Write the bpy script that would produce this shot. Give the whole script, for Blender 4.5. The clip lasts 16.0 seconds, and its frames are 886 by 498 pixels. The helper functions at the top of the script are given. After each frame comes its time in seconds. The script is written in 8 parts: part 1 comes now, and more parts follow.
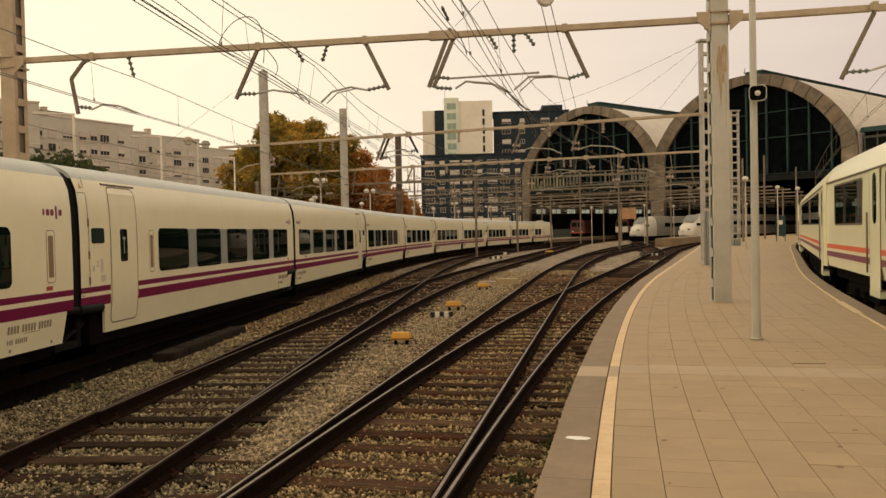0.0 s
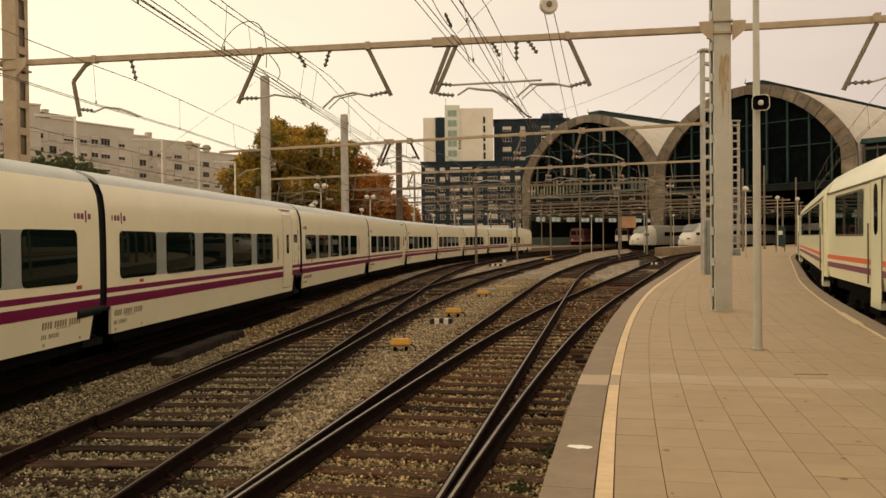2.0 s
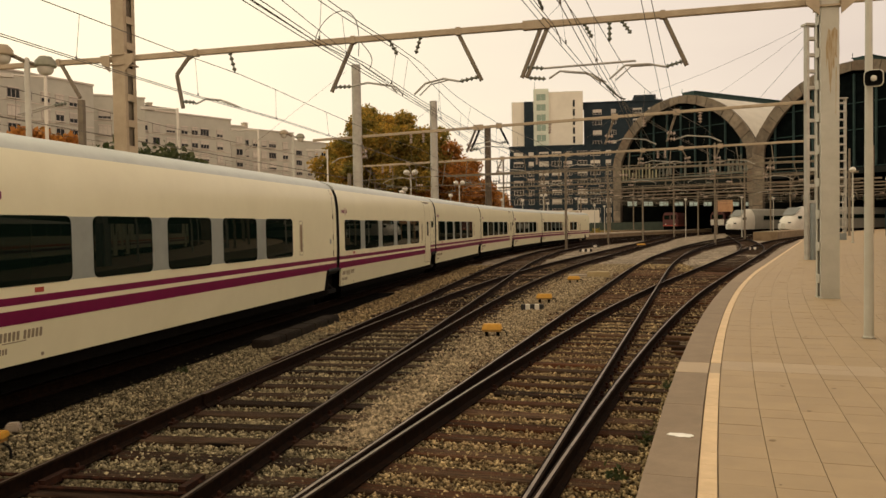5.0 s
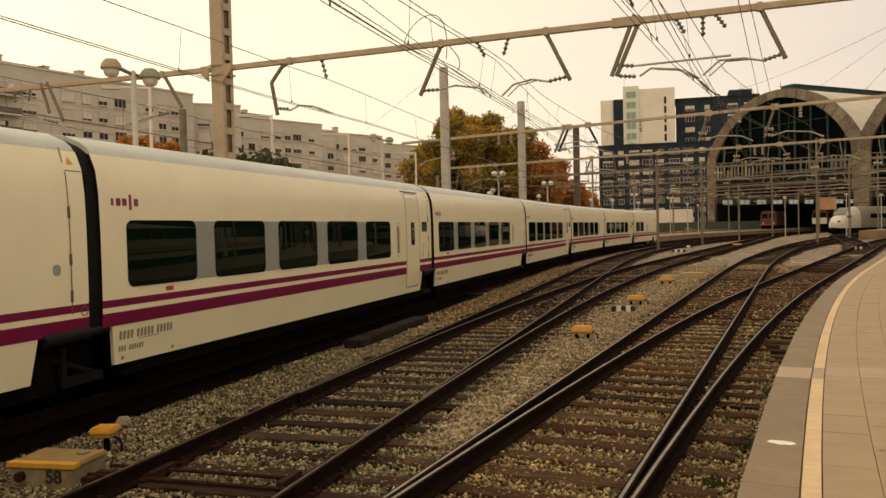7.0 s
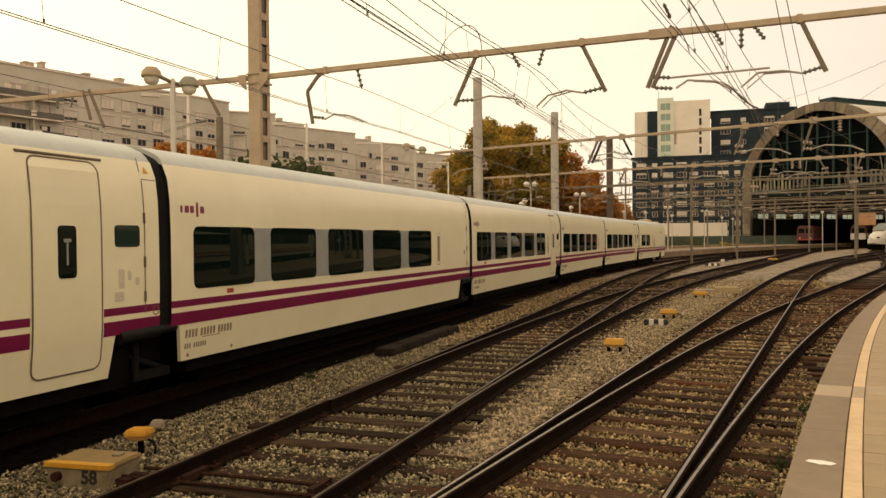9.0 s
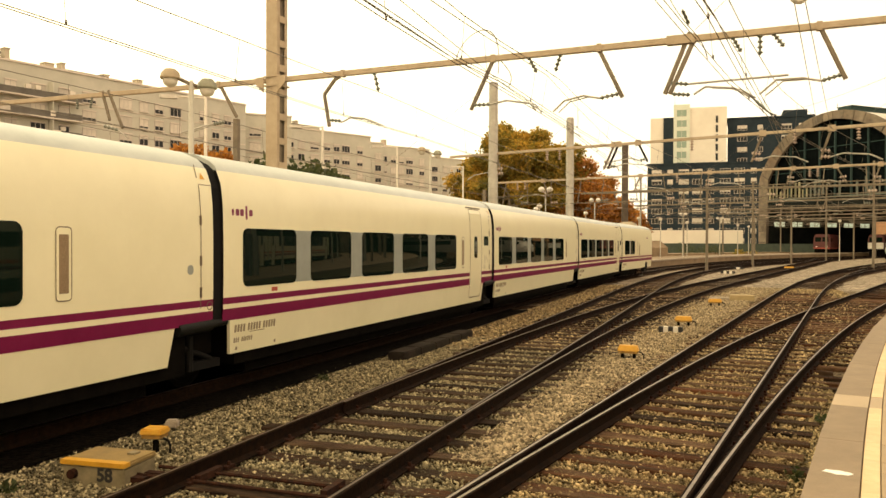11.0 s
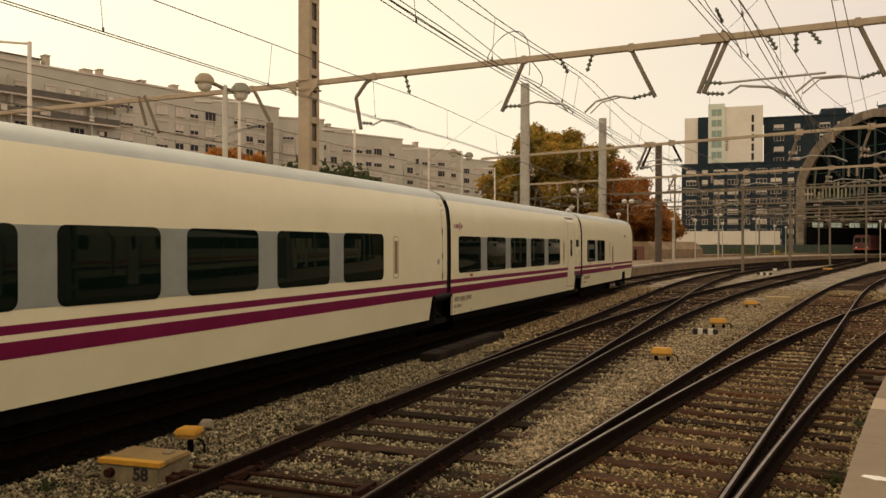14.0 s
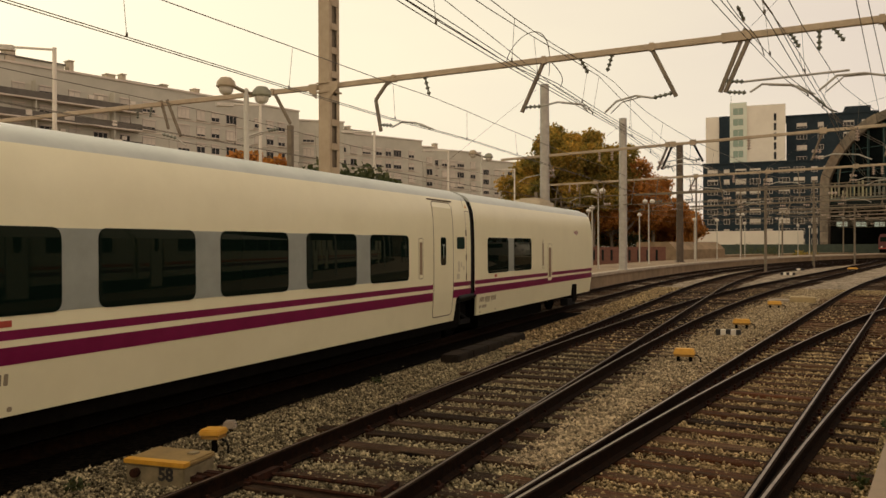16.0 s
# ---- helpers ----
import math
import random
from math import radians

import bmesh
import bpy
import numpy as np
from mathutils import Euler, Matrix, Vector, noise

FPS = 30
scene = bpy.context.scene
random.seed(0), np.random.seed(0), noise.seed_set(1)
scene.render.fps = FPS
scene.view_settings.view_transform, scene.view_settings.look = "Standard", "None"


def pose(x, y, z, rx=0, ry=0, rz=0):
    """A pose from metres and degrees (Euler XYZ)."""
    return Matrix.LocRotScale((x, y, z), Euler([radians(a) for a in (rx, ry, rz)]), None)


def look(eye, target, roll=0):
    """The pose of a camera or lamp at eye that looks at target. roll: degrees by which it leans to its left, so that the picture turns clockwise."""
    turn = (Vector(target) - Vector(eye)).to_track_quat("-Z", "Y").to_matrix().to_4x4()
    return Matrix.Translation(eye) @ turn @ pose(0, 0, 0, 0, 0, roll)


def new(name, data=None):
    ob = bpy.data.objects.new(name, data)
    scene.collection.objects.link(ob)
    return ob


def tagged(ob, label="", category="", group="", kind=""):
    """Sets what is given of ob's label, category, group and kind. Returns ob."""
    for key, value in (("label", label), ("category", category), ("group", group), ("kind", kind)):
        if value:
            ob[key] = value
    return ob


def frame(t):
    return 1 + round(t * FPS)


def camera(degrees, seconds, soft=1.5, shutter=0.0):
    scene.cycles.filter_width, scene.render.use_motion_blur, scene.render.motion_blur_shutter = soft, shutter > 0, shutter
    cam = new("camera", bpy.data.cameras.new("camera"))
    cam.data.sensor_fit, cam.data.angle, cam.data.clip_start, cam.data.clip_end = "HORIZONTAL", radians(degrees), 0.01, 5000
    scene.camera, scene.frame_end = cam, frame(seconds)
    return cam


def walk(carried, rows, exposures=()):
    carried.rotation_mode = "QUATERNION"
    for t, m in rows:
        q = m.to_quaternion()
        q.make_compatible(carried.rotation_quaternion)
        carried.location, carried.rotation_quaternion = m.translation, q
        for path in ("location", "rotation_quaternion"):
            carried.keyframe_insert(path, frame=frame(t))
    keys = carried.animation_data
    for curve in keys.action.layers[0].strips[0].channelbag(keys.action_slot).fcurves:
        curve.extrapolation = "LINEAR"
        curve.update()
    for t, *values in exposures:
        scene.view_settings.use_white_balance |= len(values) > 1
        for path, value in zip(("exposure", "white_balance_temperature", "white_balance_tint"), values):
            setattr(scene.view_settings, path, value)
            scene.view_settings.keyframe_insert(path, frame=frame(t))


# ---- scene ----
cam = camera(58.1, 16.0)
PATH = [
    (0.0, 0.001, -0.000, 2.121, 88.81, 1.20, 3.57),
    (0.5, -0.013, 0.007, 2.118, 88.86, 1.05, 3.25),
    (1.0, -0.024, 0.009, 2.115, 88.94, 0.76, 4.00),
    (1.5, -0.022, 0.016, 2.117, 89.25, 0.70, 3.61),
    (2.0, -0.026, 0.027, 2.115, 89.30, 0.59, 3.53),
    (2.5, -0.026, 0.029, 2.115, 88.77, 0.70, 4.15),
    (3.0, -0.034, 0.034, 2.121, 88.67, 0.69, 5.01),
    (3.5, -0.037, 0.032, 2.115, 88.73, 0.35, 6.34),
    (4.0, -0.053, 0.040, 2.111, 88.52, 0.50, 7.87),
    (6.5, -0.097, -0.045, 2.115, 88.43, 1.29, 13.85),
    (7.0, -0.091, -0.022, 2.121, 88.55, 1.33, 16.17),
    (7.5, -0.103, -0.051, 2.115, 88.75, 0.87, 17.39),
    (8.0, -0.101, -0.029, 2.118, 88.53, 0.67, 17.92),
    (8.5, -0.110, -0.027, 2.123, 88.99, 0.58, 18.18),
    (11.0, -0.138, -0.046, 2.119, 89.58, -0.25, 19.37),
    (11.5, -0.140, -0.042, 2.122, 89.79, -0.29, 19.67),
    (12.0, -0.135, -0.026, 2.125, 89.69, -0.23, 19.69),
    (12.5, -0.127, -0.046, 2.122, 89.89, 0.04, 20.40),
    (13.0, -0.115, -0.048, 2.120, 89.72, -0.09, 21.53),
    (13.5, -0.111, -0.058, 2.121, 89.68, 0.06, 21.58),
    (14.0, -0.123, -0.040, 2.118, 89.71, -0.09, 21.67),
    (14.5, -0.120, -0.044, 2.124, 89.56, -0.11, 21.59),
    (15.0, -0.111, -0.055, 2.121, 89.67, -0.18, 22.00),
    (15.5, -0.113, -0.055, 2.123, 89.84, -0.16, 22.34),
    (16.0, -0.130, -0.059, 2.115, 89.81, 0.19, 23.09),
]
# the camera's own brightening: slow, once the shot has swung towards the train
GAIN = [(0.0, 0.02, 6500, 10), (4.0, 0.02, 6500, 10), (7.0, 0.05, 6500, 10), (8.5, 0.09, 6500, 10), (9.6, 0.58, 7000, 8), (10.6, 0.93, 7100, 4), (11.0, 0.90, 7100, 4), (11.5, 0.64, 7100, 5), (12.0, 0.40, 7050, 8), (12.5, 0.25, 6750, 9), (13.0, 0.08, 6430, 10), (13.5, 0.01, 6380, 10), (14.5, -0.09, 6380, 10), (16.0, -0.15, 6380, 10)]
walk(cam, [(t, pose(*r)) for t, *r in PATH], GAIN)

# ---- light ----
world = bpy.data.worlds.new("sky")
scene.world = world
world.use_nodes = True
wn, wl = world.node_tree.nodes, world.node_tree.links
SUN_EL, SUN_ROT = radians(28), radians(-62)
sky = wn.new("ShaderNodeTexSky")
sky.sky_type = "NISHITA"
sky.sun_disc = False
sky.sun_elevation, sky.sun_rotation = SUN_EL, SUN_ROT
sky.air_density, sky.dust_density = 1.0, 4.0
hs = wn.new("ShaderNodeMix"); hs.data_type = "RGBA"; hs.blend_type = "MULTIPLY"
hs.inputs[0].default_value = 1.0
wl.new(sky.outputs[0], hs.inputs[6])
hs.inputs[7].default_value = (0.10, 0.10, 0.10, 1)
# cloud cover: a warm, nearly even overcast with soft streaks, lighter towards the low sun
tc = wn.new("ShaderNodeTexCoord")
cm = wn.new("ShaderNodeMapping"); cm.inputs["Scale"].default_value = (1.2, 1.2, 5.0)
cn = wn.new("ShaderNodeTexNoise"); cn.inputs["Scale"].default_value = 2.2; cn.inputs["Detail"].default_value = 4
wl.new(tc.outputs["Generated"], cm.inputs[0]); wl.new(cm.outputs[0], cn.inputs["Vector"])
dot = wn.new("ShaderNodeVectorMath"); dot.operation = "DOT_PRODUCT"
dot.inputs[1].default_value = (-0.88, 0.30, 0.36)
wl.new(tc.outputs["Generated"], dot.inputs[0])
ad = wn.new("ShaderNodeMath"); ad.operation = "MULTIPLY_ADD"
ad.inputs[1].default_value = 0.80; ad.inputs[2].default_value = 0.21
wl.new(dot.outputs["Value"], ad.inputs[0])
nz = wn.new("ShaderNodeMath"); nz.operation = "MULTIPLY_ADD"
nz.inputs[1].default_value = 0.25
wl.new(cn.outputs["Fac"], nz.inputs[0]); wl.new(ad.outputs[0], nz.inputs[2])
cr = wn.new("ShaderNodeValToRGB")
cr.color_ramp.elements[0].position, cr.color_ramp.elements[0].color = 0.15, (0.66, 0.52, 0.455, 1)
cr.color_ramp.elements[1].position, cr.color_ramp.elements[1].color = 0.95, (1.22, 1.06, 0.73, 1)
el = cr.color_ramp.elements.new(0.55); el.color = (0.97, 0.81, 0.645, 1)
wl.new(nz.outputs[0], cr.inputs[0])
mixn = wn.new("ShaderNodeMix"); mixn.data_type = "RGBA"; mixn.inputs[0].default_value = 0.9
wl.new(hs.outputs[2], mixn.inputs[6]); wl.new(cr.outputs[0], mixn.inputs[7])
# sky lifted towards the unseen south-east, added to light the train's near side
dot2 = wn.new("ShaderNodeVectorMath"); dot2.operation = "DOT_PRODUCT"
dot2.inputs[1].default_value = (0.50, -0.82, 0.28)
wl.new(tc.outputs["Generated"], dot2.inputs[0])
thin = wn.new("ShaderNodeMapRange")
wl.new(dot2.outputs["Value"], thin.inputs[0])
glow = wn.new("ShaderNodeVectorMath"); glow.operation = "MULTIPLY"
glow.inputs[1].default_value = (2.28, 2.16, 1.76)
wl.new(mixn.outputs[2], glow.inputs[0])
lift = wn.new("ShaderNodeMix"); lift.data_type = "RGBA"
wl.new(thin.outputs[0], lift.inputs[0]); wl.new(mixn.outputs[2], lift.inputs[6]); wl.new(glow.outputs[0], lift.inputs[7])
bg = wn["Background"]
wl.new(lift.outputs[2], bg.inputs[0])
bg.inputs[1].default_value = 1.0
sun = new("sun", bpy.data.lights.new("sun", "SUN"))
sun.data.energy, sun.data.angle, sun.data.color = 0.5, radians(25), (1.0, 0.86, 0.64)
sun.matrix_world = look((60 * math.sin(SUN_ROT) * math.cos(SUN_EL), 60 * math.cos(SUN_ROT) * math.cos(SUN_EL), 60 * math.sin(SUN_EL)), (0, 0, 0))
scene.view_settings.exposure = 0.0

# ---- materials ----
def material(name):
    m = bpy.data.materials.new(name)
    m.use_nodes = True
    n, l = m.node_tree.nodes, m.node_tree.links
    return m, n, l, n["Principled BSDF"]


def surf(name, c1, c2, scale=6.0, rough=0.7, metal=0.0, bump=0.15, fine=60.0, stain=0.0, stain_col=(0.05, 0.03, 0.02), stretch=(1, 1, 1), spread=0.0, island=False, coat=0.0, spec=0.5):
    """Two-tone surface with fine grain, larger stains and relief, in metres of the object's own space."""
    m, n, l, b = material(name)
    tcn = n.new("ShaderNodeTexCoord")
    mp = n.new("ShaderNodeMapping"); mp.inputs["Scale"].default_value = stretch
    l.new(tcn.outputs["Object"], mp.inputs[0])
    vec = mp.outputs[0]
    if spread:
        oi = n.new("ShaderNodeObjectInfo")
        av = n.new("ShaderNodeVectorMath"); av.operation = "ADD"
        sc = n.new("ShaderNodeMath"); sc.operation = "MULTIPLY"; sc.inputs[1].default_value = 37.0
        l.new(oi.outputs["Random"], sc.inputs[0]); l.new(vec, av.inputs[0]); l.new(sc.outputs[0], av.inputs[1])
        vec = av.outputs[0]
    n1 = n.new("ShaderNodeTexNoise"); n1.inputs["Scale"].default_value = scale; n1.inputs["Detail"].default_value = 5
    n1.inputs["Roughness"].default_value = 0.65
    l.new(vec, n1.inputs["Vector"])
    rp = n.new("ShaderNodeValToRGB")
    rp.color_ramp.elements[0].position, rp.color_ramp.elements[0].color = 0.32, (*c1, 1)
    rp.color_ramp.elements[1].position, rp.color_ramp.elements[1].color = 0.68, (*c2, 1)
    l.new(n1.outputs["Fac"], rp.inputs[0])
    col = rp.outputs[0]
    if spread or island:
        if island:
            ge = n.new("ShaderNodeNewGeometry"); rnd = ge.outputs["Random Per Island"]
        else:
            rnd = oi.outputs["Random"]
        hv = n.new("ShaderNodeHueSaturation")
        mr = n.new("ShaderNodeMapRange")
        mr.inputs["To Min"].default_value, mr.inputs["To Max"].default_value = 1 - (spread or 0.72), 1 + (spread or 0.72)
        l.new(rnd, mr.inputs[0]); l.new(mr.outputs[0], hv.inputs["Value"]); l.new(col, hv.inputs["Color"])
        col = hv.outputs[0]
    if stain:
        n2 = n.new("ShaderNodeTexNoise"); n2.inputs["Scale"].default_value = scale * 0.17; n2.inputs["Detail"].default_value = 6
        n2.inputs["Roughness"].default_value = 0.7
        l.new(vec, n2.inputs["Vector"])
        r2 = n.new("ShaderNodeMapRange")
        r2.inputs["From Min"].default_value, r2.inputs["From Max"].default_value = 0.48, 0.75
        r2.inputs["To Max"].default_value = stain
        l.new(n2.outputs["Fac"], r2.inputs[0])
        mx = n.new("ShaderNodeMix"); mx.data_type = "RGBA"
        l.new(r2.outputs[0], mx.inputs[0]); l.new(col, mx.inputs[6]); mx.inputs[7].default_value = (*stain_col, 1)
        col = mx.outputs[2]
    l.new(col, b.inputs["Base Color"])
    b.inputs["Metallic"].default_value = metal
    b.inputs["Specular IOR Level"].default_value = spec
    rr = n.new("ShaderNodeMapRange")
    rr.inputs["To Min"].default_value, rr.inputs["To Max"].default_value = max(0.02, rough - 0.1), min(1, rough + 0.1)
    l.new(n1.outputs["Fac"], rr.inputs[0]); l.new(rr.outputs[0], b.inputs["Roughness"])
    if coat:
        b.inputs["Coat Weight"].default_value = coat
        b.inputs["Coat Roughness"].default_value = 0.12
    if bump:
        n3 = n.new("ShaderNodeTexNoise"); n3.inputs["Scale"].default_value = fine; n3.inputs["Detail"].default_value = 3
        l.new(vec, n3.inputs["Vector"])
        bp = n.new("ShaderNodeBump"); bp.inputs["Strength"].default_value = bump; bp.inputs["Distance"].default_value = 0.02
        l.new(n3.outputs["Fac"], bp.inputs["Height"]); l.new(bp.outputs[0], b.inputs["Normal"])
    return m


def gravel_mat(name, cols, scale=16.0, bump=1.0, spec=0.12):
    """Loose stones seen from afar: cells of several stone colours with relief."""
    m, n, l, b = material(name)
    tcn = n.new("ShaderNodeTexCoord")
    v = n.new("ShaderNodeTexVoronoi"); v.inputs["Scale"].default_value = scale
    l.new(tcn.outputs["Object"], v.inputs["Vector"])
    sp = n.new("ShaderNodeSeparateColor"); l.new(v.outputs["Color"], sp.inputs[0])
    rp = n.new("ShaderNodeValToRGB")
    while len(rp.color_ramp.elements) < len(cols):
        rp.color_ramp.elements.new(0.5)
    for i, c in enumerate(cols):
        rp.color_ramp.elements[i].position = i / (len(cols) - 1)
        rp.color_ramp.elements[i].color = (*c, 1)
    l.new(sp.outputs[0], rp.inputs[0])
    n2 = n.new("ShaderNodeTexNoise"); n2.inputs["Scale"].default_value = 0.5; n2.inputs["Detail"].default_value = 5
    l.new(tcn.outputs["Object"], n2.inputs["Vector"])
    mr = n.new("ShaderNodeMapRange"); mr.inputs["From Min"].default_value, mr.inputs["From Max"].default_value = 0.3, 0.7
    mr.inputs["To Min"].default_value, mr.inputs["To Max"].default_value = 0.6, 1.25
    l.new(n2.outputs["Fac"], mr.inputs[0])
    mx = n.new("ShaderNodeVectorMath"); mx.operation = "SCALE"
    l.new(rp.outputs[0], mx.inputs[0]); l.new(mr.outputs[0], mx.inputs["Scale"])
    l.new(mx.outputs[0], b.inputs["Base Color"])
    b.inputs["Roughness"].default_value = 0.95
    b.inputs["Specular IOR Level"].default_value = spec
    bp = n.new("ShaderNodeBump"); bp.inputs["Strength"].default_value = bump; bp.inputs["Distance"].default_value = 0.03; bp.invert = True
    l.new(v.outputs["Distance"], bp.inputs["Height"]); l.new(bp.outputs[0], b.inputs["Normal"])
    return m


def glass_mat(name, col=(0.0035, 0.0085, 0.006), rough=0.012):
    m, n, l, b = material(name)
    b.inputs["Base Color"].default_value = (*col, 1)
    b.inputs["Roughness"].default_value = rough
    b.inputs["IOR"].default_value = 1.5
    b.inputs["Specular IOR Level"].default_value = 0.10
    return m


# bed colour lowered to paint the shade in the gaps between loose stones
M_BALLAST = gravel_mat("ballast", [(0.014, 0.0095, 0.0055), (0.06, 0.042, 0.024), (0.12, 0.088, 0.053), (0.25, 0.195, 0.125), (0.08, 0.048, 0.025)], 24)
M_STONE = surf("ballast_stone", (0.05, 0.037, 0.019), (0.52, 0.395, 0.21), 9, 0.95, bump=0.3, fine=90, island=True, spec=0.12, stain=0.55, stain_col=(0.14, 0.064, 0.026))
M_STONEGREY = surf("grey_ballast_stone", (0.03, 0.026, 0.016), (0.43, 0.365, 0.22), 9, 0.95, bump=0.3, fine=90, island=True, spec=0.12, stain=0.3, stain_col=(0.05, 0.036, 0.024))
M_STONESAND = surf("sandy_ballast_stone", (0.125, 0.095, 0.058), (0.43, 0.345, 0.22), 7, 0.95, bump=0.3, fine=90, island=True, spec=0.12)
M_GROUND = gravel_mat("yard_ground", [(0.05, 0.038, 0.026), (0.17, 0.135, 0.095), (0.27, 0.22, 0.16), (0.38, 0.315, 0.235), (0.12, 0.085, 0.055)], 7)
M_RAILTOP = surf("worn_rail_head", (0.12, 0.09, 0.068), (0.32, 0.25, 0.195), 4, 0.34, 0.8, bump=0.05, stain=0.3, stain_col=(0.12, 0.07, 0.045))
# rust darkened to near black, the shaded rail side put into its colour
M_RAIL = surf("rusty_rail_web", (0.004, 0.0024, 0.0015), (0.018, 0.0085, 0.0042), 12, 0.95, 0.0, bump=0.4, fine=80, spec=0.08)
M_RAILDULL = surf("dull_rail_head", (0.042, 0.026, 0.017), (0.13, 0.088, 0.062), 3, 0.45, 0.5, bump=0.05, stain=0.4, stain_col=(0.05, 0.03, 0.02), spec=0.3)
M_SLEEPER = surf("old_timber", (0.0035, 0.0026, 0.002), (0.072, 0.046, 0.028), 7, 0.95, bump=0.7, fine=40, stain=0.45, stain_col=(0.075, 0.026, 0.011), stretch=(1, 8, 1), spread=0.85, spec=0.1)
M_SLEEPER_RUST = surf("rust_stained_timber", (0.007, 0.0045, 0.003), (0.105, 0.062, 0.034), 7, 0.95, bump=0.7, fine=40, stain=0.65, stain_col=(0.15, 0.044, 0.014), stretch=(1, 8, 1), spread=0.8, spec=0.1)
M_IRON = surf("rusty_iron", (0.012, 0.006, 0.004), (0.05, 0.019, 0.010), 15, 0.9, 0.1, bump=0.4, spec=0.15)
M_TILE = surf("platform_tile", (0.29, 0.207, 0.114), (0.35, 0.253, 0.142), 3, 0.62, bump=0.06, fine=120, stain=0.55, stain_col=(0.25, 0.17, 0.092), spread=0.05)
M_TILE_LIGHT = surf("pale_platform_tile", (0.33, 0.245, 0.15), (0.38, 0.285, 0.18), 4, 0.6, bump=0.08, fine=120, stain=0.25, stain_col=(0.36, 0.28, 0.19), spread=0.05)
M_GROUT = surf("tile_joint", (0.18, 0.13, 0.078), (0.24, 0.175, 0.105), 8, 0.95)
M_COPING = surf("worn_coping", (0.19, 0.138, 0.088), (0.245, 0.182, 0.12), 5, 0.8, bump=0.15, stain=0.4, stain_col=(0.14, 0.10, 0.066), spread=0.07)
M_YELLOW_LINE = surf("worn_yellow_line", (0.54, 0.385, 0.215), (0.64, 0.47, 0.28), 8, 0.65, stain=0.4, stain_col=(0.42, 0.30, 0.18), spread=0.05)
M_CONCRETE = surf("old_concrete", (0.28, 0.235, 0.18), (0.40, 0.34, 0.26), 2, 0.9, bump=0.3, fine=25, stain=0.5, stain_col=(0.16, 0.12, 0.085))
M_CREAM = surf("cream_train_paint", (0.74, 0.705, 0.485), (0.795, 0.76, 0.535), 1.2, 0.34, bump=0.015, fine=8, stain=0.10, stain_col=(0.52, 0.43, 0.28), coat=0.25)
M_ROOFGREY = surf("pale_blue_grey_roof_paint", (0.36, 0.385, 0.355), (0.45, 0.475, 0.435), 2, 0.4, stain=0.3, stain_col=(0.34, 0.33, 0.28))
M_STRIPE = surf("plum_stripe", (0.14, 0.0055, 0.046), (0.175, 0.009, 0.06), 3, 0.45, bump=0.0, spec=0.2)
M_PILLAR = surf("grey_window_band", (0.235, 0.26, 0.232), (0.285, 0.31, 0.28), 3, 0.4, bump=0.0)
M_GLASS = glass_mat("dark_tinted_glass")
M_BLACK = surf("black_rubber", (0.004, 0.004, 0.004), (0.010, 0.0095, 0.0085), 6, 0.8, bump=0.2, spec=0.15)
# grime taken down to near black, with the shade beneath the cars painted in
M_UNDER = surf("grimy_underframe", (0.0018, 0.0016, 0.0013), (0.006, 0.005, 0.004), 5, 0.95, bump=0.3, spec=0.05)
# near black: the train's shade painted into the stone, and switch grease
M_SHADEGREASE = gravel_mat("oily_ballast", [(0.0012, 0.001, 0.0008), (0.003, 0.0024, 0.0018), (0.009, 0.007, 0.005), (0.002, 0.0016, 0.0012)], 22, 1.0, 0.02)
M_STEEL = surf("galvanised_steel", (0.30, 0.285, 0.25), (0.42, 0.40, 0.35), 3, 0.6, 0.2, bump=0.08, stain=0.35, stain_col=(0.20, 0.15, 0.10))
M_BEAM = surf("weathered_beam_paint", (0.32, 0.25, 0.165), (0.41, 0.33, 0.23), 3, 0.7, 0.0, bump=0.1, stain=0.35, stain_col=(0.17, 0.11, 0.065))
M_STEELBR = surf("weathered_brown_steel", (0.12, 0.096, 0.066), (0.20, 0.165, 0.118), 3, 0.7, 0.2, bump=0.1, stain=0.4, stain_col=(0.12, 0.07, 0.04))
M_POSTGREY = surf("grey_post_paint", (0.36, 0.345, 0.29), (0.45, 0.43, 0.37), 2, 0.55, bump=0.05, stain=0.3, stain_col=(0.27, 0.19, 0.10))
M_WIRE = surf("copper_wire", (0.09, 0.078, 0.062), (0.16, 0.138, 0.11), 4, 0.7, 0.3, bump=0)
M_INSUL = surf("green_grey_insulator", (0.05, 0.065, 0.05), (0.20, 0.20, 0.155), 20, 0.4, bump=0)
M_SIGYEL = surf("yellow_signal_paint", (0.50, 0.25, 0.014), (0.60, 0.32, 0.03), 12, 0.55, bump=0.1, stain=0.4, stain_col=(0.25, 0.15, 0.05))

# ---- mesh helpers ----
def box(bm, x0, x1, y0, y1, z0, z1, m=None):
    vs = [bm.verts.new((x, y, z)) for z in (z0, z1) for y in (y0, y1) for x in (x0, x1)]
    if m is not None:
        for v in vs:
            v.co = m @ v.co
    for f in ((0, 2, 3, 1), (4, 5, 7, 6), (0, 1, 5, 4), (2, 6, 7, 3), (0, 4, 6, 2), (1, 3, 7, 5)):
        bm.faces.new([vs[i] for i in f])
    return vs


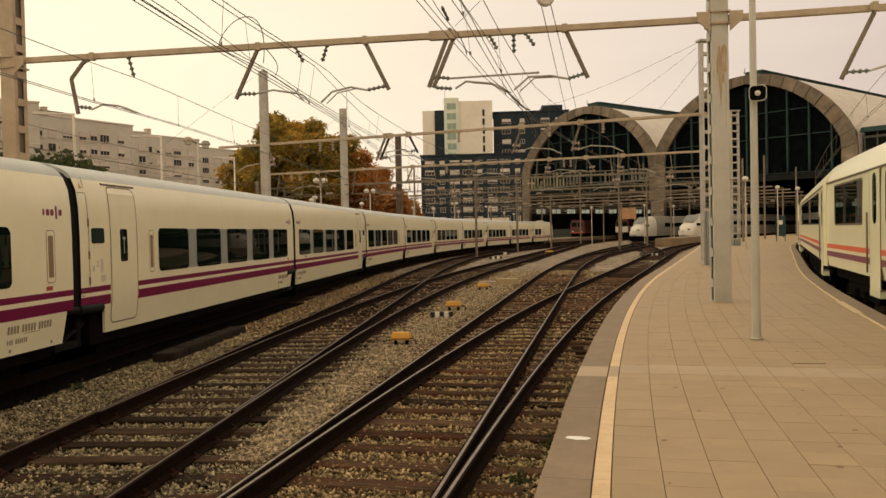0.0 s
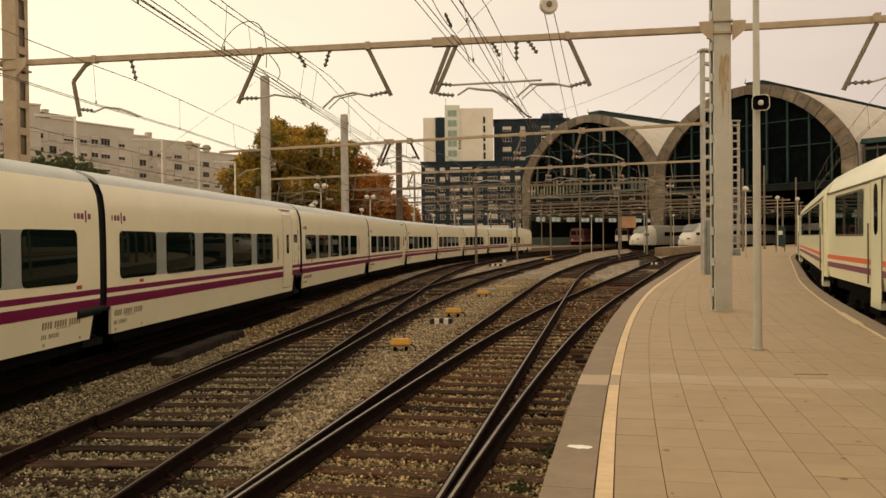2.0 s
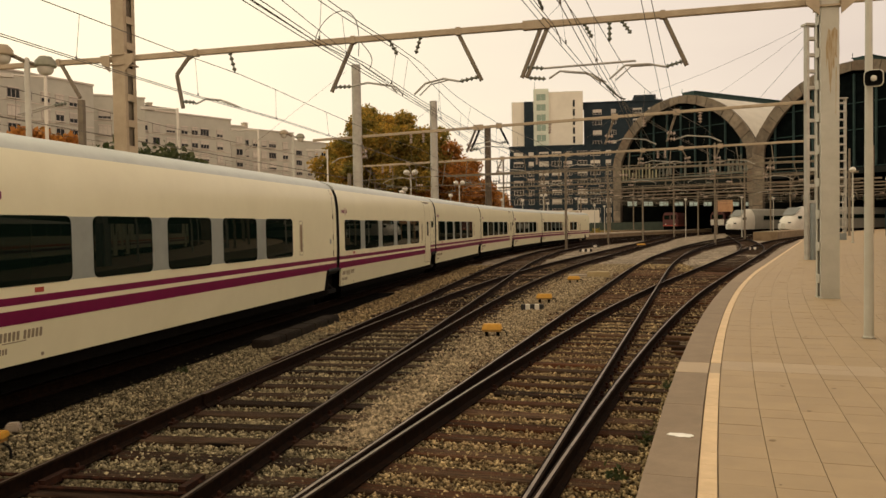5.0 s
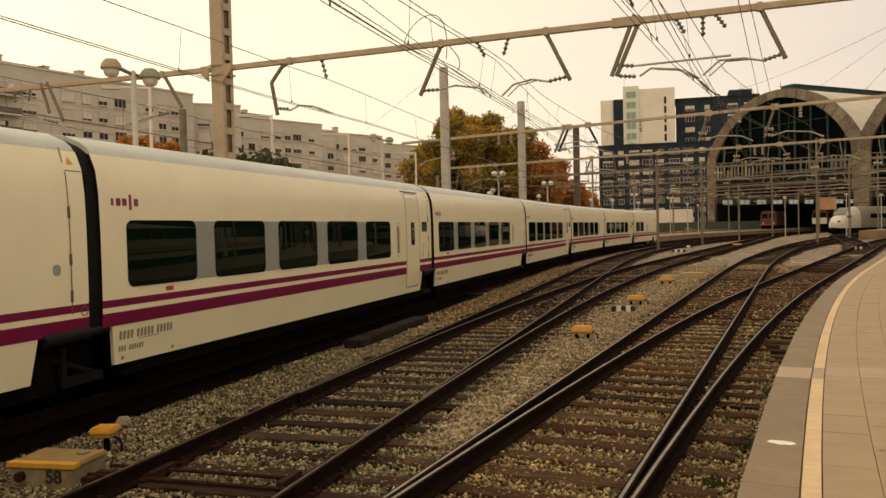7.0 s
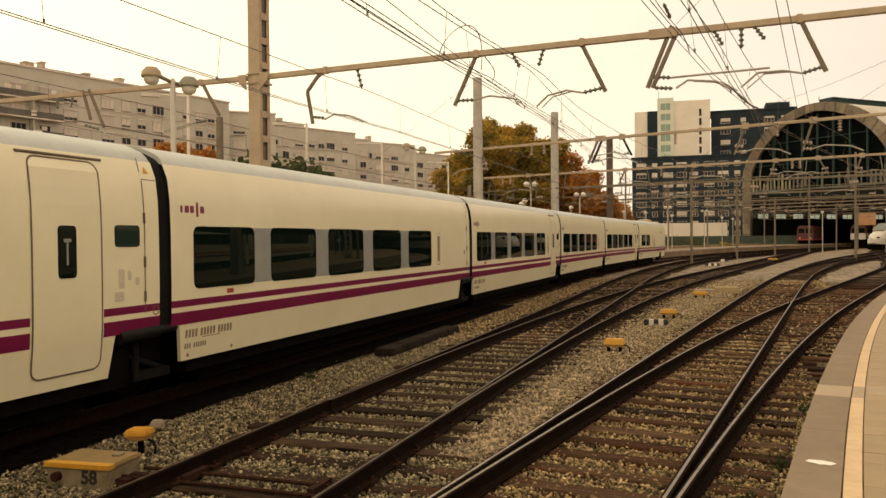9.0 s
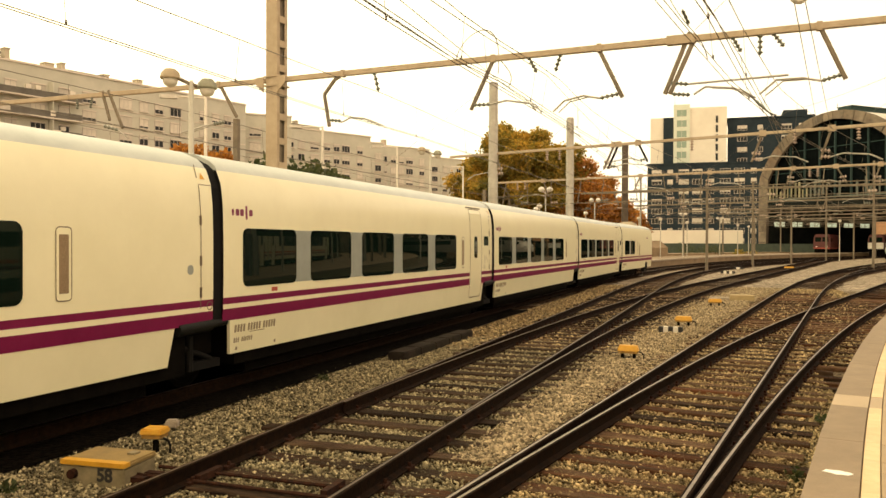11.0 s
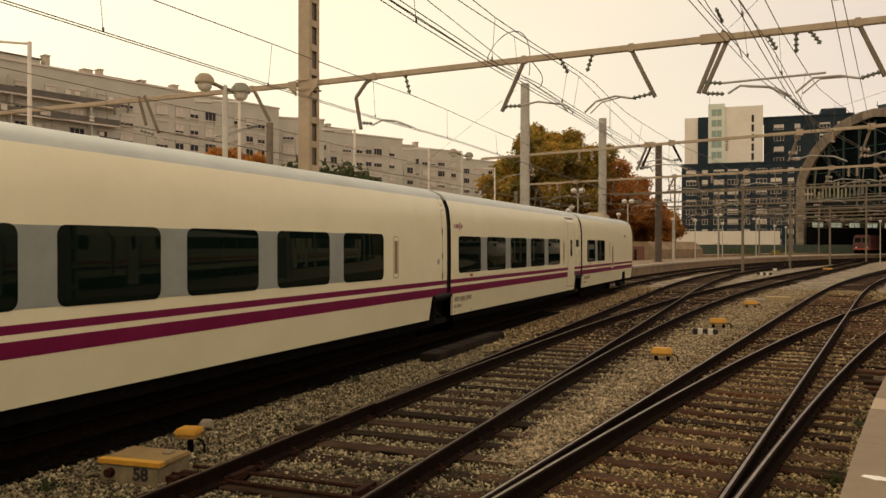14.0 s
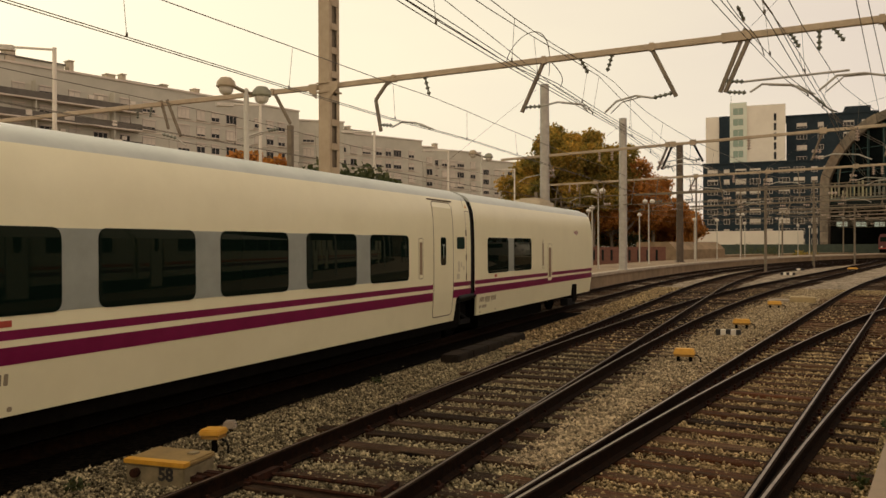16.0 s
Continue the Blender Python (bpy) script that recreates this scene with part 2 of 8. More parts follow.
def tube(bm, p0, p1, r0, r1=None, seg=8, caps=True):
    p0, p1 = Vector(p0), Vector(p1)
    r1 = r0 if r1 is None else r1
    d = (p1 - p0)
    if d.length < 1e-6:
        return
    a = d.normalized().orthogonal().normalized()
    b = d.normalized().cross(a)
    ra, rb = [], []
    for i in range(seg):
        c = a * math.cos(2 * math.pi * i / seg) + b * math.sin(2 * math.pi * i / seg)
        ra.append(bm.verts.new(p0 + c * r0)); rb.append(bm.verts.new(p1 + c * r1))
    for i in range(seg):
        j = (i + 1) % seg
        bm.faces.new((ra[i], ra[j], rb[j], rb[i]))
    if caps:
        bm.faces.new(ra[::-1]); bm.faces.new(rb)


def polytube(bm, pts, r, seg=6, caps=True):
    """A bent tube: rings joined from point to point."""
    pts = [Vector(q) for q in pts]
    rings = []
    for k, p in enumerate(pts):
        d = (pts[min(k + 1, len(pts) - 1)] - pts[max(k - 1, 0)]).normalized()
        a = d.cross(Vector((0.13, 0.21, 0.97))).normalized()
        b = d.cross(a)
        rings.append([bm.verts.new(p + (a * math.cos(2 * math.pi * i / seg) + b * math.sin(2 * math.pi * i / seg)) * r) for i in range(seg)])
    for ra, rb in zip(rings[:-1], rings[1:]):
        for i in range(seg):
            j = (i + 1) % seg
            bm.faces.new((ra[i], ra[j], rb[j], rb[i]))
    if caps:
        bm.faces.new(rings[0][::-1]); bm.faces.new(rings[-1])


def sweep(bm, stations, profile, closed=True, caps=True):
    """stations: matrices; profile: points (x, z) in the plane across the way."""
    rings = [[bm.verts.new(m @ Vector((x, 0, z))) for x, z in profile] for m in stations]
    n = len(profile)
    for r0, r1 in zip(rings[:-1], rings[1:]):
        for i in range(n if closed else n - 1):
            j = (i + 1) % n
            bm.faces.new((r0[i], r0[j], r1[j], r1[i]))
    if caps and closed:
        bm.faces.new(rings[0]); bm.faces.new(rings[-1][::-1])
    return rings


def lathe(bm, rings, m=None, seg=14):
    rs = []
    for r, z in rings:
        ring = []
        for i in range(seg):
            c = Vector((r * math.cos(2 * math.pi * i / seg), r * math.sin(2 * math.pi * i / seg), z))
            ring.append(bm.verts.new(m @ c if m is not None else c))
        rs.append(ring)
    for a, b in zip(rs[:-1], rs[1:]):
        for i in range(seg):
            j = (i + 1) % seg
            bm.faces.new((a[i], a[j], b[j], b[i]))
    bm.faces.new(rs[0][::-1]); bm.faces.new(rs[-1])


def rounded(w, h, r, seg=4):
    """Outline of a rounded rectangle about its centre."""
    pts = []
    for cx, cz, a0 in ((w / 2 - r, h / 2 - r, 0), (-w / 2 + r, h / 2 - r, 90), (-w / 2 + r, -h / 2 + r, 180), (w / 2 - r, -h / 2 + r, 270)):
        for k in range(seg + 1):
            a = radians(a0 + 90 * k / seg)
            pts.append((cx + r * math.cos(a), cz + r * math.sin(a)))
    return pts


def plate(bm, outline, depth, m):
    """A plate with that outline (u, v), thick by depth along the normal of m."""
    a = [bm.verts.new(m @ Vector((u, v, 0))) for u, v in outline]
    b = [bm.verts.new(m @ Vector((u, v, depth))) for u, v in outline]
    n = len(outline)
    bm.faces.new(b); bm.faces.new(a[::-1])
    for i in range(n):
        j = (i + 1) % n
        bm.faces.new((a[i], a[j], b[j], b[i]))


def finish(bm, name, mat, smooth=False):
    bmesh.ops.recalc_face_normals(bm, faces=bm.faces[:])
    me = bpy.data.meshes.new(name)
    bm.to_mesh(me); bm.free()
    for mm in (mat if isinstance(mat, (list, tuple)) else [mat]):
        me.materials.append(mm)
    if smooth:
        me.shade_smooth()
        try:
            me.set_sharp_from_angle(angle=radians(38))
        except Exception:
            pass
    return me


def part(name, bm, mat, parent, label="", smooth=False, m=None):
    ob = new(name, finish(bm, name, mat, smooth))
    ob.parent = parent
    if m is not None:
        ob.matrix_basis = m
    if label:
        ob["label"] = label
    return ob


def thing(name, label, category, group="", kind="", m=None):
    ob = new(name)
    if m is not None:
        ob.matrix_basis = m
    return tagged(ob, label, category, group, kind)


def solid(name, bm, mat, label, category, group="", kind="", m=None, smooth=False):
    ob = new(name, finish(bm, name, mat, smooth))
    if m is not None:
        ob.matrix_basis = m
    return tagged(ob, label, category, group, kind)


# ---- plan: ways along which rails, platforms and trains run ----
class Way:
    """A line on the ground: start, heading (0 is +y, positive to the right), then stretches of (length, curvature)."""

    def __init__(self, x, y, heading, stretches, step=0.5):
        self.step = step
        self.pts = [(x, y, heading)]
        for length, k in stretches:
            n = max(1, round(length / step))
            d = length / n
            for _ in range(n):
                h = heading + k * d / 2
                x += math.sin(h) * d; y += math.cos(h) * d; heading += k * d
                self.pts.append((x, y, heading))

    def at(self, s):
        f = max(0.0, min(len(self.pts) - 1.001, s / self.step))
        i = int(f); f -= i
        a, b = self.pts[i], self.pts[i + 1]
        return tuple(p + (q - p) * f for p, q in zip(a, b))

    def m(self, s, off=0.0, z=0.0):
        """Pose at s with y along the way, shifted by off to the right."""
        x, y, h = self.at(s)
        return pose(x + off * math.cos(h), y - off * math.sin(h), z, 0, 0, -math.degrees(h))

    def length(self):
        return (len(self.pts) - 1) * self.step

    def at_y(self, yy):
        for i, p in enumerate(self.pts):
            if p[1] >= yy:
                return i * self.step
        return self.length()


W_TRAIN = Way(-8.63 - 0.02 * 160, -160, 0.02, [(202, 0), (258, 1 / 285)])
W_AL = Way(-4.18, -10, 0.006, [(49, 0), (250, 1 / 285)])
W_AR = Way(-4.09, 5, 0.006, [(45, 1 / 268), (62, 0), (160, 1 / 300)])
W_BL = Way(-2.26 - 0.137 * 10, -10, 0.136, [(45.4, 0), (200, 1 / 440)])
W_BR = Way(-2.26, 0, 0.136, [(30.5, 1 / 240), (42, 0), (150, 1 / 330)])
W_EDGE = Way(-0.42 - 0.13 * 30, -30, 0.129, [(30.25, 0), (27.3, 0.0056), (35, 0), (110, 0.0030)])
W_REDGE = Way(3.28 - 0.2 * 30, -30, 0.197, [(30.6, 0), (31.6, 0.0045), (25, 0), (110, 0.0034)])

# ---- ground and tracks ----
Z_BED = -0.262
bm = bmesh.new()
S = 1500.0
vs = [bm.verts.new(p) for p in ((-S, -S, -0.38), (S, -S, -0.38), (S, S, -0.38), (-S, S, -0.38))]
bm.faces.new(vs)
solid("ground", bm, M_GROUND, "brown bare earth of the railway yard", "ground", kind="structure")


def ballast_bed():
    """The bed of broken stone under the tracks, gently uneven."""
    bm = bmesh.new()
    xs = [-13 + 0.5 * i for i in range(0, 61)]
    ys = [-8 + 0.5 * i for i in range(0, 120)] + [52 + 3 * i for i in range(0, 50)]
    grid = []
    for y in ys:
        shift = 0.0 if y < 30 else 0.0016 * (y - 30) ** 2
        wide = 1.0 if y < 52 else 1 + (y - 52) * 0.012
        row = []
        for x in xs:
            xx = (x + 2) * wide - 2 + shift
            z = Z_BED + 0.035 * noise.noise(Vector((xx * 0.9, y * 0.9, 0))) + 0.02 * noise.noise(Vector((xx * 3.1, y * 3.1, 5)))
            row.append(bm.verts.new((xx, y, z)))
        grid.append(row)
    for a, b in zip(grid[:-1], grid[1:]):
        for i in range(len(a) - 1):
            bm.faces.new((a[i], a[i + 1], b[i + 1], b[i]))
    for f in bm.faces:
        f.material_index = 1 if f.calc_center_median().y > 45 else 0
    return solid("ballast_bed", bm, [M_BALLAST, M_GROUND], "bed of grey and brown crushed stone under the tracks", "ballast", kind="structure", smooth=True)


ballast_bed()

RAIL_PROFILE = [(-0.07, -0.18), (0.07, -0.18), (0.07, -0.165), (0.012, -0.14), (0.012, -0.04), (0.036, -0.03), (0.036, -0.006), (0.028, -0.0015), (0.014, 0.0), (-0.014, 0.0), (-0.028, -0.0015), (-0.036, -0.006), (-0.036, -0.03), (-0.012, -0.04), (-0.012, -0.14), (-0.07, -0.165)]
GAUGE = 0.87


def rail(way, off, s0, s1, parent, name="rail", top=None):
    bm = bmesh.new()
    n = max(2, int((s1 - s0) / 1.5))
    rings = sweep(bm, [way.m(s0 + (s1 - s0) * i / n, off) for i in range(n + 1)], RAIL_PROFILE)
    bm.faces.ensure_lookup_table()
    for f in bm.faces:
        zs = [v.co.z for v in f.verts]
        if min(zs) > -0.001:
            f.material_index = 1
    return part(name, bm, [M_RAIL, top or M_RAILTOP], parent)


def unit_sleeper():
    bm = bmesh.new()
    vs = box(bm, -0.5, 0.5, -0.12, 0.12, -0.32, -0.182)
    bmesh.ops.bevel(bm, geom=[e for e in bm.edges if abs(e.verts[0].co.x - e.verts[1].co.x) > 0.5], offset=0.012, segments=1, affect="EDGES")
    return finish(bm, "sleeper", M_SLEEPER)


SLEEPER = unit_sleeper()
SLEEPER_RUST = unit_sleeper()
SLEEPER_RUST.materials[0] = M_SLEEPER_RUST
bmc = bmesh.new()
box(bmc, -0.10, 0.10, -0.07, 0.07, -0.184, -0.15)
tube(bmc, (-0.07, 0, -0.155), (-0.07, 0, -0.11), 0.02, seg=6)
tube(bmc, (0.07, 0, -0.155), (0.07, 0, -0.11), 0.02, seg=6)
CHAIR = finish(bmc, "rail_chair", M_IRON)
rnd = random.Random(4)


def sleeper(parent, m, width):
    ob = new("sleeper", SLEEPER_RUST if parent.name == "track_2" else SLEEPER)
    ob.parent = parent
    ob.matrix_basis = m @ pose(0, 0, rnd.uniform(-0.015, 0.008), rnd.uniform(-1, 1), 0, rnd.uniform(-1.2, 1.2)) @ Matrix.Diagonal((width, rnd.uniform(0.9, 1.1), 1, 1))


def chair(parent, m):
    ob = new("rail_chair", CHAIR)
    ob.parent = parent
    ob.matrix_basis = m


def far_sleepers(parent, way, s0, s1, half=1.3, mat=None):
    bm = bmesh.new()
    s = s0
    while s < s1:
        box(bm, -half + rnd.uniform(0, 0.2), half - rnd.uniform(0, 0.2), -0.11, 0.11, -0.34, -0.258 + rnd.uniform(0, 0.035), way.m(s))
        s += 0.62
    tagged(part("sleepers", bm, mat or M_SLEEPER, parent), kind="stuff")


def turnout(name, label, w0, w1, join, sleep_to, end0, end1, top):
    """Two ways that part at join: outer stock rails, inner blades that close up to them, a frog where they cross."""
    t = thing(name, label, "railway track", kind="structure")
    s0a = w0.at_y(-8.0)
    rail(w0, -GAUGE, s0a, end0, t, top=top)
    rail(w0, GAUGE, w0.at_y(join + 4), end0, t, top=top)
    rail(w1, -GAUGE, w1.at_y(join + 4), end1, t, top=top)
    # near part of the stock rail on the right follows the curved way
    bm = bmesh.new()
    st = [w0.m(s0a + (w0.at_y(join + 0.1) - s0a) * i / 8, GAUGE) for i in range(9)] + [w1.m(0.5 + (end1 - 0.5) * i / 90, GAUGE) for i in range(91)]
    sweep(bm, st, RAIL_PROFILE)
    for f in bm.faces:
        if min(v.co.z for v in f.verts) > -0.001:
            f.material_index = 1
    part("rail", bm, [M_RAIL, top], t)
    s = s0a
    while True:
        x, y, h = w0.at(s)
        if y > sleep_to:
            break
        # span both ways
        gap = 0.0
        if y > join:
            x1, y1, h1 = w1.at(w1.at_y(y))
            gap = (x1 - x) * math.cos(h)
        wide = 2.7 + gap
        if gap < 3.2:
            j = rnd.uniform(-0.12, 0.12)
            sleeper(t, w0.m(s, gap / 2 + j), wide + rnd.uniform(0, 0.25))
        else:
            sleeper(t, w0.m(s), 2.6)
            sleeper(t, w1.m(w1.at_y(y)), 2.6)
        if y < 24:
            for off in (-GAUGE, GAUGE):
                chair(t, w0.m(s, off))
            if 0.25 < gap < 3:
                sw = w1.at_y(y)
                for off in (-GAUGE, GAUGE):
                    chair(t, w1.m(sw, off))
        s += 0.6 + rnd.uniform(-0.02, 0.02)
    far_sleepers(t, w0, s, end0)
    far_sleepers(t, w1, w1.at_y(w0.at(s)[1]), end1)
    return t


turnout("track_1", "worn rails parting at a turnout on dark timber sleepers", W_AL, W_AR, 5.0, 46, 230, 205, M_RAILDULL)
turnout("track_2", "shiny worn rails parting at a turnout beside the platform", W_BL, W_BR, 0.0, 42, 190, 160, M_RAILTOP)


def plain_track(name, label, way, s0, s1, sl0, sl1, mat=None):
    t = thing(name, label, "railway track", kind="structure")
    for off in (-GAUGE, GAUGE):
        rail(way, off, s0, s1, t, top=M_RAILDULL)
    far_sleepers(t, way, sl0, sl1, 1.3, mat)
    return t


plain_track("track_3", "dark rusty rails in grey stone under a passing train", W_TRAIN, 140, 400, 150, 330)
W_RT = Way(3.28 - 0.2 * 30 + 1.62, -30, 0.197, [(30.6, 0), (31.6, 0.0045), (25, 0), (110, 0.0034)])
plain_track("track_4", "rusty rails in the pit beside the platform", W_RT, 0, 190, 0, 190)
W_C1 = Way(*W_BL.at(W_BL.at_y(48)), [(30, 1 / 230), (30, 0), (60, 1 / 300)])
plain_track("track_5", "rails of a branching yard track", W_C1, 0, 118, 10, 110)
W_C2 = Way(*W_AR.at(W_AR.at_y(60)), [(40, 0.0002), (30, -1 / 400), (60, 1 / 200)])
plain_track("track_6", "rails of a branching yard track", W_C2, 0, 125, 10, 115)

W_C3 = Way(*W_AL.at(W_AL.at_y(62)), [(34, 1 / 190), (40, 0), (50, 1 / 260)])
plain_track("track_7", "rails of a crossing yard track", W_C3, 0, 122, 8, 120)
W_C4 = Way(*W_BR.at(W_BR.at_y(52)), [(30, -1 / 260), (40, 0), (40, 1 / 220)])
plain_track("track_8", "rails of a crossing yard track", W_C4, 0, 105, 8, 100)


def stones(name, count, x0, x1, y0, y1, size, seed, label, mat=None, between=None, bare=None):
    """Loose ballast stones, each a small uneven lump, in one mesh; between gives a left and a right way that bound them,
    bare a way, half width and last y of a stretch that is nearly free of them."""
    rs = np.random.RandomState(seed)
    n = count
    cy = y0 + (y1 - y0) * rs.uniform(0, 1, n) ** 1.35
    if between:
        (wa, oa), (wb, ob) = between
        ty = np.arange(y0, y1 + 1.0, 1.0)
        xa = np.array([wa.m(wa.at_y(y), oa).translation.x for y in ty]); xb = np.array([wb.m(wb.at_y(y), ob).translation.x for y in ty])
        f = 0.5 + 0.5 * np.clip(rs.normal(0, 0.5, n), -1, 1)
        lo, hi = np.interp(cy, ty, xa), np.interp(cy, ty, xb)
        cx = lo + (hi - lo) * f
        cz = Z_BED + rs.uniform(0.03, 0.085, n)
    else:
        cx = rs.uniform(x0, x1, n)
        cz = Z_BED + rs.uniform(0.0, 0.062, n)
    if bare:
        bw, bh, by = bare
        mid = np.interp(cy, [0, 20], [bw.at(bw.at_y(0))[0], bw.at(bw.at_y(20))[0]])
        keep = (np.abs(cx - mid) > bh * rs.uniform(0.85, 1.05, n)) | (cy > by + rs.normal(0, 0.5, n)) | (rs.uniform(0, 1, n) < 0.03)
        cx, cy, cz = cx[keep], cy[keep], cz[keep]
        n = len(cx)
    base = np.array([(1, 0, 0), (-1, 0.2, 0), (0.1, 1, 0), (-0.1, -1, 0.1), (0.15, 0.1, 1), (-0.1, 0, -1)], float)
    tris = np.array([(0, 2, 4), (2, 1, 4), (1, 3, 4), (3, 0, 4), (2, 0, 5), (1, 2, 5), (3, 1, 5), (0, 3, 5)])
    k = len(base)
    r = size * rs.uniform(0.5, 1.45, n)
    sc = rs.uniform(0.65, 1.3, (n, 3)) * r[:, None]
    sc[:, 2] *= 0.85
    v = base[None] * sc[:, None] + rs.uniform(-0.33, 0.33, (n, k, 3)) * r[:, None, None]
    a = rs.uniform(0, 2 * np.pi, n); t = rs.uniform(-0.9, 0.9, n)
    ca, sa, ct, st = np.cos(a)[:, None], np.sin(a)[:, None], np.cos(t)[:, None], np.sin(t)[:, None]
    y2, z2 = v[:, :, 1] * ct - v[:, :, 2] * st, v[:, :, 1] * st + v[:, :, 2] * ct
    out = np.stack([v[:, :, 0] * ca - y2 * sa + cx[:, None], v[:, :, 0] * sa + y2 * ca + cy[:, None], z2 + cz[:, None]], 2).reshape(-1, 3)
    f = (tris[None] + k * np.arange(n)[:, None, None]).reshape(-1, 3)
    me = bpy.data.meshes.new(name)
    me.vertices.add(len(out)); me.vertices.foreach_set("co", out.ravel())
    me.loops.add(f.size); me.loops.foreach_set("vertex_index", f.ravel().astype(np.int32))
    me.polygons.add(len(f)); me.polygons.foreach_set("loop_start", np.arange(0, f.size, 3, dtype=np.int32))
    me.update(calc_edges=True)
    me.materials.append(mat or M_STONE)
    return tagged(new(name, me), label, "gravel", kind="stuff")


stones("ballast_stones", 92000, -6.9, -2.2, 3.8, 19.0, 0.0195, 1, "loose grey ballast stones along the rails", M_STONEGREY, None, (W_AL, 0.55, 5.7))
stones("ballast_stones", 73000, -2.2, 1.5, 3.8, 19.0, 0.0195, 5, "loose rusty tan ballast stones beside the platform")
stones("ballast_stones", 60000, -6.6, 5.5, 17.0, 46.0, 0.030, 2, "loose grey and tan ballast stones further along the tracks")
stones("sandy_ballast", 50000, 0, 0, 8.0, 46.0, 0.022, 3, "pale sandy ballast heaped between the two turnouts", M_STONESAND, ((W_AR, 1.2), (W_BL, -1.2)))
# the train's shade, put in as a strip of near-black stone along its track
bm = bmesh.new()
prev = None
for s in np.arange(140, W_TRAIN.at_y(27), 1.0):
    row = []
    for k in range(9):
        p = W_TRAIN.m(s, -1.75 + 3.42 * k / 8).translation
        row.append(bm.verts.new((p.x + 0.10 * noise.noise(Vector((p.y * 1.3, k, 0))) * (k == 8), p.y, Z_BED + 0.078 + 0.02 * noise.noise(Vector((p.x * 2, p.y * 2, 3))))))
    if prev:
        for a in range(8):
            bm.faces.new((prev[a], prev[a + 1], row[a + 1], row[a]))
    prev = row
solid("oily_ballast", bm, M_SHADEGREASE, "crushed stone painted black as the train's shade", "ballast", kind="structure", smooth=True)


def grease_bed(way, y0, y1, half, label):
    """Stone blackened by switch grease between the rails, its outline ragged."""
    bm = bmesh.new()
    prev = None
    for y in np.arange(y0, y1, 0.16):
        m = way.m(way.at_y(y))
        row = []
        for k in range(13):
            u = -half + 2 * half * k / 12
            if k in (0, 12):
                u *= 0.8 + 0.35 * noise.noise(Vector((y * 1.7, k, 0)))
            p = m @ Vector((u, 0, 0))
            edge = min(1.0, (y - y0) / 0.6, (y1 - y) / 0.9) * (0.25 if k in (0, 12) else 1.0)
            row.append(bm.verts.new((p.x, p.y, Z_BED + 0.068 * edge + 0.014 * noise.noise(Vector((p.x * 5, p.y * 5, 1))))))
        if prev:
            for a in range(12):
                bm.faces.new((prev[a], prev[a + 1], row[a + 1], row[a]))
        prev = row
    return solid("greasy_ballast", bm, M_SHADEGREASE, label, "ballast", kind="structure", smooth=True)


grease_bed(W_AL, 3.6, 6.3, 0.62, "black greasy stone between the switch rails")

# ---- platform ----
Z_PLAT = 0.60


def platform():
    p = thing("platform_1", "curving station platform of tan tiles with a worn edge", "platform", kind="structure")
    # solid body below the paving
    bm = bmesh.new()
    left = [W_EDGE.m(s, 0.04).translation for s in np.arange(0, 195, 1.5)]
    rr = [W_REDGE.m(W_REDGE.at_y(l.y), -0.04).translation for l in left]
    prev = None
    for a, b in zip(left, rr):
        v = [bm.verts.new((a.x, a.y, -0.3)), bm.verts.new((a.x, a.y, Z_PLAT - 0.03)), bm.verts.new((b.x, b.y, Z_PLAT - 0.03)), bm.verts.new((b.x, b.y, -0.3))]
        if prev:
            for i in range(3):
                bm.faces.new((prev[i], prev[i + 1], v[i + 1], v[i]))
        else:
            bm.faces.new(v)
        prev = v
    part("platform_body", bm, M_GROUT, p)
    return p


PLATFORM = platform()


def quad_slab(bm, way, s0, s1, o0, o1, z0, z1, gap=0.0):
    """A slab that follows the way between s0 and s1, o0 and o1."""
    c = []
    for s in (s0 + gap * 0.55, s1 - gap * 0.55):
        m = way.m(s)
        for o in (o0 + gap, o1 - gap):
            c.append(m @ Vector((o, 0, 0)))
    order = (c[0], c[1], c[3], c[2])
    lo = [bm.verts.new((q.x, q.y, z0)) for q in order]
    hi = [bm.verts.new((q.x, q.y, z1)) for q in order]
    bm.faces.new(hi); bm.faces.new(lo[::-1])
    for i in range(4):
        j = (i + 1) % 4
        bm.faces.new((lo[i], lo[j], hi[j], hi[i]))
    return hi


def slab_part(name, way, s0, s1, o0, o1, z0, z1, mat, gap=0.003, parent=None, label=""):
    bm = bmesh.new()
    m = way.m((s0 + s1) / 2, (o0 + o1) / 2, 0)
    quad_slab(bm, way, s0, s1, o0, o1, z0, z1, gap)
    inv = m.inverted()
    for v in bm.verts:
        v.co = inv @ v.co
    return part(name, bm, mat, parent or PLATFORM, label, m=m)

# ---- the departing train ----
CAR = 13.50
SIDE = [(1.40, 0.46), (1.452, 0.95), (1.462, 1.08)]
UPPER = [(1.462, 1.08), (1.47, 1.5), (1.468, 2.2), (1.455, 2.65), (1.42, 2.95), (1.335, 3.165)]
ROOF = [(1.335, 3.165), (1.29, 3.235), (1.20, 3.305), (0.95, 3.41), (0.5, 3.49), (0.0, 3.51)]


def mirror_profile(p):
    return p + [(-x, z) for x, z in reversed(p) if x > 1e-6]


def side_x(z):
    pts = SIDE + UPPER[1:]
    for (xa, za), (xb, zb) in zip(pts[:-1], pts[1:]):
        if za <= z <= zb:
            return xa + (xb - xa) * (z - za) / (zb - za)
    return pts[-1][0]


def loft(bm, y0, y1, profile, n=2):
    sweep(bm, [pose(0, y0 + (y1 - y0) * i / n, 0) for i in range(n + 1)], profile)


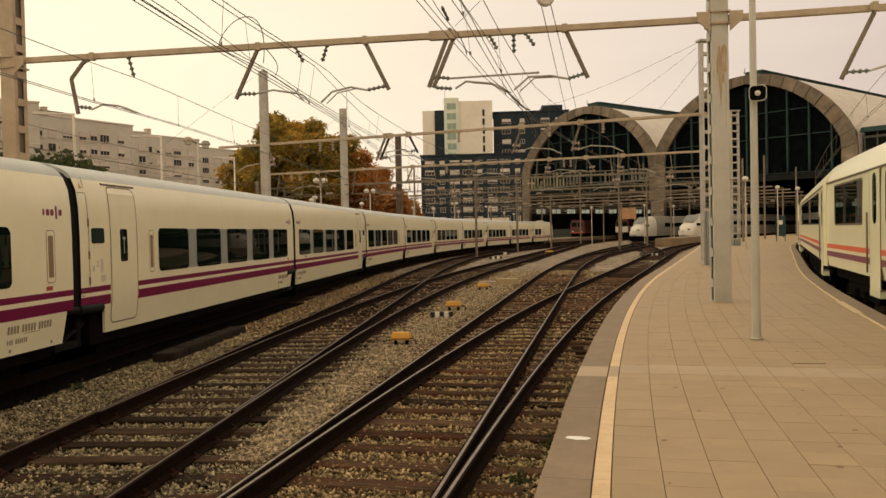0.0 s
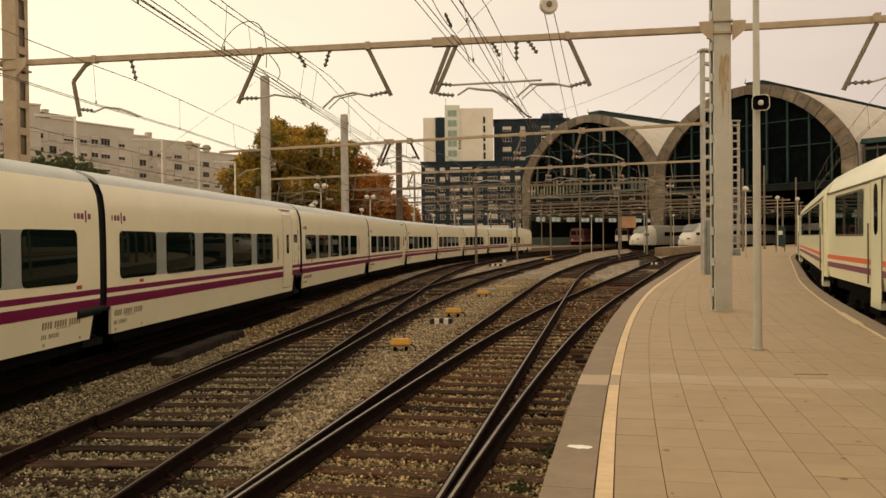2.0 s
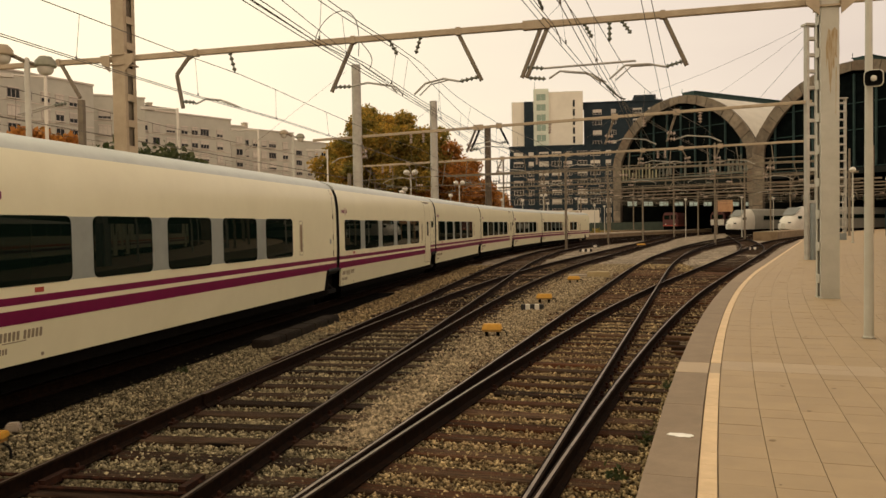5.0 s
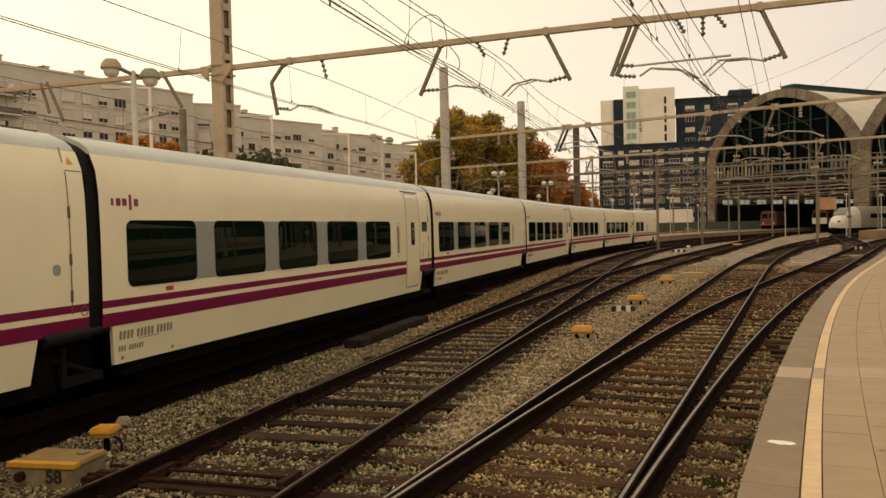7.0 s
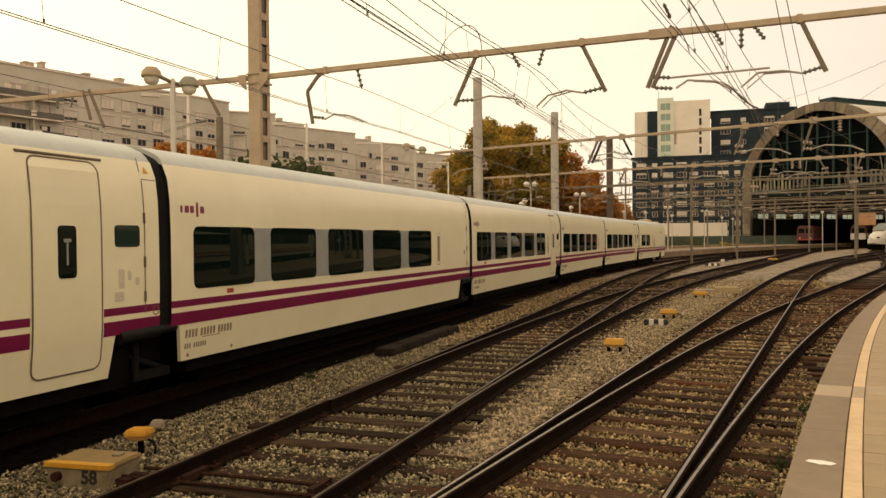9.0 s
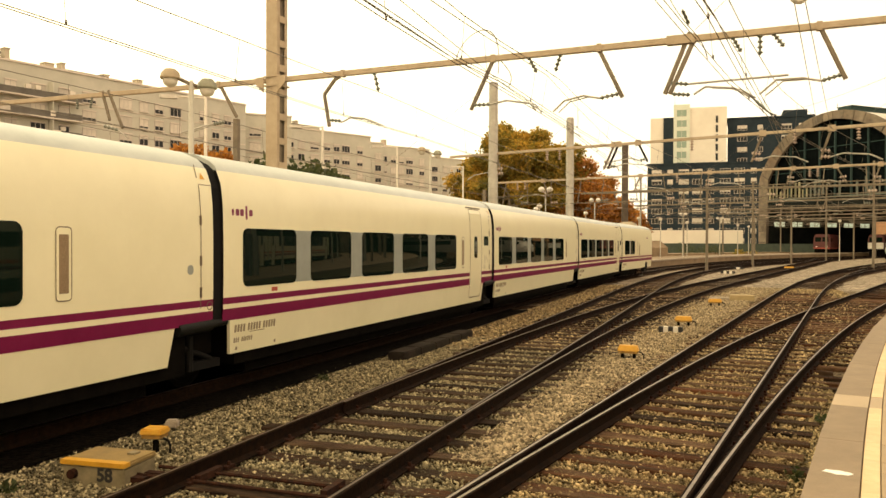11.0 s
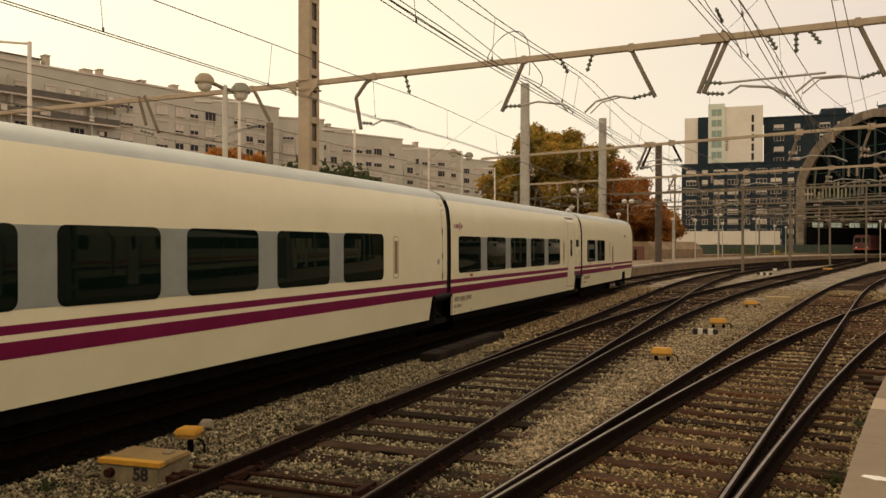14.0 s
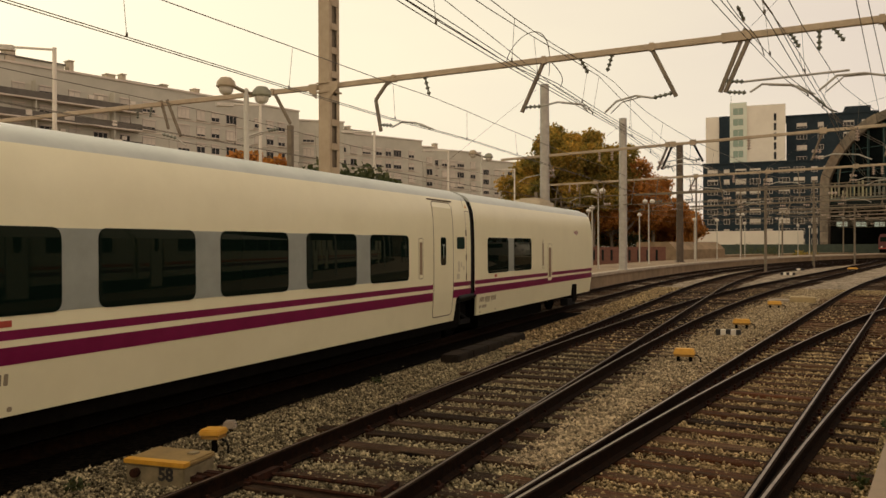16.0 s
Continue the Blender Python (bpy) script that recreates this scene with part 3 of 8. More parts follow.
def levels(w, h, r):
    """Half widths of a rounded rectangle at rising heights, close enough to follow a bent side."""
    out = []
    for k in range(5):
        a = math.pi / 2 * (1 - k / 4)
        out.append((w / 2 - r + r * math.cos(a), -h / 2 + r - r * math.sin(a)))
    n = max(1, int((h - 2 * r) / 0.2))
    mid = [(w / 2, -h / 2 + r + (h - 2 * r) * k / n) for k in range(1, n)]
    return out + mid + [(u, -v) for u, v in reversed(out)]


def side_plate(name, car, y, z, w, h, mat, r=0.06, proud=0.004, side=1, label="", lift=0.0):
    """A panel on the body's side, centred at y along the car and z up, bent to the side's lean."""
    bm = bmesh.new()
    rows = levels(w, h, min(r, w / 2 - 0.001, h / 2 - 0.001))
    grid = []
    for u, v in rows:
        x = side_x(z + v) + lift
        grid.append([bm.verts.new((side * (x + d), y + q, z + v)) for d, q in ((-0.01, -u), (proud, -u), (proud, u), (-0.01, u))])
    for a, b in zip(grid[:-1], grid[1:]):
        for k in range(3):
            bm.faces.new((a[k], a[k + 1], b[k + 1], b[k]))
    bm.faces.new(grid[0]); bm.faces.new(grid[-1][::-1])
    return part(name, bm, mat, car, label)


def band(name, car, y0, y1, z0, z1, mat, proud=0.002, side=1, label=""):
    bm = bmesh.new()
    zs = [z0, (z0 + z1) / 2, z1]
    vs = []
    for y in (y0, y1):
        for d in (-0.01, proud):
            vs.append([bm.verts.new((side * (side_x(z) + d), y, z)) for z in zs])
    a0, a1, b0, b1 = vs
    for i in range(2):
        bm.faces.new((a1[i], a1[i + 1], b1[i + 1], b1[i]))
    bm.faces.new((a0[0], a1[0], b1[0], b0[0])); bm.faces.new((a0[2], a1[2], b1[2], b0[2]))
    bm.faces.new((a0[0], a0[1], a0[2], a1[2], a1[1], a1[0])); bm.faces.new((b0[0], b0[1], b0[2], b1[2], b1[1], b1[0]))
    return part(name, bm, mat, car, label, smooth=True)


def text_mesh(body, size, mat, shear=0.0):
    cu = bpy.data.curves.new("writing", "FONT")
    cu.body, cu.size, cu.extrude, cu.shear = body, size, 0.002, shear
    cu.offset = size * 0.035
    cu.align_x, cu.align_y = "CENTER", "CENTER"
    ob = new("writing_source", cu)
    me = bpy.data.meshes.new_from_object(ob.evaluated_get(bpy.context.evaluated_depsgraph_get()))
    bpy.data.objects.remove(ob)
    me.materials.clear(); me.materials.append(mat)
    return me


def car_body(car, y0, y1, notch0=0.16, notch1=0.78):
    bm = bmesh.new()
    loft(bm, y0, y1, mirror_profile(UPPER))
    for f in bm.faces:
        if len(f.verts) > 4:
            f.material_index = 1
    part("body", bm, [M_CREAM, M_BLACK], car, smooth=True)
    bm = bmesh.new()
    a, b = y0 + notch0, y1 - notch1
    # skirt with slanting ends
    for sgn in (1, -1):
        lo_a, hi_a, lo_b, hi_b = a + 0.10, a, b - 0.10, b
        pts = [(lo_a, 0.46), (lo_b, 0.46), (hi_b, 1.08), (hi_a, 1.08)]
        f = [bm.verts.new((sgn * side_x(z), y, z)) for y, z in pts]
        k = [bm.verts.new((sgn * (side_x(z) - 0.05), y, z)) for y, z in pts]
        bm.faces.new(f); bm.faces.new(k[::-1])
        for i in range(4):
            j = (i + 1) % 4
            bm.faces.new((f[i], f[j], k[j], k[i]))
    part("skirt", bm, M_CREAM, car)
    bm = bmesh.new()
    loft(bm, y0 + 0.02, y1 - 0.02, mirror_profile(ROOF))
    part("roof", bm, M_ROOFGREY, car, "pale blue-grey roof", smooth=True)
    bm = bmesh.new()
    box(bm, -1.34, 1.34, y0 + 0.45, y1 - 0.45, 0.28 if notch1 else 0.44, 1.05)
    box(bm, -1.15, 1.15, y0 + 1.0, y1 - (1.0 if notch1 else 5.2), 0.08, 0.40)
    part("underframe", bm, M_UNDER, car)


def gangway(car, y, f=1):
    """Dark ring between two cars and the black coupling gear under it."""
    bm = bmesh.new()
    loft(bm, y - 0.16, y + 0.16, [(x * 0.975, z - 0.05) for x, z in mirror_profile([(1.462, 1.06)] + UPPER[1:] + ROOF[1:])])
    part("gangway_bellows", bm, M_BLACK, car, "black rubber bellows")
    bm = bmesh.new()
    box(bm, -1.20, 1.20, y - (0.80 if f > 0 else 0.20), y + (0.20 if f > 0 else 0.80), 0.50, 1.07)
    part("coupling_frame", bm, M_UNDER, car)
    for sx in (1, -1):
        bm = bmesh.new()
        tube(bm, (sx * 1.40, y - f * 0.84, 0.93), (sx * 1.40, y - f * 0.10, 0.95), 0.095, seg=14)
        tube(bm, (sx * 1.40, y - f * 0.10, 0.95), (sx * 1.40, y + f * 0.25, 0.96), 0.06, seg=12)
        part("damper_tube", bm, M_DAMPER, car, smooth=True)
        bm = bmesh.new()
        tube(bm, (sx * 1.22, y - f * 0.75, 0.74), (sx * 1.22, y + f * 0.15, 0.42), 0.04, seg=8)
        tube(bm, (sx * 1.24, y - f * 0.35, 0.30), (sx * 1.24, y - f * 0.35, 0.80), 0.055, seg=8)
        box(bm, min(sx * 1.16, sx * 1.28), max(sx * 1.16, sx * 1.28), y - 0.40, y + 0.30, 0.30, 0.42)
        part("wheel_guide", bm, M_BLACK, car)


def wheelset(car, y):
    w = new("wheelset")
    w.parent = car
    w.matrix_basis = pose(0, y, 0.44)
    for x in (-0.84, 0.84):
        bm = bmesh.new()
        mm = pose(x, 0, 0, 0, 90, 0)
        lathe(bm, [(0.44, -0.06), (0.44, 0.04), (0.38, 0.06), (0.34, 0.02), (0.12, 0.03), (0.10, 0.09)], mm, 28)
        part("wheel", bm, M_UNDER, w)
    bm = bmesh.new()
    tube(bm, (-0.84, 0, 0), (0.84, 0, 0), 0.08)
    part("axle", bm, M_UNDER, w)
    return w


M_NOTICE = surf("faded_notice_print", (0.46, 0.43, 0.31), (0.66, 0.62, 0.46), 45, 0.5, bump=0)
M_HOODTAN = surf("dusty_tan_hood", (0.40, 0.34, 0.24), (0.50, 0.43, 0.31), 3, 0.6, bump=0.05, stain=0.3, stain_col=(0.25, 0.19, 0.12))
M_DAMPER = surf("worn_black_damper", (0.005, 0.0055, 0.005), (0.013, 0.013, 0.011), 8, 0.6, bump=0.05, spec=0.15)
M_LOGO = surf("plum_lettering", (0.16, 0.02, 0.06), (0.2, 0.03, 0.08), 5, 0.5, bump=0)
M_GREYTXT = surf("grey_lettering", (0.22, 0.185, 0.12), (0.30, 0.25, 0.165), 40, 0.6, bump=0)
M_REDPLATE = surf("red_plate", (0.30, 0.045, 0.025), (0.38, 0.06, 0.035), 9, 0.5, bump=0)
M_SEAM = surf("dark_seam", (0.10, 0.075, 0.045), (0.16, 0.12, 0.08), 9, 0.8, bump=0)
M_SLIT = surf("bronze_grille", (0.20, 0.14, 0.075), (0.27, 0.19, 0.11), 30, 0.6, bump=0.4)
M_GREENGLASS = glass_mat("dark_green_glass", (0.02, 0.035, 0.028))


def windows(car, starts, w=1.53, side=1):
    a, b = starts[0], starts[-1] + w
    band("window_band", car, a + 0.1, b - 0.1, 1.46, 2.32, M_PILLAR, 0.003, side, "grey band between the windows")
    for y in starts:
        side_plate("window", car, y + w / 2, 1.89, w, 0.88, M_GLASS, 0.11, 0.008, side)


def seam_loop(car, y, z, w, h, r, side=1, t=0.022):
    """A narrow dark joint round a door."""
    bm = bmesh.new()
    def outline(w, h, r):
        q = levels(w, h, r)
        return [(u, v) for u, v in q] + [(-u, v) for u, v in reversed(q)]
    vo = [bm.verts.new((side * (side_x(z + v) + 0.007), y + u, z + v)) for u, v in outline(w, h, r)]
    vi = [bm.verts.new((side * (side_x(z + v) + 0.007), y + u, z + v)) for u, v in outline(w - 2 * t, h - 2 * t, r - t)]
    n = min(len(vo), len(vi))
    for k in range(n):
        j = (k + 1) % n
        bm.faces.new((vo[k], vo[j], vi[j], vi[k]))
    return bm


def car_marks(car, y, side=1):
    """Two rows of numbers as small plain bars, and the small red plate under the first window."""
    for z, h, w, gap, groups in ((0.83, 0.115, 0.045, 0.028, (4, 5, 5)), (0.655, 0.075, 0.030, 0.020, (3, 6))):
        u = y + 0.02
        for g in groups:
            for k in range(g):
                side_plate("number_bar", car, u + w / 2, z, w, h, M_GREYTXT, 0.012, 0.002, side)
                u += w + gap
            u += 0.05
    side_plate("line_under", car, y + 0.62, 0.752, 0.42, 0.012, M_GREYTXT, 0.004, 0.002, side)
    side_plate("seat_class_plate", car, y + 1.05, 1.375, 0.17, 0.065, M_REDPLATE, 0.01, 0.004, side)
    for u in (0.10, 1.15):
        side_plate("jacking_mark", car, y + u, 0.53, 0.055, 0.05, M_GREYTXT, 0.02, 0.002, side)


def car_logo(car, y, side=1):
    """The company sign as five plain bars, one of them tall, in its size and colour."""
    for k, (w, h, dz) in enumerate(((0.05, 0.10, 0), (0.09, 0.10, 0), (0.09, 0.10, 0), (0.05, 0.21, 0.0), (0.09, 0.10, 0))):
        side_plate("sign_bar", car, y + 0.06 + 0.115 * k, 2.565 + dz, w, h, M_LOGO, 0.022, 0.002, side, "plum coloured sign bar")


def seam_line(car, pts, side=1, w=0.016):
    bm = bmesh.new()
    for (ya, za), (yb, zb) in zip(pts[:-1], pts[1:]):
        if abs(ya - yb) < 0.3 and abs(za - zb) > 0.3:
            n = 6
            for i in range(n):
                z0, z1 = za + (zb - za) * i / n, za + (zb - za) * (i + 1) / n
                f = [bm.verts.new((side * (side_x(z) + 0.007), ya + d, z)) for z, d in ((z0, -w / 2), (z0, w / 2), (z1, w / 2), (z1, -w / 2))]
                bm.faces.new(f)
        else:
            f = [bm.verts.new((side * (side_x(za + d) + 0.003), y, za + d)) for y, d in ((ya, -w / 2), (yb, -w / 2), (yb, w / 2), (ya, w / 2))]
            bm.faces.new(f)
    part("panel_seam", bm, M_SEAM, car)


def end_panel(car, Y, L, f, side=1):
    """Hinged end cover of a car: an upright joint with three hinges, a cross joint high up and a small warning triangle."""
    seam_line(car, [(Y(L - 0.40), 1.2), (Y(L - 0.40), 3.2)], side)
    seam_line(car, [(min(Y(L - 0.40), Y(L - 0.14)), 2.92), (max(Y(L - 0.40), Y(L - 0.14)), 2.92)], side, 0.012)
    for z in (1.42, 1.86, 2.42):
        side_plate("hinge", car, Y(L - 0.40), z, 0.035, 0.14, M_SEAM, 0.01, 0.012, side)
    bm = bmesh.new()
    vs = [bm.verts.new((side * (side_x(z) + 0.006), Y(L - 0.29) + u, z)) for u, z in ((-0.055, 3.0), (0.055, 3.0), (0.0, 3.095))]
    bm.faces.new(vs)
    part("warning_triangle", bm, M_SIGYEL, car, "small yellow warning triangle")
    part("lifting_ring", seam_loop(car, Y(L - 0.20), 1.225, 0.13, 0.13, 0.064, side, 0.014), M_SEAM, car)


def door(car, y, f, side=1):
    """Entrance door centred at y; f is +1 where the car's end lies towards greater y."""
    d = side_plate("door", car, y, 1.84, 1.02, 2.46, M_CREAM, 0.12, 0.005, side, "closed cream entrance door")
    part("door_seal", seam_loop(car, y, 1.84, 1.04, 2.48, 0.13, side), M_SEAM, d)
    g = side_plate("door_window", car, y - 0.02, 2.01, 0.27, 0.60, M_GLASS, 0.05, 0.010, side)
    g.parent = d
    bm = bmesh.new()
    x = side * (side_x(2.0) + 0.012)
    box(bm, x - 0.004, x + 0.004, y - 0.035, y - 0.012, 1.86, 2.12); box(bm, x - 0.004, x + 0.004, y - 0.075, y + 0.03, 2.12, 2.16)
    part("pictogram", bm, M_PILLAR, d)
    bm = bmesh.new()
    x = side * (side_x(3.12) + 0.008)
    tube(bm, (x, y - 0.62, 3.11), (x, y + 0.62, 3.11), 0.018, seg=6)
    part("gutter", bm, M_SEAM, d)
    # small pane, notices and hatch between the door and the car's end
    side_plate("hatch_window", car, y + f * 0.95, 2.19, 0.44, 0.27, M_GREENGLASS, 0.05, 0.006, side)
    for dy, z, w, h in ((0.84, 1.66, 0.10, 0.24), (0.98, 1.70, 0.06, 0.12), (0.80, 1.44, 0.16, 0.12), (1.12, 1.62, 0.07, 0.10)):
        side_plate("notice", car, y + f * dy, z, w, h, M_NOTICE, 0.02, 0.003, side)
    end_panel(car, (lambda q: y + f * (q - 1.66)), 3.32, f, side)


def slit(car, y, side=1, w=0.2, z0=1.46, z1=2.28):
    side_plate("slit_frame", car, y, (z0 + z1) / 2, w, z1 - z0, M_CREAM, 0.05, 0.006, side)
    part("slit_seam", seam_loop(car, y, (z0 + z1) / 2, w + 0.012, z1 - z0 + 0.012, 0.055, side, 0.012), M_SEAM, car)
    side_plate("slit_grille", car, y, (z0 + z1) / 2, w * 0.6, (z1 - z0) * 0.8, M_SLIT, 0.01, 0.010, side)


def stripes(car, y0, y1, cut=None, side=1):
    for z0, z1 in ((1.215, 1.31), (0.972, 1.145)):
        spans = [(y0, y1)]
        if cut:
            spans = [(y0, cut[0]), (cut[1], y1)]
        for a, b in spans:
            band("stripe", car, a, b, z0, z1, M_STRIPE, 0.002, side)


def talgo_car(kind):
    """One low articulated car, its leading joint at y = 0. kind: 'door', 'plain', 'tail' or their reverse."""
    flip = kind.startswith("rev")
    base = kind[4:] if flip else kind
    L = CAR if base != "tail" else 11.60
    car = thing("train_car", {"door": "cream articulated train car with plum stripes and a door", "plain": "cream articulated train car with plum stripes", "tail": "cream end car of the train with a blunt back"}[base], "train car", "cars of the departing train")
    Y = (lambda y: CAR - y) if flip else (lambda y: y)
    f = -1 if flip else 1
    car_body(car, 0.12, L - 0.12 if base != "tail" else L, 0.78 if flip else 0.16, 0.0 if base == "tail" else (0.16 if flip else 0.78))
    ws = [0.60, 2.61, 4.62, 6.63, 8.64]
    if base == "door" and flip:
        ws = [0.85, 2.85, 4.85, 6.85, 8.85]
    if base == "plain" and flip:
        ws = [1.75, 3.76, 5.77, 7.78]
    if base == "tail":
        ws = [0.97, 2.93]
    for side in (1, -1):
        if base == "tail":
            windows(car, ws, 1.51, side)
            slit(car, 5.55, side, 0.12)
            slit(car, 6.25, side, 0.42, 1.06, 2.18)
            stripes(car, 0.15, L - 0.02, None, side)
            car_logo(car, 9.1, side); car_marks(car, 0.5, side)
        else:
            wy = [Y(w) if not flip else Y(w) - 1.53 for w in ws]
            windows(car, sorted(wy), 1.53, side)
            if base == "door":
                dy = Y(L - 1.66)
                slit(car, Y(L - 2.79), side, 0.2)
                door(car, dy, f, side)
                stripes(car, 0.12, L - 0.12, (dy - 0.54, dy + 0.54), side)
            else:
                slit(car, Y(L - 2.79) if not flip else Y(0.75), side, 0.22)
                end_panel(car, Y, L, f, side)
                stripes(car, 0.12, L - 0.12, None, side)
                side_plate("socket_cover", car, Y(L - 0.62), 1.74, 0.12, 0.13, M_PILLAR, 0.05, 0.004, side)
            lo = 0.3 if not flip else CAR - 0.95
            car_logo(car, lo, side)
            car_marks(car, 0.42 if not flip else CAR - 1.85, side)
    gangway(car, 0.0, f)
    w = [wheelset(car, 0.0)]
    if base == "tail":
        w.append(wheelset(car, 8.3))
        bm = bmesh.new()
        for q, yc, z0, z1 in ((0.70, 8.45, 3.40, 3.58), (0.60, 8.4, 3.58, 3.65), (0.42, 8.35, 3.65, 3.70), (0.40, 9.3, 3.40, 3.56)):
            plate(bm, rounded(1.5 * q, 2.4 * q, 0.4 * q), z1 - z0, pose(0.25, yc, z0))
        part("roof_hood", bm, M_HOODTAN, car, "low tan roof hood", smooth=True)
        for sx in (1, -1):
            # the notch is a black block, its shade put into the colour
            bm = bmesh.new()
            box(bm, min(sx * 1.1, sx * 1.475), max(sx * 1.1, sx * 1.475), 8.95, 9.4, 0.25, 0.82)
            part("step_recess", bm, M_UNDER, car)
            bm = bmesh.new()
            box(bm, min(sx * 1.2, sx * 1.45), max(sx * 1.2, sx * 1.45), 8.35, 9.3, 0.14, 0.36)
            part("step", bm, M_BLACK, car)
    return car, w


TRAIN_S0, TRAIN_V = 281.145, 6.459
CARS = []
for kind in ("rev_plain", "rev_door", "door", "plain", "door", "plain", "door", "plain", "door", "tail"):
    CARS.append(talgo_car(kind))


def joint_place(s):
    x, y, h = W_TRAIN.at(s)
    return Vector((x, y, 0))


PULL = [(0, 0.25), (0.5, -0.05), (1, -0.17), (2, -0.05), (3, -0.14), (4, 0.0), (6.5, 0.09), (7, 0.11), (8, 0.10), (8.5, 0.12), (11, -0.14), (11.5, -0.18), (12, -0.22), (13, -0.27), (14, -0.03), (15, 0.23), (16, 0.35)]


def pull(t):
    """How far the train runs ahead of an even pace, in metres."""
    return float(np.interp(t, [p[0] for p in PULL], [p[1] for p in PULL]))


def car_pose(i, t):
    """Each car hangs between two points of the track."""
    s = TRAIN_S0 - TRAIN_V * t - pull(t) + (i - 9) * CAR
    a, b = joint_place(s), joint_place(s + CAR)
    return pose(a.x, a.y, 0, 0, 0, -math.degrees(math.atan2(b.x - a.x, b.y - a.y)))


def motions():
    times = [0.5 * k for k in range(33)]
    for i, (car, wheels) in enumerate(CARS):
        walk(car, [(t, car_pose(i, t)) for t in times])
        for w in wheels:
            y = w.matrix_basis.translation.y
            walk(w, [(0.1 * k, pose(0, y, 0.44, math.degrees(TRAIN_V * 0.1 * k / 0.44))) for k in range(161)])

# ---- masts, portal beams ----
def battened_mast(name, label, x, y, z0, z1, w, d, turn, mat, pitch=0.62, taper=0.0):
    """Two channel legs with battens between them on the open sides."""
    t = thing(name, label, "mast", "overhead line masts", m=pose(x, y, 0, 0, 0, turn))
    for sg in (-1, 1):
        bm = bmesh.new()
        e, q = sg * d / 2, sg * (d / 2 - 0.10)
        k = sg * 0.018
        out = [(-w / 2, q), (-w / 2, e), (w / 2, e), (w / 2, q), (w / 2 - 0.018, q), (w / 2 - 0.018, e - k), (-w / 2 + 0.018, e - k), (-w / 2 + 0.018, q)]
        plate(bm, out if sg > 0 else out[::-1], z1 - z0, pose(0, 0, z0))
        part("channel", bm, mat, t)
    z = z0 + 0.3
    while z < z1 - 0.1:
        for sx in (-1, 1):
            bm = bmesh.new()
            box(bm, sx * (w / 2 + 0.014) - 0.006, sx * (w / 2 + 0.014) + 0.006, -d / 2 + 0.06, d / 2 - 0.06, z, z + 0.17)
            part("batten", bm, mat, t)
        z += pitch
    # filler added between the legs, darker brown for the shade inside
    bm = bmesh.new()
    box(bm, -w / 2 + 0.06, w / 2 - 0.06, -d / 2 + 0.03, d / 2 - 0.03, z0, z1)
    part("inner_web", bm, M_STEELBR, t)
    bm = bmesh.new()
    box(bm, -w / 2 - 0.012, w / 2 + 0.012, -d / 2 - 0.012, d / 2 + 0.012, z0, z0 + 0.025)
    part("base_plate", bm, mat, t)
    return t


BEAM_A, BEAM_B, BEAM_C = Vector((-10.9, 17.85, 6.28)), Vector((4.65, 16.46, 6.30)), Vector((16.0, 15.0, 6.32))
battened_mast("catenary_mast", "grey battened steel mast on the platform with a rust streak", 4.60, 16.50, 0.6, 9.5, 0.33, 0.36, 0, M_POSTGREY)
bm = bmesh.new()
for pts in ([(-0.10, 0.95), (-0.085, 0.55), (-0.06, 0.75), (-0.03, 0.25), (-0.015, 0.05), (0.0, 0.3), (0.025, 0.62), (0.05, 0.5), (0.07, 0.8), (0.095, 0.72), (0.11, 1.25), (0.06, 1.32), (0.0, 1.24), (-0.05, 1.3)], [(0.075, -0.35), (0.085, -0.3), (0.095, 0.55), (0.08, 0.6)]):
    plate(bm, pts, 0.0015, pose(4.62, 16.318, 4.45, 90, 0, 0))
RUST = solid("rust_streak", bm, surf("orange_rust_run", (0.26, 0.165, 0.065), (0.41, 0.36, 0.27), 9, 0.9, stretch=(4, 1, 0.5)), "orange rust run on the grey platform mast", "rust")
battened_mast("catenary_mast", "grey-brown battened steel mast behind the train", -11.0, 17.9, 0.6, 9.5, 0.38, 0.38, -12, M_BEAM)


def portal_beam(a, b, r, mat, label):
    t = thing("portal_beam", label, "overhead beam", "portal beams")
    bm = bmesh.new()
    d = (b - a)
    m = Matrix.Translation(a) @ d.to_track_quat("Y", "Z").to_matrix().to_4x4()
    sweep(bm, [m @ pose(0, d.length * i / 4, 0) for i in range(5)], rounded(r * 1.7, r * 2, r * 0.25, 2))
    part("beam_tube", bm, mat, t)
    return t


def beam_bracket(p, turn, w, mat, label):
    """Flared cheeks that hold a beam to its mast."""
    t = thing("beam_bracket", label, "bracket", "beam brackets", m=pose(p.x, p.y, p.z, 0, 0, turn))
    for sx in (-1, 1):
        bm = bmesh.new()
        plate(bm, [(sx * w, 0.10), (sx * (w + 0.26), 0.10), (sx * (w + 0.24), -0.09), (sx * w, -0.30)][::sx], 0.03, pose(0, -0.225, 0, 90, 0, 0))
        part("cheek", bm, mat, t)
    bm = bmesh.new()
    box(bm, -w - 0.02, w + 0.02, -0.23, 0.23, -0.14, -0.10); box(bm, -w - 0.02, w + 0.02, -0.23, 0.23, 0.10, 0.13)
    part("clamp_plate", bm, mat, t)


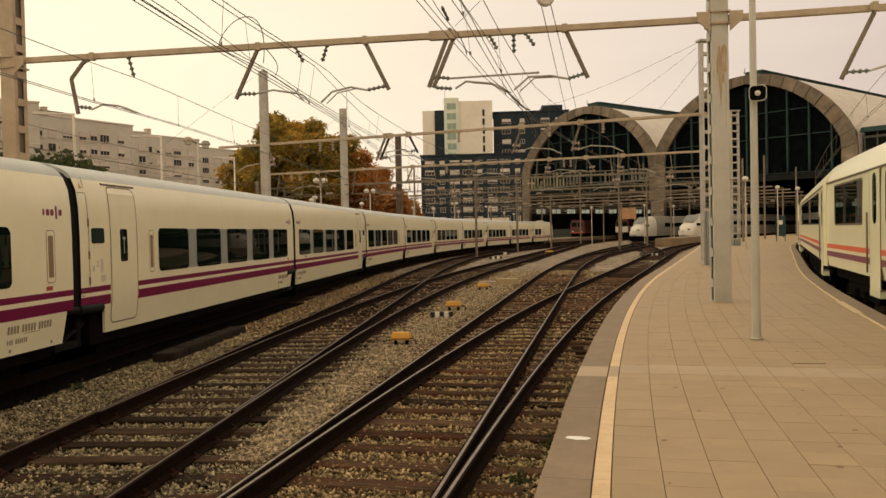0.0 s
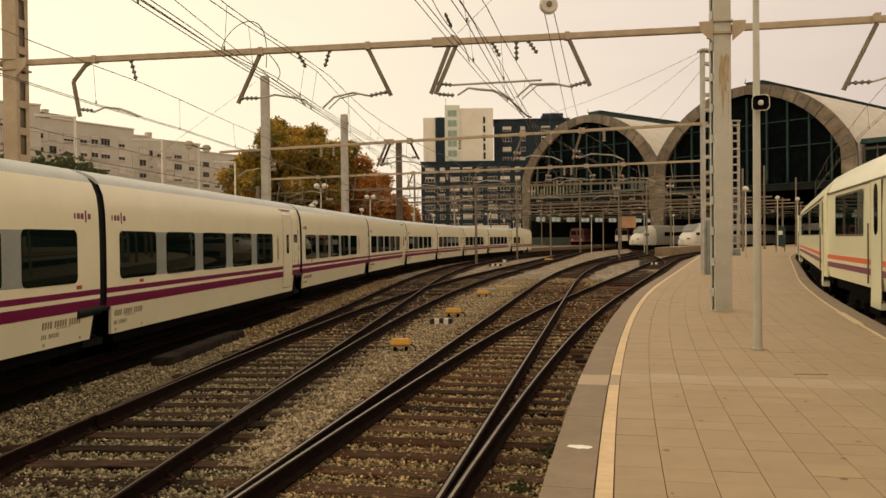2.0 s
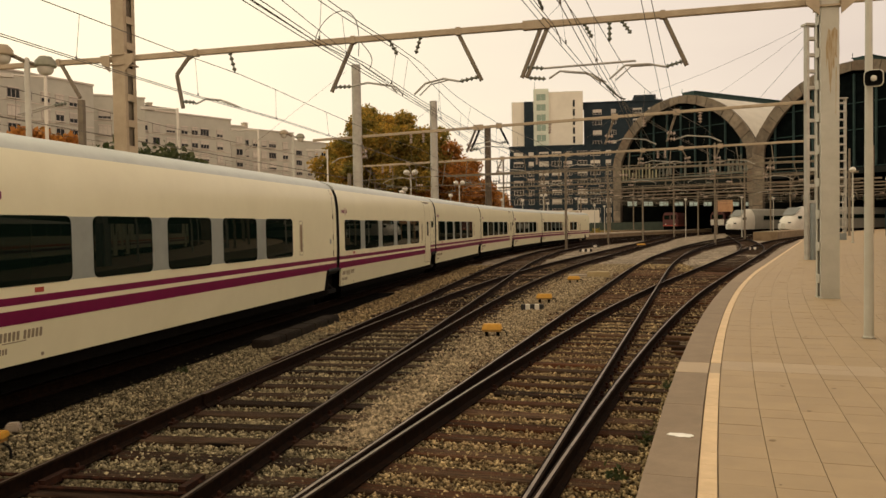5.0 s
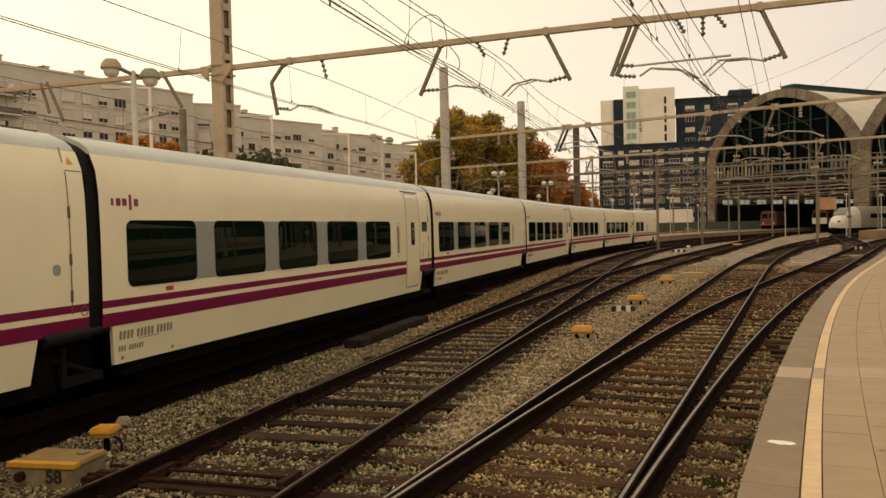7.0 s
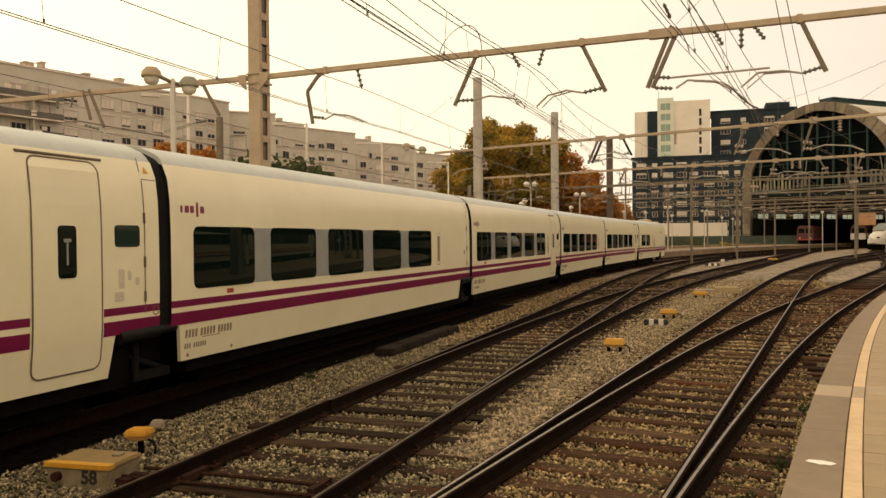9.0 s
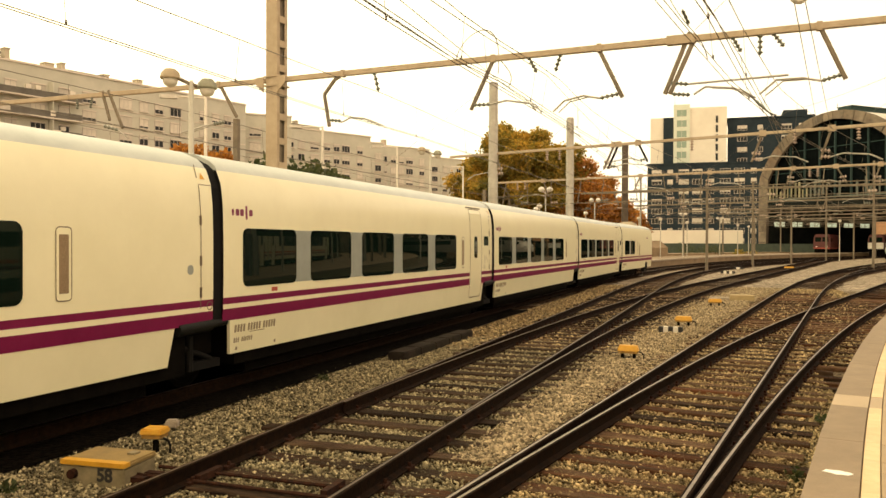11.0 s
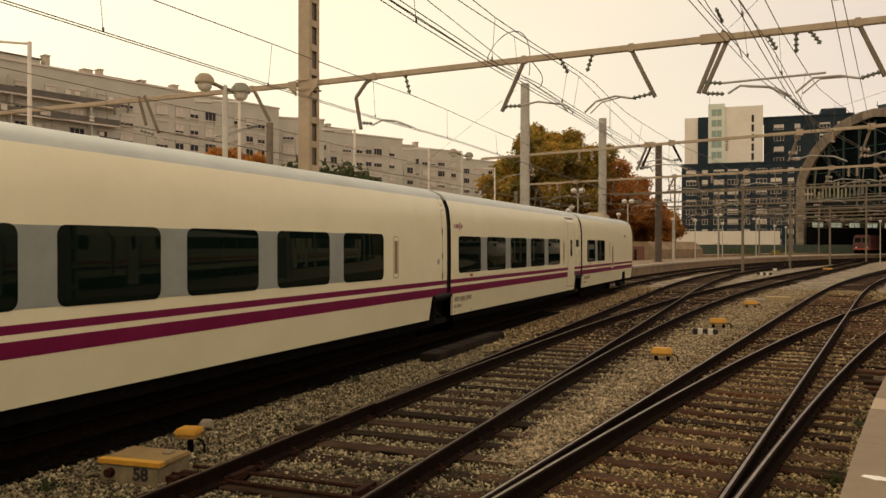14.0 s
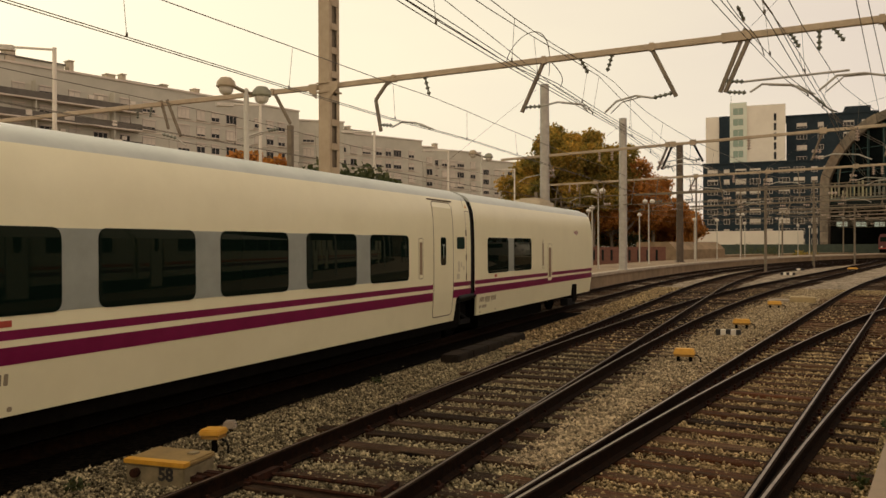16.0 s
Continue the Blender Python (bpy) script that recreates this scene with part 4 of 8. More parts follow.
beam_bracket(Vector((4.60, 16.50, 6.30)), -3, 0.19, M_BEAM, "grey-brown bracket joining beam and platform mast")
beam_bracket(Vector((-11.0, 17.9, 6.24)), -8, 0.22, M_BEAM, "grey-brown bracket joining beam and mast")
bm = bmesh.new()
box(bm, -0.28, 0.28, -0.08, 0.08, -0.09, 0.09)
solid("beam_sleeve", bm, M_BEAM, "short thick sleeve over a joint of the beam", "sleeve", m=pose(-0.98, 16.963, 6.293, 0, 0, -5.1))
portal_beam(BEAM_A + Vector((0.1, 0, 0)), BEAM_B, 0.067, M_BEAM, "long brown-grey steel beam spanning the tracks")
portal_beam(BEAM_B, BEAM_C, 0.067, M_BEAM, "brown-grey steel beam over the platform's far track")
portal_beam(Vector((-27, 19.4, 6.49)), BEAM_A + Vector((0, 0, 0.0)), 0.065, M_BEAM, "brown steel beam beyond the train")


def round_mast(x, y, z0, z1, r0, r1, label, mat, name="catenary_mast"):
    bm = bmesh.new()
    lathe(bm, [(r0 * 1.5, z0), (r0 * 1.5, z0 + 0.05), (r0, z0 + 0.06), (r1, z1)], None, 12)
    return solid(name, bm, mat, label, "mast", "overhead line masts", m=pose(x, y, 0), smooth=True)


M_DARKMAST = surf("dark_rusty_mast", (0.05, 0.037, 0.026), (0.10, 0.075, 0.052), 2, 0.8, bump=0.1)
round_mast(-11.1, 38.7, 0.6, 10.2, 0.26, 0.23, "tall round grey steel mast beside the line", M_STEEL)
round_mast(-9.3, 50.1, 0.6, 10.05, 0.26, 0.24, "tall round grey steel mast beside the line", M_STEEL)
round_mast(-8.8, 75.5, 0.6, 11.3, 0.32, 0.30, "tall dark brown steel mast beside the line", M_DARKMAST)
PORTALS = [(Vector((-13.7, 39.6, 6.63)), Vector((8.6, 32.5, 6.63)), 0.062), (Vector((-14.5, 51.2, 6.13)), Vector((12.2, 46.5, 6.45)), 0.062),
           (Vector((-13, 76.5, 6.92)), Vector((19.0, 64.5, 6.62)), 0.09), (Vector((-10.0, 96, 6.6)), Vector((25.5, 80.5, 6.6)), 0.09),
           (Vector((-6.0, 113, 6.6)), Vector((32.0, 93.5, 6.6)), 0.09), (Vector((-1.0, 128, 6.7)), Vector((38.0, 104.5, 6.7)), 0.09),
           (Vector((4.0, 144, 6.8)), Vector((44.0, 116, 6.8)), 0.09), (Vector((9.0, 160, 6.8)), Vector((50.0, 130, 6.8)), 0.09)]
for k, (a, b, r) in enumerate(PORTALS):
    portal_beam(a, b, r, M_BEAM if k < 2 else M_STEELBR, "brown-grey steel beam spanning the yard tracks")
rp = random.Random(21)
for k, (a, b, r) in enumerate(PORTALS[2:]):
    for f in (0.02, 0.36, 0.66, 0.98) if k else (0.36, 0.98):
        p = a.lerp(b, f)
        round_mast(p.x, p.y, -0.3 if 0.1 < f < 0.9 else 0.6, p.z + rp.choice((0.3, 2.2, 3.6)), 0.12, 0.10, "slim steel mast holding a portal beam", M_STEELBR)

# ---- far platform beyond the departing train ----
W_FAR = Way(-8.63 - 0.02 * 160 - 1.6, -160, 0.02, [(202, 0), (258, 1 / 287)])


M_FARPLAT = surf("stained_platform_concrete", (0.15, 0.105, 0.058), (0.27, 0.195, 0.115), 0.8, 0.9, bump=0.3, fine=12, stain=0.6, stain_col=(0.09, 0.055, 0.03))


def far_platform():
    p = thing("platform_2", "low concrete platform with a stained brown edge", "platform", kind="structure")
    bm = bmesh.new()
    sweep(bm, [W_FAR.m(s) for s in np.arange(120, 400, 4.0)], [(0, -0.3), (0, 0.45), (0.06, 0.46), (0.06, 0.6), (-5.5, 0.6), (-5.5, -0.3)])
    part("platform_body", bm, M_FARPLAT, p)
    s = 150.0
    while s < 330:
        slab_part("coping_slab", W_FAR, s, s + 2.4, -0.5, 0.09, 0.47, 0.625, M_CONCRETE, 0.01, p)
        s += 2.4


far_platform()

# ---- station halls ----
M_ARCH = surf("weathered_hall_stone", (0.095, 0.075, 0.054), (0.225, 0.18, 0.13), 0.6, 0.9, bump=0.3, fine=3, stain=0.6, stain_col=(0.14, 0.075, 0.036), spread=0.25)
M_ROOFPALE = surf("pale_hall_roof", (0.42, 0.395, 0.335), (0.52, 0.485, 0.415), 0.3, 0.7, bump=0.1, stain=0.3, stain_col=(0.36, 0.32, 0.26))
# near black puts the gloom inside the halls into the surface colour
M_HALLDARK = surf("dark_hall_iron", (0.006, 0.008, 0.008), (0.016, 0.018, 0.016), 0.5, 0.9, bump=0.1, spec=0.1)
M_GREENIRON = surf("dark_green_iron", (0.014, 0.034, 0.034), (0.034, 0.058, 0.054), 0.7, 0.8, bump=0.1, spec=0.2)
M_DUSTPANE, n_, l_, b_ = material("dusty_translucent_pane")
tr_ = n_.new("ShaderNodeBsdfTranslucent"); tr_.inputs[0].default_value = (0.68, 0.76, 0.76, 1)
out_ = next(q for q in n_ if q.type == "OUTPUT_MATERIAL")
l_.new(tr_.outputs[0], out_.inputs[0])
M_ARCHJOINT = surf("sooty_stone_joint", (0.05, 0.038, 0.028), (0.09, 0.07, 0.05), 0.8, 0.95, bump=0.2, fine=5)
HALL_U, HALL_B = Vector((0.674, -0.739, 0)), Vector((0.739, 0.674, 0))


def arch_points(r, zc, n=28, leg=0.0):
    """A round arch whose sides turn upright above its springing."""
    lim = r - 1.9
    pts = [(-lim, leg)]
    for i in range(n + 1):
        a = math.pi - math.pi * i / n
        pts.append((max(-lim, min(lim, r * math.cos(a))), zc + r * math.sin(a)))
    pts.append((lim, leg))
    return pts


def station_hall(cx, cy, label):
    m = Matrix(((HALL_U.x, HALL_B.x, 0, cx), (HALL_U.y, HALL_B.y, 0, cy), (0, 0, 1, 0), (0, 0, 0, 1)))
    t = thing("station_hall", label, "station building", "station halls", m=m)
    zc, R, th = 7.47, 21.0, 2.0
    def thick(x, z):
        return 1.45 + 1.0 * abs(x / math.hypot(x, z)) ** 0.8

    # stone end arch
    bm = bmesh.new()
    out = arch_points(R, zc)
    inn = [(x * (R - th - 1.9) / (R - 1.9) if z <= zc else x * (1 - thick(x, z - zc) / R), z if z <= zc else zc + (z - zc) * (1 - thick(x, z - zc) / R)) for x, z in out]
    vo = [[bm.verts.new((x, y, z)) for x, z in out] for y in (0, 0.6)]
    vi = [[bm.verts.new((x, y, z)) for x, z in inn] for y in (0, 0.6)]
    for k in range(len(out) - 1):
        bm.faces.new((vo[0][k], vo[0][k + 1], vi[0][k + 1], vi[0][k]))
        bm.faces.new((vo[1][k], vi[1][k], vi[1][k + 1], vo[1][k + 1]))
        bm.faces.new((vo[0][k], vo[1][k], vo[1][k + 1], vo[0][k + 1]))
        bm.faces.new((vi[0][k], vi[0][k + 1], vi[1][k + 1], vi[1][k]))
    arch = part("end_arch", bm, M_ARCHJOINT, t, "weathered brown end arch")
    nb = 26
    rv = random.Random(int(cx))
    for k in range(-3, nb + 3):
        bm = bmesh.new()
        if 0 <= k < nb:
            a0, a1 = math.pi * (k + 0.03) / nb, math.pi * (k + 0.97) / nb
            q = [(max(1.85 - rr, min(rr - 1.85, rr * math.cos(a))), zc + rr * math.sin(a)) for rr, a in ((R - thick(math.cos(a0), math.sin(a0)) - 0.05, a0), (R + 0.05, a0), (R + 0.05, a1), (R - thick(math.cos(a1), math.sin(a1)) - 0.05, a1))]
        else:
            sx = 1 if k < 0 else -1
            z0 = zc - 2.45 * ((-k) if k < 0 else (k - nb + 1))
            q = [(sx * (R - th - 1.95), z0 + 0.06), (sx * (R - 1.85), z0 + 0.06), (sx * (R - 1.85), z0 + 2.39), (sx * (R - th - 1.95), z0 + 2.39)]
            if sx < 0:
                q.reverse()
        d = rv.uniform(0.05, 0.16)
        f = [bm.verts.new((x, -d, z)) for x, z in q]; b = [bm.verts.new((x, 0.1, z)) for x, z in q]
        bm.faces.new(f)
        for i in range(4):
            bm.faces.new((f[i], f[(i + 1) % 4], b[(i + 1) % 4], b[i]))
        part("stone", bm, M_ARCH, arch)
    # roof vault behind it
    bm = bmesh.new()
    prof = arch_points(R - 0.1, zc, 24, -0.3)
    prof2 = [(x * 0.985, z - 0.35 if z > zc else z) for x, z in prof]
    L = 150
    rings = [[bm.verts.new((x, y, z)) for x, z in prof] for y in (0.62, L)]
    rin = [[bm.verts.new((x, y, z)) for x, z in prof2] for y in (0.62, L)]
    for k in range(len(prof) - 1):
        if k in (0, len(prof) - 2) and prof[k][0] < 0:
            continue
        f = bm.faces.new((rings[0][k], rings[0][k + 1], rings[1][k + 1], rings[1][k]))
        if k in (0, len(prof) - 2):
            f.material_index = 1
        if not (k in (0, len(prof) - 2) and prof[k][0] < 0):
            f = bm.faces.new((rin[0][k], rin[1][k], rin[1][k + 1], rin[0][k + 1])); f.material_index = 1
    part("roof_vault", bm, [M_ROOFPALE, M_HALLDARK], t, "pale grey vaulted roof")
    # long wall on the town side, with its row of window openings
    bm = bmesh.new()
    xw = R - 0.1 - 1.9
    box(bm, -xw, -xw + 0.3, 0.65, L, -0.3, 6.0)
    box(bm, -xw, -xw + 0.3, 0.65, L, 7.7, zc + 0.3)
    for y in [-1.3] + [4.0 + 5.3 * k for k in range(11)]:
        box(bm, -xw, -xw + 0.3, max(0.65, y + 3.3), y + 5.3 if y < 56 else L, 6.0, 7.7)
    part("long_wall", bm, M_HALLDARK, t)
    # ridge monitor
    bm = bmesh.new()
    for y0 in np.arange(3, L, 3.0):
        box(bm, -1.5, 1.5, y0, y0 + 2.96, zc + R + 0.1, zc + R + 1.0)
        box(bm, -1.8, 1.8, y0, y0 + 3.0, zc + R + 1.0, zc + R + 1.16)
        tube(bm, (-1.6, y0, zc + R + 1.1), (-1.6, y0, zc + R + 1.9), 0.05, seg=4)
    part("ridge_monitor", bm, M_GREENIRON, t, "dark green iron ridge monitor")
    for k in range(11):
        y = 4.0 + 5.3 * k
        bm = bmesh.new()
        for a, b, c, d in ((y, y + 3.3, 6.0, 6.14), (y, y + 3.3, 7.56, 7.7), (y, y + 0.14, 6.14, 7.56), (y + 1.58, y + 1.72, 6.14, 7.56), (y + 3.16, y + 3.3, 6.14, 7.56)):
            box(bm, -xw + 0.1, -xw + 0.22, a, b, c, d)
        w = part("side_window", bm, M_BARGREY, t, "dusty window in the hall's long wall")
        for q in range(2):
            bm = bmesh.new(); box(bm, -xw + 0.14, -xw + 0.17, y + 0.15 + 1.58 * q, y + 1.57 + 1.58 * q, 6.15, 7.55); part("pane", bm, M_DUSTPANE, w)
    # hanging glass screen with mullions
    bm = bmesh.new()
    xs = np.linspace(-(R - th - 0.4), R - th - 0.4, 11)
    zb = 11.0
    def top(x):
        return zc + math.sqrt(max(0.01, (R - th) ** 2 - x * x))
    for x in xs[1:-1]:
        if top(x) > zb + 0.5:
            box(bm, x - 0.13, x + 0.13, 0.5, 1.1, zb, top(x))
    for z in (zb, 17.2, 21.6):
        w = min(R - th - 1.9, math.sqrt(max(0, (R - th) ** 2 - (z - zc) ** 2)))
        box(bm, -w, w, 0.75, 1.05, z - 0.07, z + 0.07)
    part("screen_frame", bm, M_GREENIRON, t)
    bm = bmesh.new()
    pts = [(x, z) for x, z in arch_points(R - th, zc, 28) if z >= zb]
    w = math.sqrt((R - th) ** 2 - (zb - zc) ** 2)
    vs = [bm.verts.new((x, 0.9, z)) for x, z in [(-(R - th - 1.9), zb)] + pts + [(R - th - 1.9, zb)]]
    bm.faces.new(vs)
    part("screen_glass", bm, M_HALLGLASS, t, "glass screen with the dark hall painted into it")
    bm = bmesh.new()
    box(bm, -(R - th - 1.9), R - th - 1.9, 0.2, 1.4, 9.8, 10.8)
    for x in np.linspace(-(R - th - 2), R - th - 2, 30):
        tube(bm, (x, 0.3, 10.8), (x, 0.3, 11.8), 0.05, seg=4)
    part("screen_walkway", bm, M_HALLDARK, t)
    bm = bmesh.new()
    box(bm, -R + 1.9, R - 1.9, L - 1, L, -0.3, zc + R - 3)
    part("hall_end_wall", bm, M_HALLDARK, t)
    return t


# pale olive carries the light of the glazing at the hall's far end
M_FARGLAZE = surf("weathered_olive_slat", (0.17, 0.16, 0.09), (0.30, 0.28, 0.18), 0.5, 0.9, bump=0.1, spread=0.3)
M_BARGREY = surf("grey_green_glazing_bar", (0.075, 0.085, 0.07), (0.13, 0.135, 0.11), 0.6, 0.8, bump=0.1)
# opaque glass, coloured as the unlit interior behind it
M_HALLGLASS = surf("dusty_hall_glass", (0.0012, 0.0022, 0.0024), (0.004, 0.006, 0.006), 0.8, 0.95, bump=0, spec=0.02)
station_hall(20.06, 173.67, "old iron and glass train hall with a dark interior")
H2 = station_hall(44.47, 143.48, "old iron and glass train hall with a dark interior")
# low side wing of the hall, its dark roof edge over a lattice of glazing bars
wing = thing("station_wing", "low dark side wing of the station with glazing bars", "station building", m=H2.matrix_basis.copy())
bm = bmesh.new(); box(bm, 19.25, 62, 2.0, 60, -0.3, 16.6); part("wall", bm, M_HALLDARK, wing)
bm = bmesh.new()
sweep(bm, [pose(19.2, 0, 0, 0, 0, -90), pose(62, 0, 0, 0, 0, -90)], [(-0.8, 16.5), (-1.2, 17.3), (-30, 20.0), (-58, 17.3), (-58, 16.5)])
part("roof", bm, M_GREENIRON, wing, "dark green sheet roof")
for k in range(22):
    bm = bmesh.new(); box(bm, 19.4 + 1.9 * k, 19.58 + 1.9 * k, 1.75, 2.0, 9.0, 16.5); part("glazing_bar", bm, M_BARGREY, wing)
for z in (9.0, 12.6, 15.6):
    bm = bmesh.new(); box(bm, 19.3, 62, 1.7, 1.98, z, z + 0.35); part("transom", bm, M_BARGREY, wing)
# lit glazing beyond the first hall, put in as pale slats low in its mouth
far_glaze = thing("slatted_screen", "pale bars painted as lit glazing beyond the hall mouth", "screen", m=pose(20.06, 173.67, 0, 0, 0, -47.6))
rb = random.Random(3)
for k in range(34):
    x = -16.3 + k * 0.98
    if rb.random() < (0.1 if k < 11 else 0.45):
        continue
    bm = bmesh.new(); box(bm, x, x + rb.uniform(0.25, 0.5), 0.05, 0.15, 11.8 + rb.uniform(-0.4, 0.4), 14.6 + rb.uniform(-1.6, 0.6)); part("slat", bm, M_FARGLAZE if k < 11 else M_BARGREY, far_glaze)
bm = bmesh.new(); box(bm, -16.6, 16.6, 0.02, 0.18, 11.5, 11.8); part("rail", bm, M_BARGREY, far_glaze)

# ---- town behind ----
M_WHITEWALL = surf("off_white_render", (0.62, 0.57, 0.48), (0.70, 0.65, 0.55), 0.2, 0.9, bump=0.05, stain=0.15, stain_col=(0.5, 0.44, 0.36))
M_DARKWALL = surf("dark_slate_cladding", (0.013, 0.021, 0.028), (0.026, 0.038, 0.047), 0.3, 0.85, bump=0.05, spec=0.15)
M_APART = surf("beige_grey_facade", (0.415, 0.405, 0.335), (0.50, 0.485, 0.405), 0.25, 0.9, bump=0.1, stain=0.3, stain_col=(0.26, 0.21, 0.17))
M_APARTBAND = surf("pale_facade_band", (0.54, 0.48, 0.41), (0.60, 0.54, 0.46), 0.25, 0.9, bump=0.05)
M_SHUTTER = surf("pale_roller_shutter", (0.46, 0.42, 0.35), (0.56, 0.51, 0.43), 1.5, 0.7, bump=0.05, spread=0.15)
M_WINDARK = glass_mat("town_window_glass", (0.03, 0.032, 0.033), 0.1)
M_WINFRAME = surf("white_window_frame", (0.60, 0.56, 0.48), (0.68, 0.63, 0.54), 1.0, 0.6, bump=0)


def frame_mesh(w, h, mat, bars=1, f=0.09):
    """A window frame with upright bars, one connected grid, facing -y."""
    xs = [-w / 2, -w / 2 + f]
    for k in range(bars):
        x = -w / 2 + w * (k + 1) / (bars + 1)
        xs += [x - 0.04, x + 0.04]
    xs += [w / 2 - f, w / 2]
    zs = [-h / 2, -h / 2 + f, h / 2 - f, h / 2]
    bm = bmesh.new()
    front = [[bm.verts.new((x, -0.06, z)) for x in xs] for z in zs]
    back = [[bm.verts.new((x, 0.05, z)) for x in xs] for z in zs]
    solid_cell = lambda i, j: 0 <= i < len(xs) - 1 and 0 <= j < 3 and (j != 1 or i % 2 == 0)
    for j in range(3):
        for i in range(len(xs) - 1):
            if solid_cell(i, j):
                bm.faces.new((front[j][i], front[j][i + 1], front[j + 1][i + 1], front[j + 1][i]))
                for (a, b), (di, dj) in ((((j, i), (j, i + 1)), (0, -1)), (((j + 1, i + 1), (j + 1, i)), (0, 1)), (((j + 1, i), (j, i)), (-1, 0)), (((j, i + 1), (j + 1, i + 1)), (1, 0))):
                    if not solid_cell(i + di, j + dj):
                        bm.faces.new((front[b[0]][b[1]], front[a[0]][a[1]], back[a[0]][a[1]], back[b[0]][b[1]]))
    return finish(bm, "window", mat)


def panel_mesh(name, w, z0, z1, y0, y1, mat):
    bm = bmesh.new()
    box(bm, -w / 2, w / 2, y0, y1, z0, z1)
    return finish(bm, name, mat)


def window_mesh(w, h, frame_mat, bars=1, shutter=0.0, pane=None):
    """The meshes of a window: frame, pane and a part-lowered shutter."""
    f = 0.09
    out = [frame_mesh(w, h, frame_mat, bars), panel_mesh("pane", w - f, -h / 2 + f / 2, h / 2 - f / 2, -0.02, 0.02, pane or M_WINDARK)]
    if shutter:
        out.append(panel_mesh("shutter", w - f, h / 2 - f - (h - 2 * f) * shutter, h / 2 - f * 0.5, -0.05, -0.021, M_SHUTTER))
    return out


M_FACADEFRAME = surf("grey_window_frame", (0.36, 0.33, 0.29), (0.44, 0.40, 0.35), 1.0, 0.6, bump=0)
WIN_SMALL = [window_mesh(1.1, 1.35, M_FACADEFRAME, 1, s) for s in (0.0, 0.35, 0.7, 0.85, 0.92, 1.0)]
WIN_WIDE = [window_mesh(2.0, 1.4, M_FACADEFRAME, 2, s) for s in (0.0, 0.3, 0.65, 0.9)]


def put(name, meshes, parent, m):
    ob = new(name, meshes[0])
    ob.parent = parent
    ob.matrix_basis = m
    for me in meshes[1:]:
        c = new(me.name.split(".")[0], me)
        c.parent = ob
    return ob


M_MINTWALL = surf("pale_mint_render", (0.52, 0.56, 0.47), (0.60, 0.635, 0.54), 0.2, 0.9, bump=0.05)


def white_tower():
    # local space: facade towards -y, x to the right
    t = thing("tower_block", "white tower with dark slate wings and rows of windows", "building", m=pose(-0.0, 268, 0, 0, 0, 3))
    u = lambda az: -268 * math.tan(radians(az))
    x0, x1, x2, x3, x4 = u(4.86), u(3.99), u(3.32), u(2.25), u(-0.15)
    bm = bmesh.new(); box(bm, x0, x1, 1.0, 16, -0.3, 43.0); part("wall", bm, M_WHITEWALL, t)
    bm = bmesh.new(); box(bm, x1, x2, 0.5, 16, -0.3, 43.0); part("dark_wing", bm, M_DARKWALL, t)
    bm = bmesh.new(); box(bm, x2, x3, 0.0, 16, -0.3, 47.0); part("stair_tower", bm, M_MINTWALL, t, "faintly green white stair tower")
    bm = bmesh.new(); box(bm, x3, x4, 0.8, 16, -0.3, 46.0); part("wall", bm, M_WHITEWALL, t)
    big = window_mesh(3.2, 2.3, M_WINFRAME, 1, 0.0, M_GREENPANE)
    for k in range(7):
        put("window", big, t, pose((x2 + x3) / 2, -0.04, 44.2 - k * 3.35))
    slot = window_mesh(0.7, 2.2, M_DARKWALL, 0)
    for k in range(7):
        put("window", slot, t, pose(x4 - 3.0, 0.74, 42.0 - k * 3.0))
    bm = bmesh.new(); tube(bm, (x2 + 0.4, 1, 47), (x2 + 0.4, 1, 49.5), 0.08, seg=5); part("aerial", bm, M_STEEL, t)
    return t


M_GREENPANE = glass_mat("greenish_stair_glass", (0.25, 0.33, 0.27), 0.09)
white_tower()


def dark_block(name, x0, x1, y, z1, wins, label, cols, rows, ztop, dx, x_first, depth=14, pitch=3.0, at=None):
    t = thing(name, label, "building", m=pose(0, y, 0))
    bm = bmesh.new(); box(bm, x0, x1, 0, depth, -0.3, z1); part("wall", bm, M_DARKWALL, t)
    bm = bmesh.new(); box(bm, x0 - 0.3, x1 + 0.3, -0.25, depth, z1, z1 + 0.5); part("parapet", bm, M_DARKWALL, t)
    rg = random.Random(9)
    for r in range(rows):
        for c in range(cols):
            wide = wins[c % len(wins)]
            me = (WIN_WIDE if wide else WIN_SMALL)[rg.choice((0, 0, 1, 2, 3))]
            put("window", me, t, pose(x_first + (at[c] if at else c * dx), -0.03, ztop - r * pitch) @ Matrix.Diagonal((1.5, 1, 1.2, 1)))
    return t


u = lambda az, d: -d * math.tan(radians(az))
dark_block("apartment_building", u(5.05, 255), u(-6.5, 255), 255, 26.5, (1, 0, 1), "dark slate apartment block with white windows", 12, 8, 24.2, 4.0, u(5.05, 255) + 2.8)
dark_block("apartment_building", u(-0.2, 275), u(-5.5, 275), 275, 42.6, (1, 0, 1), "taller dark slate apartment block with white windows", 5, 6, 39.7, 4.6, u(-0.2, 275), 14, 3.5, (4.4, 9.8, 17.6, 22.6, 27.0))
bm = bmesh.new(); box(bm, u(-3.65, 280), u(-5.1, 280), 280, 290, 40, 45.6)
solid("roof_housing", bm, M_DARKWALL, "dark box on the roof of the slate block", "roof housing")


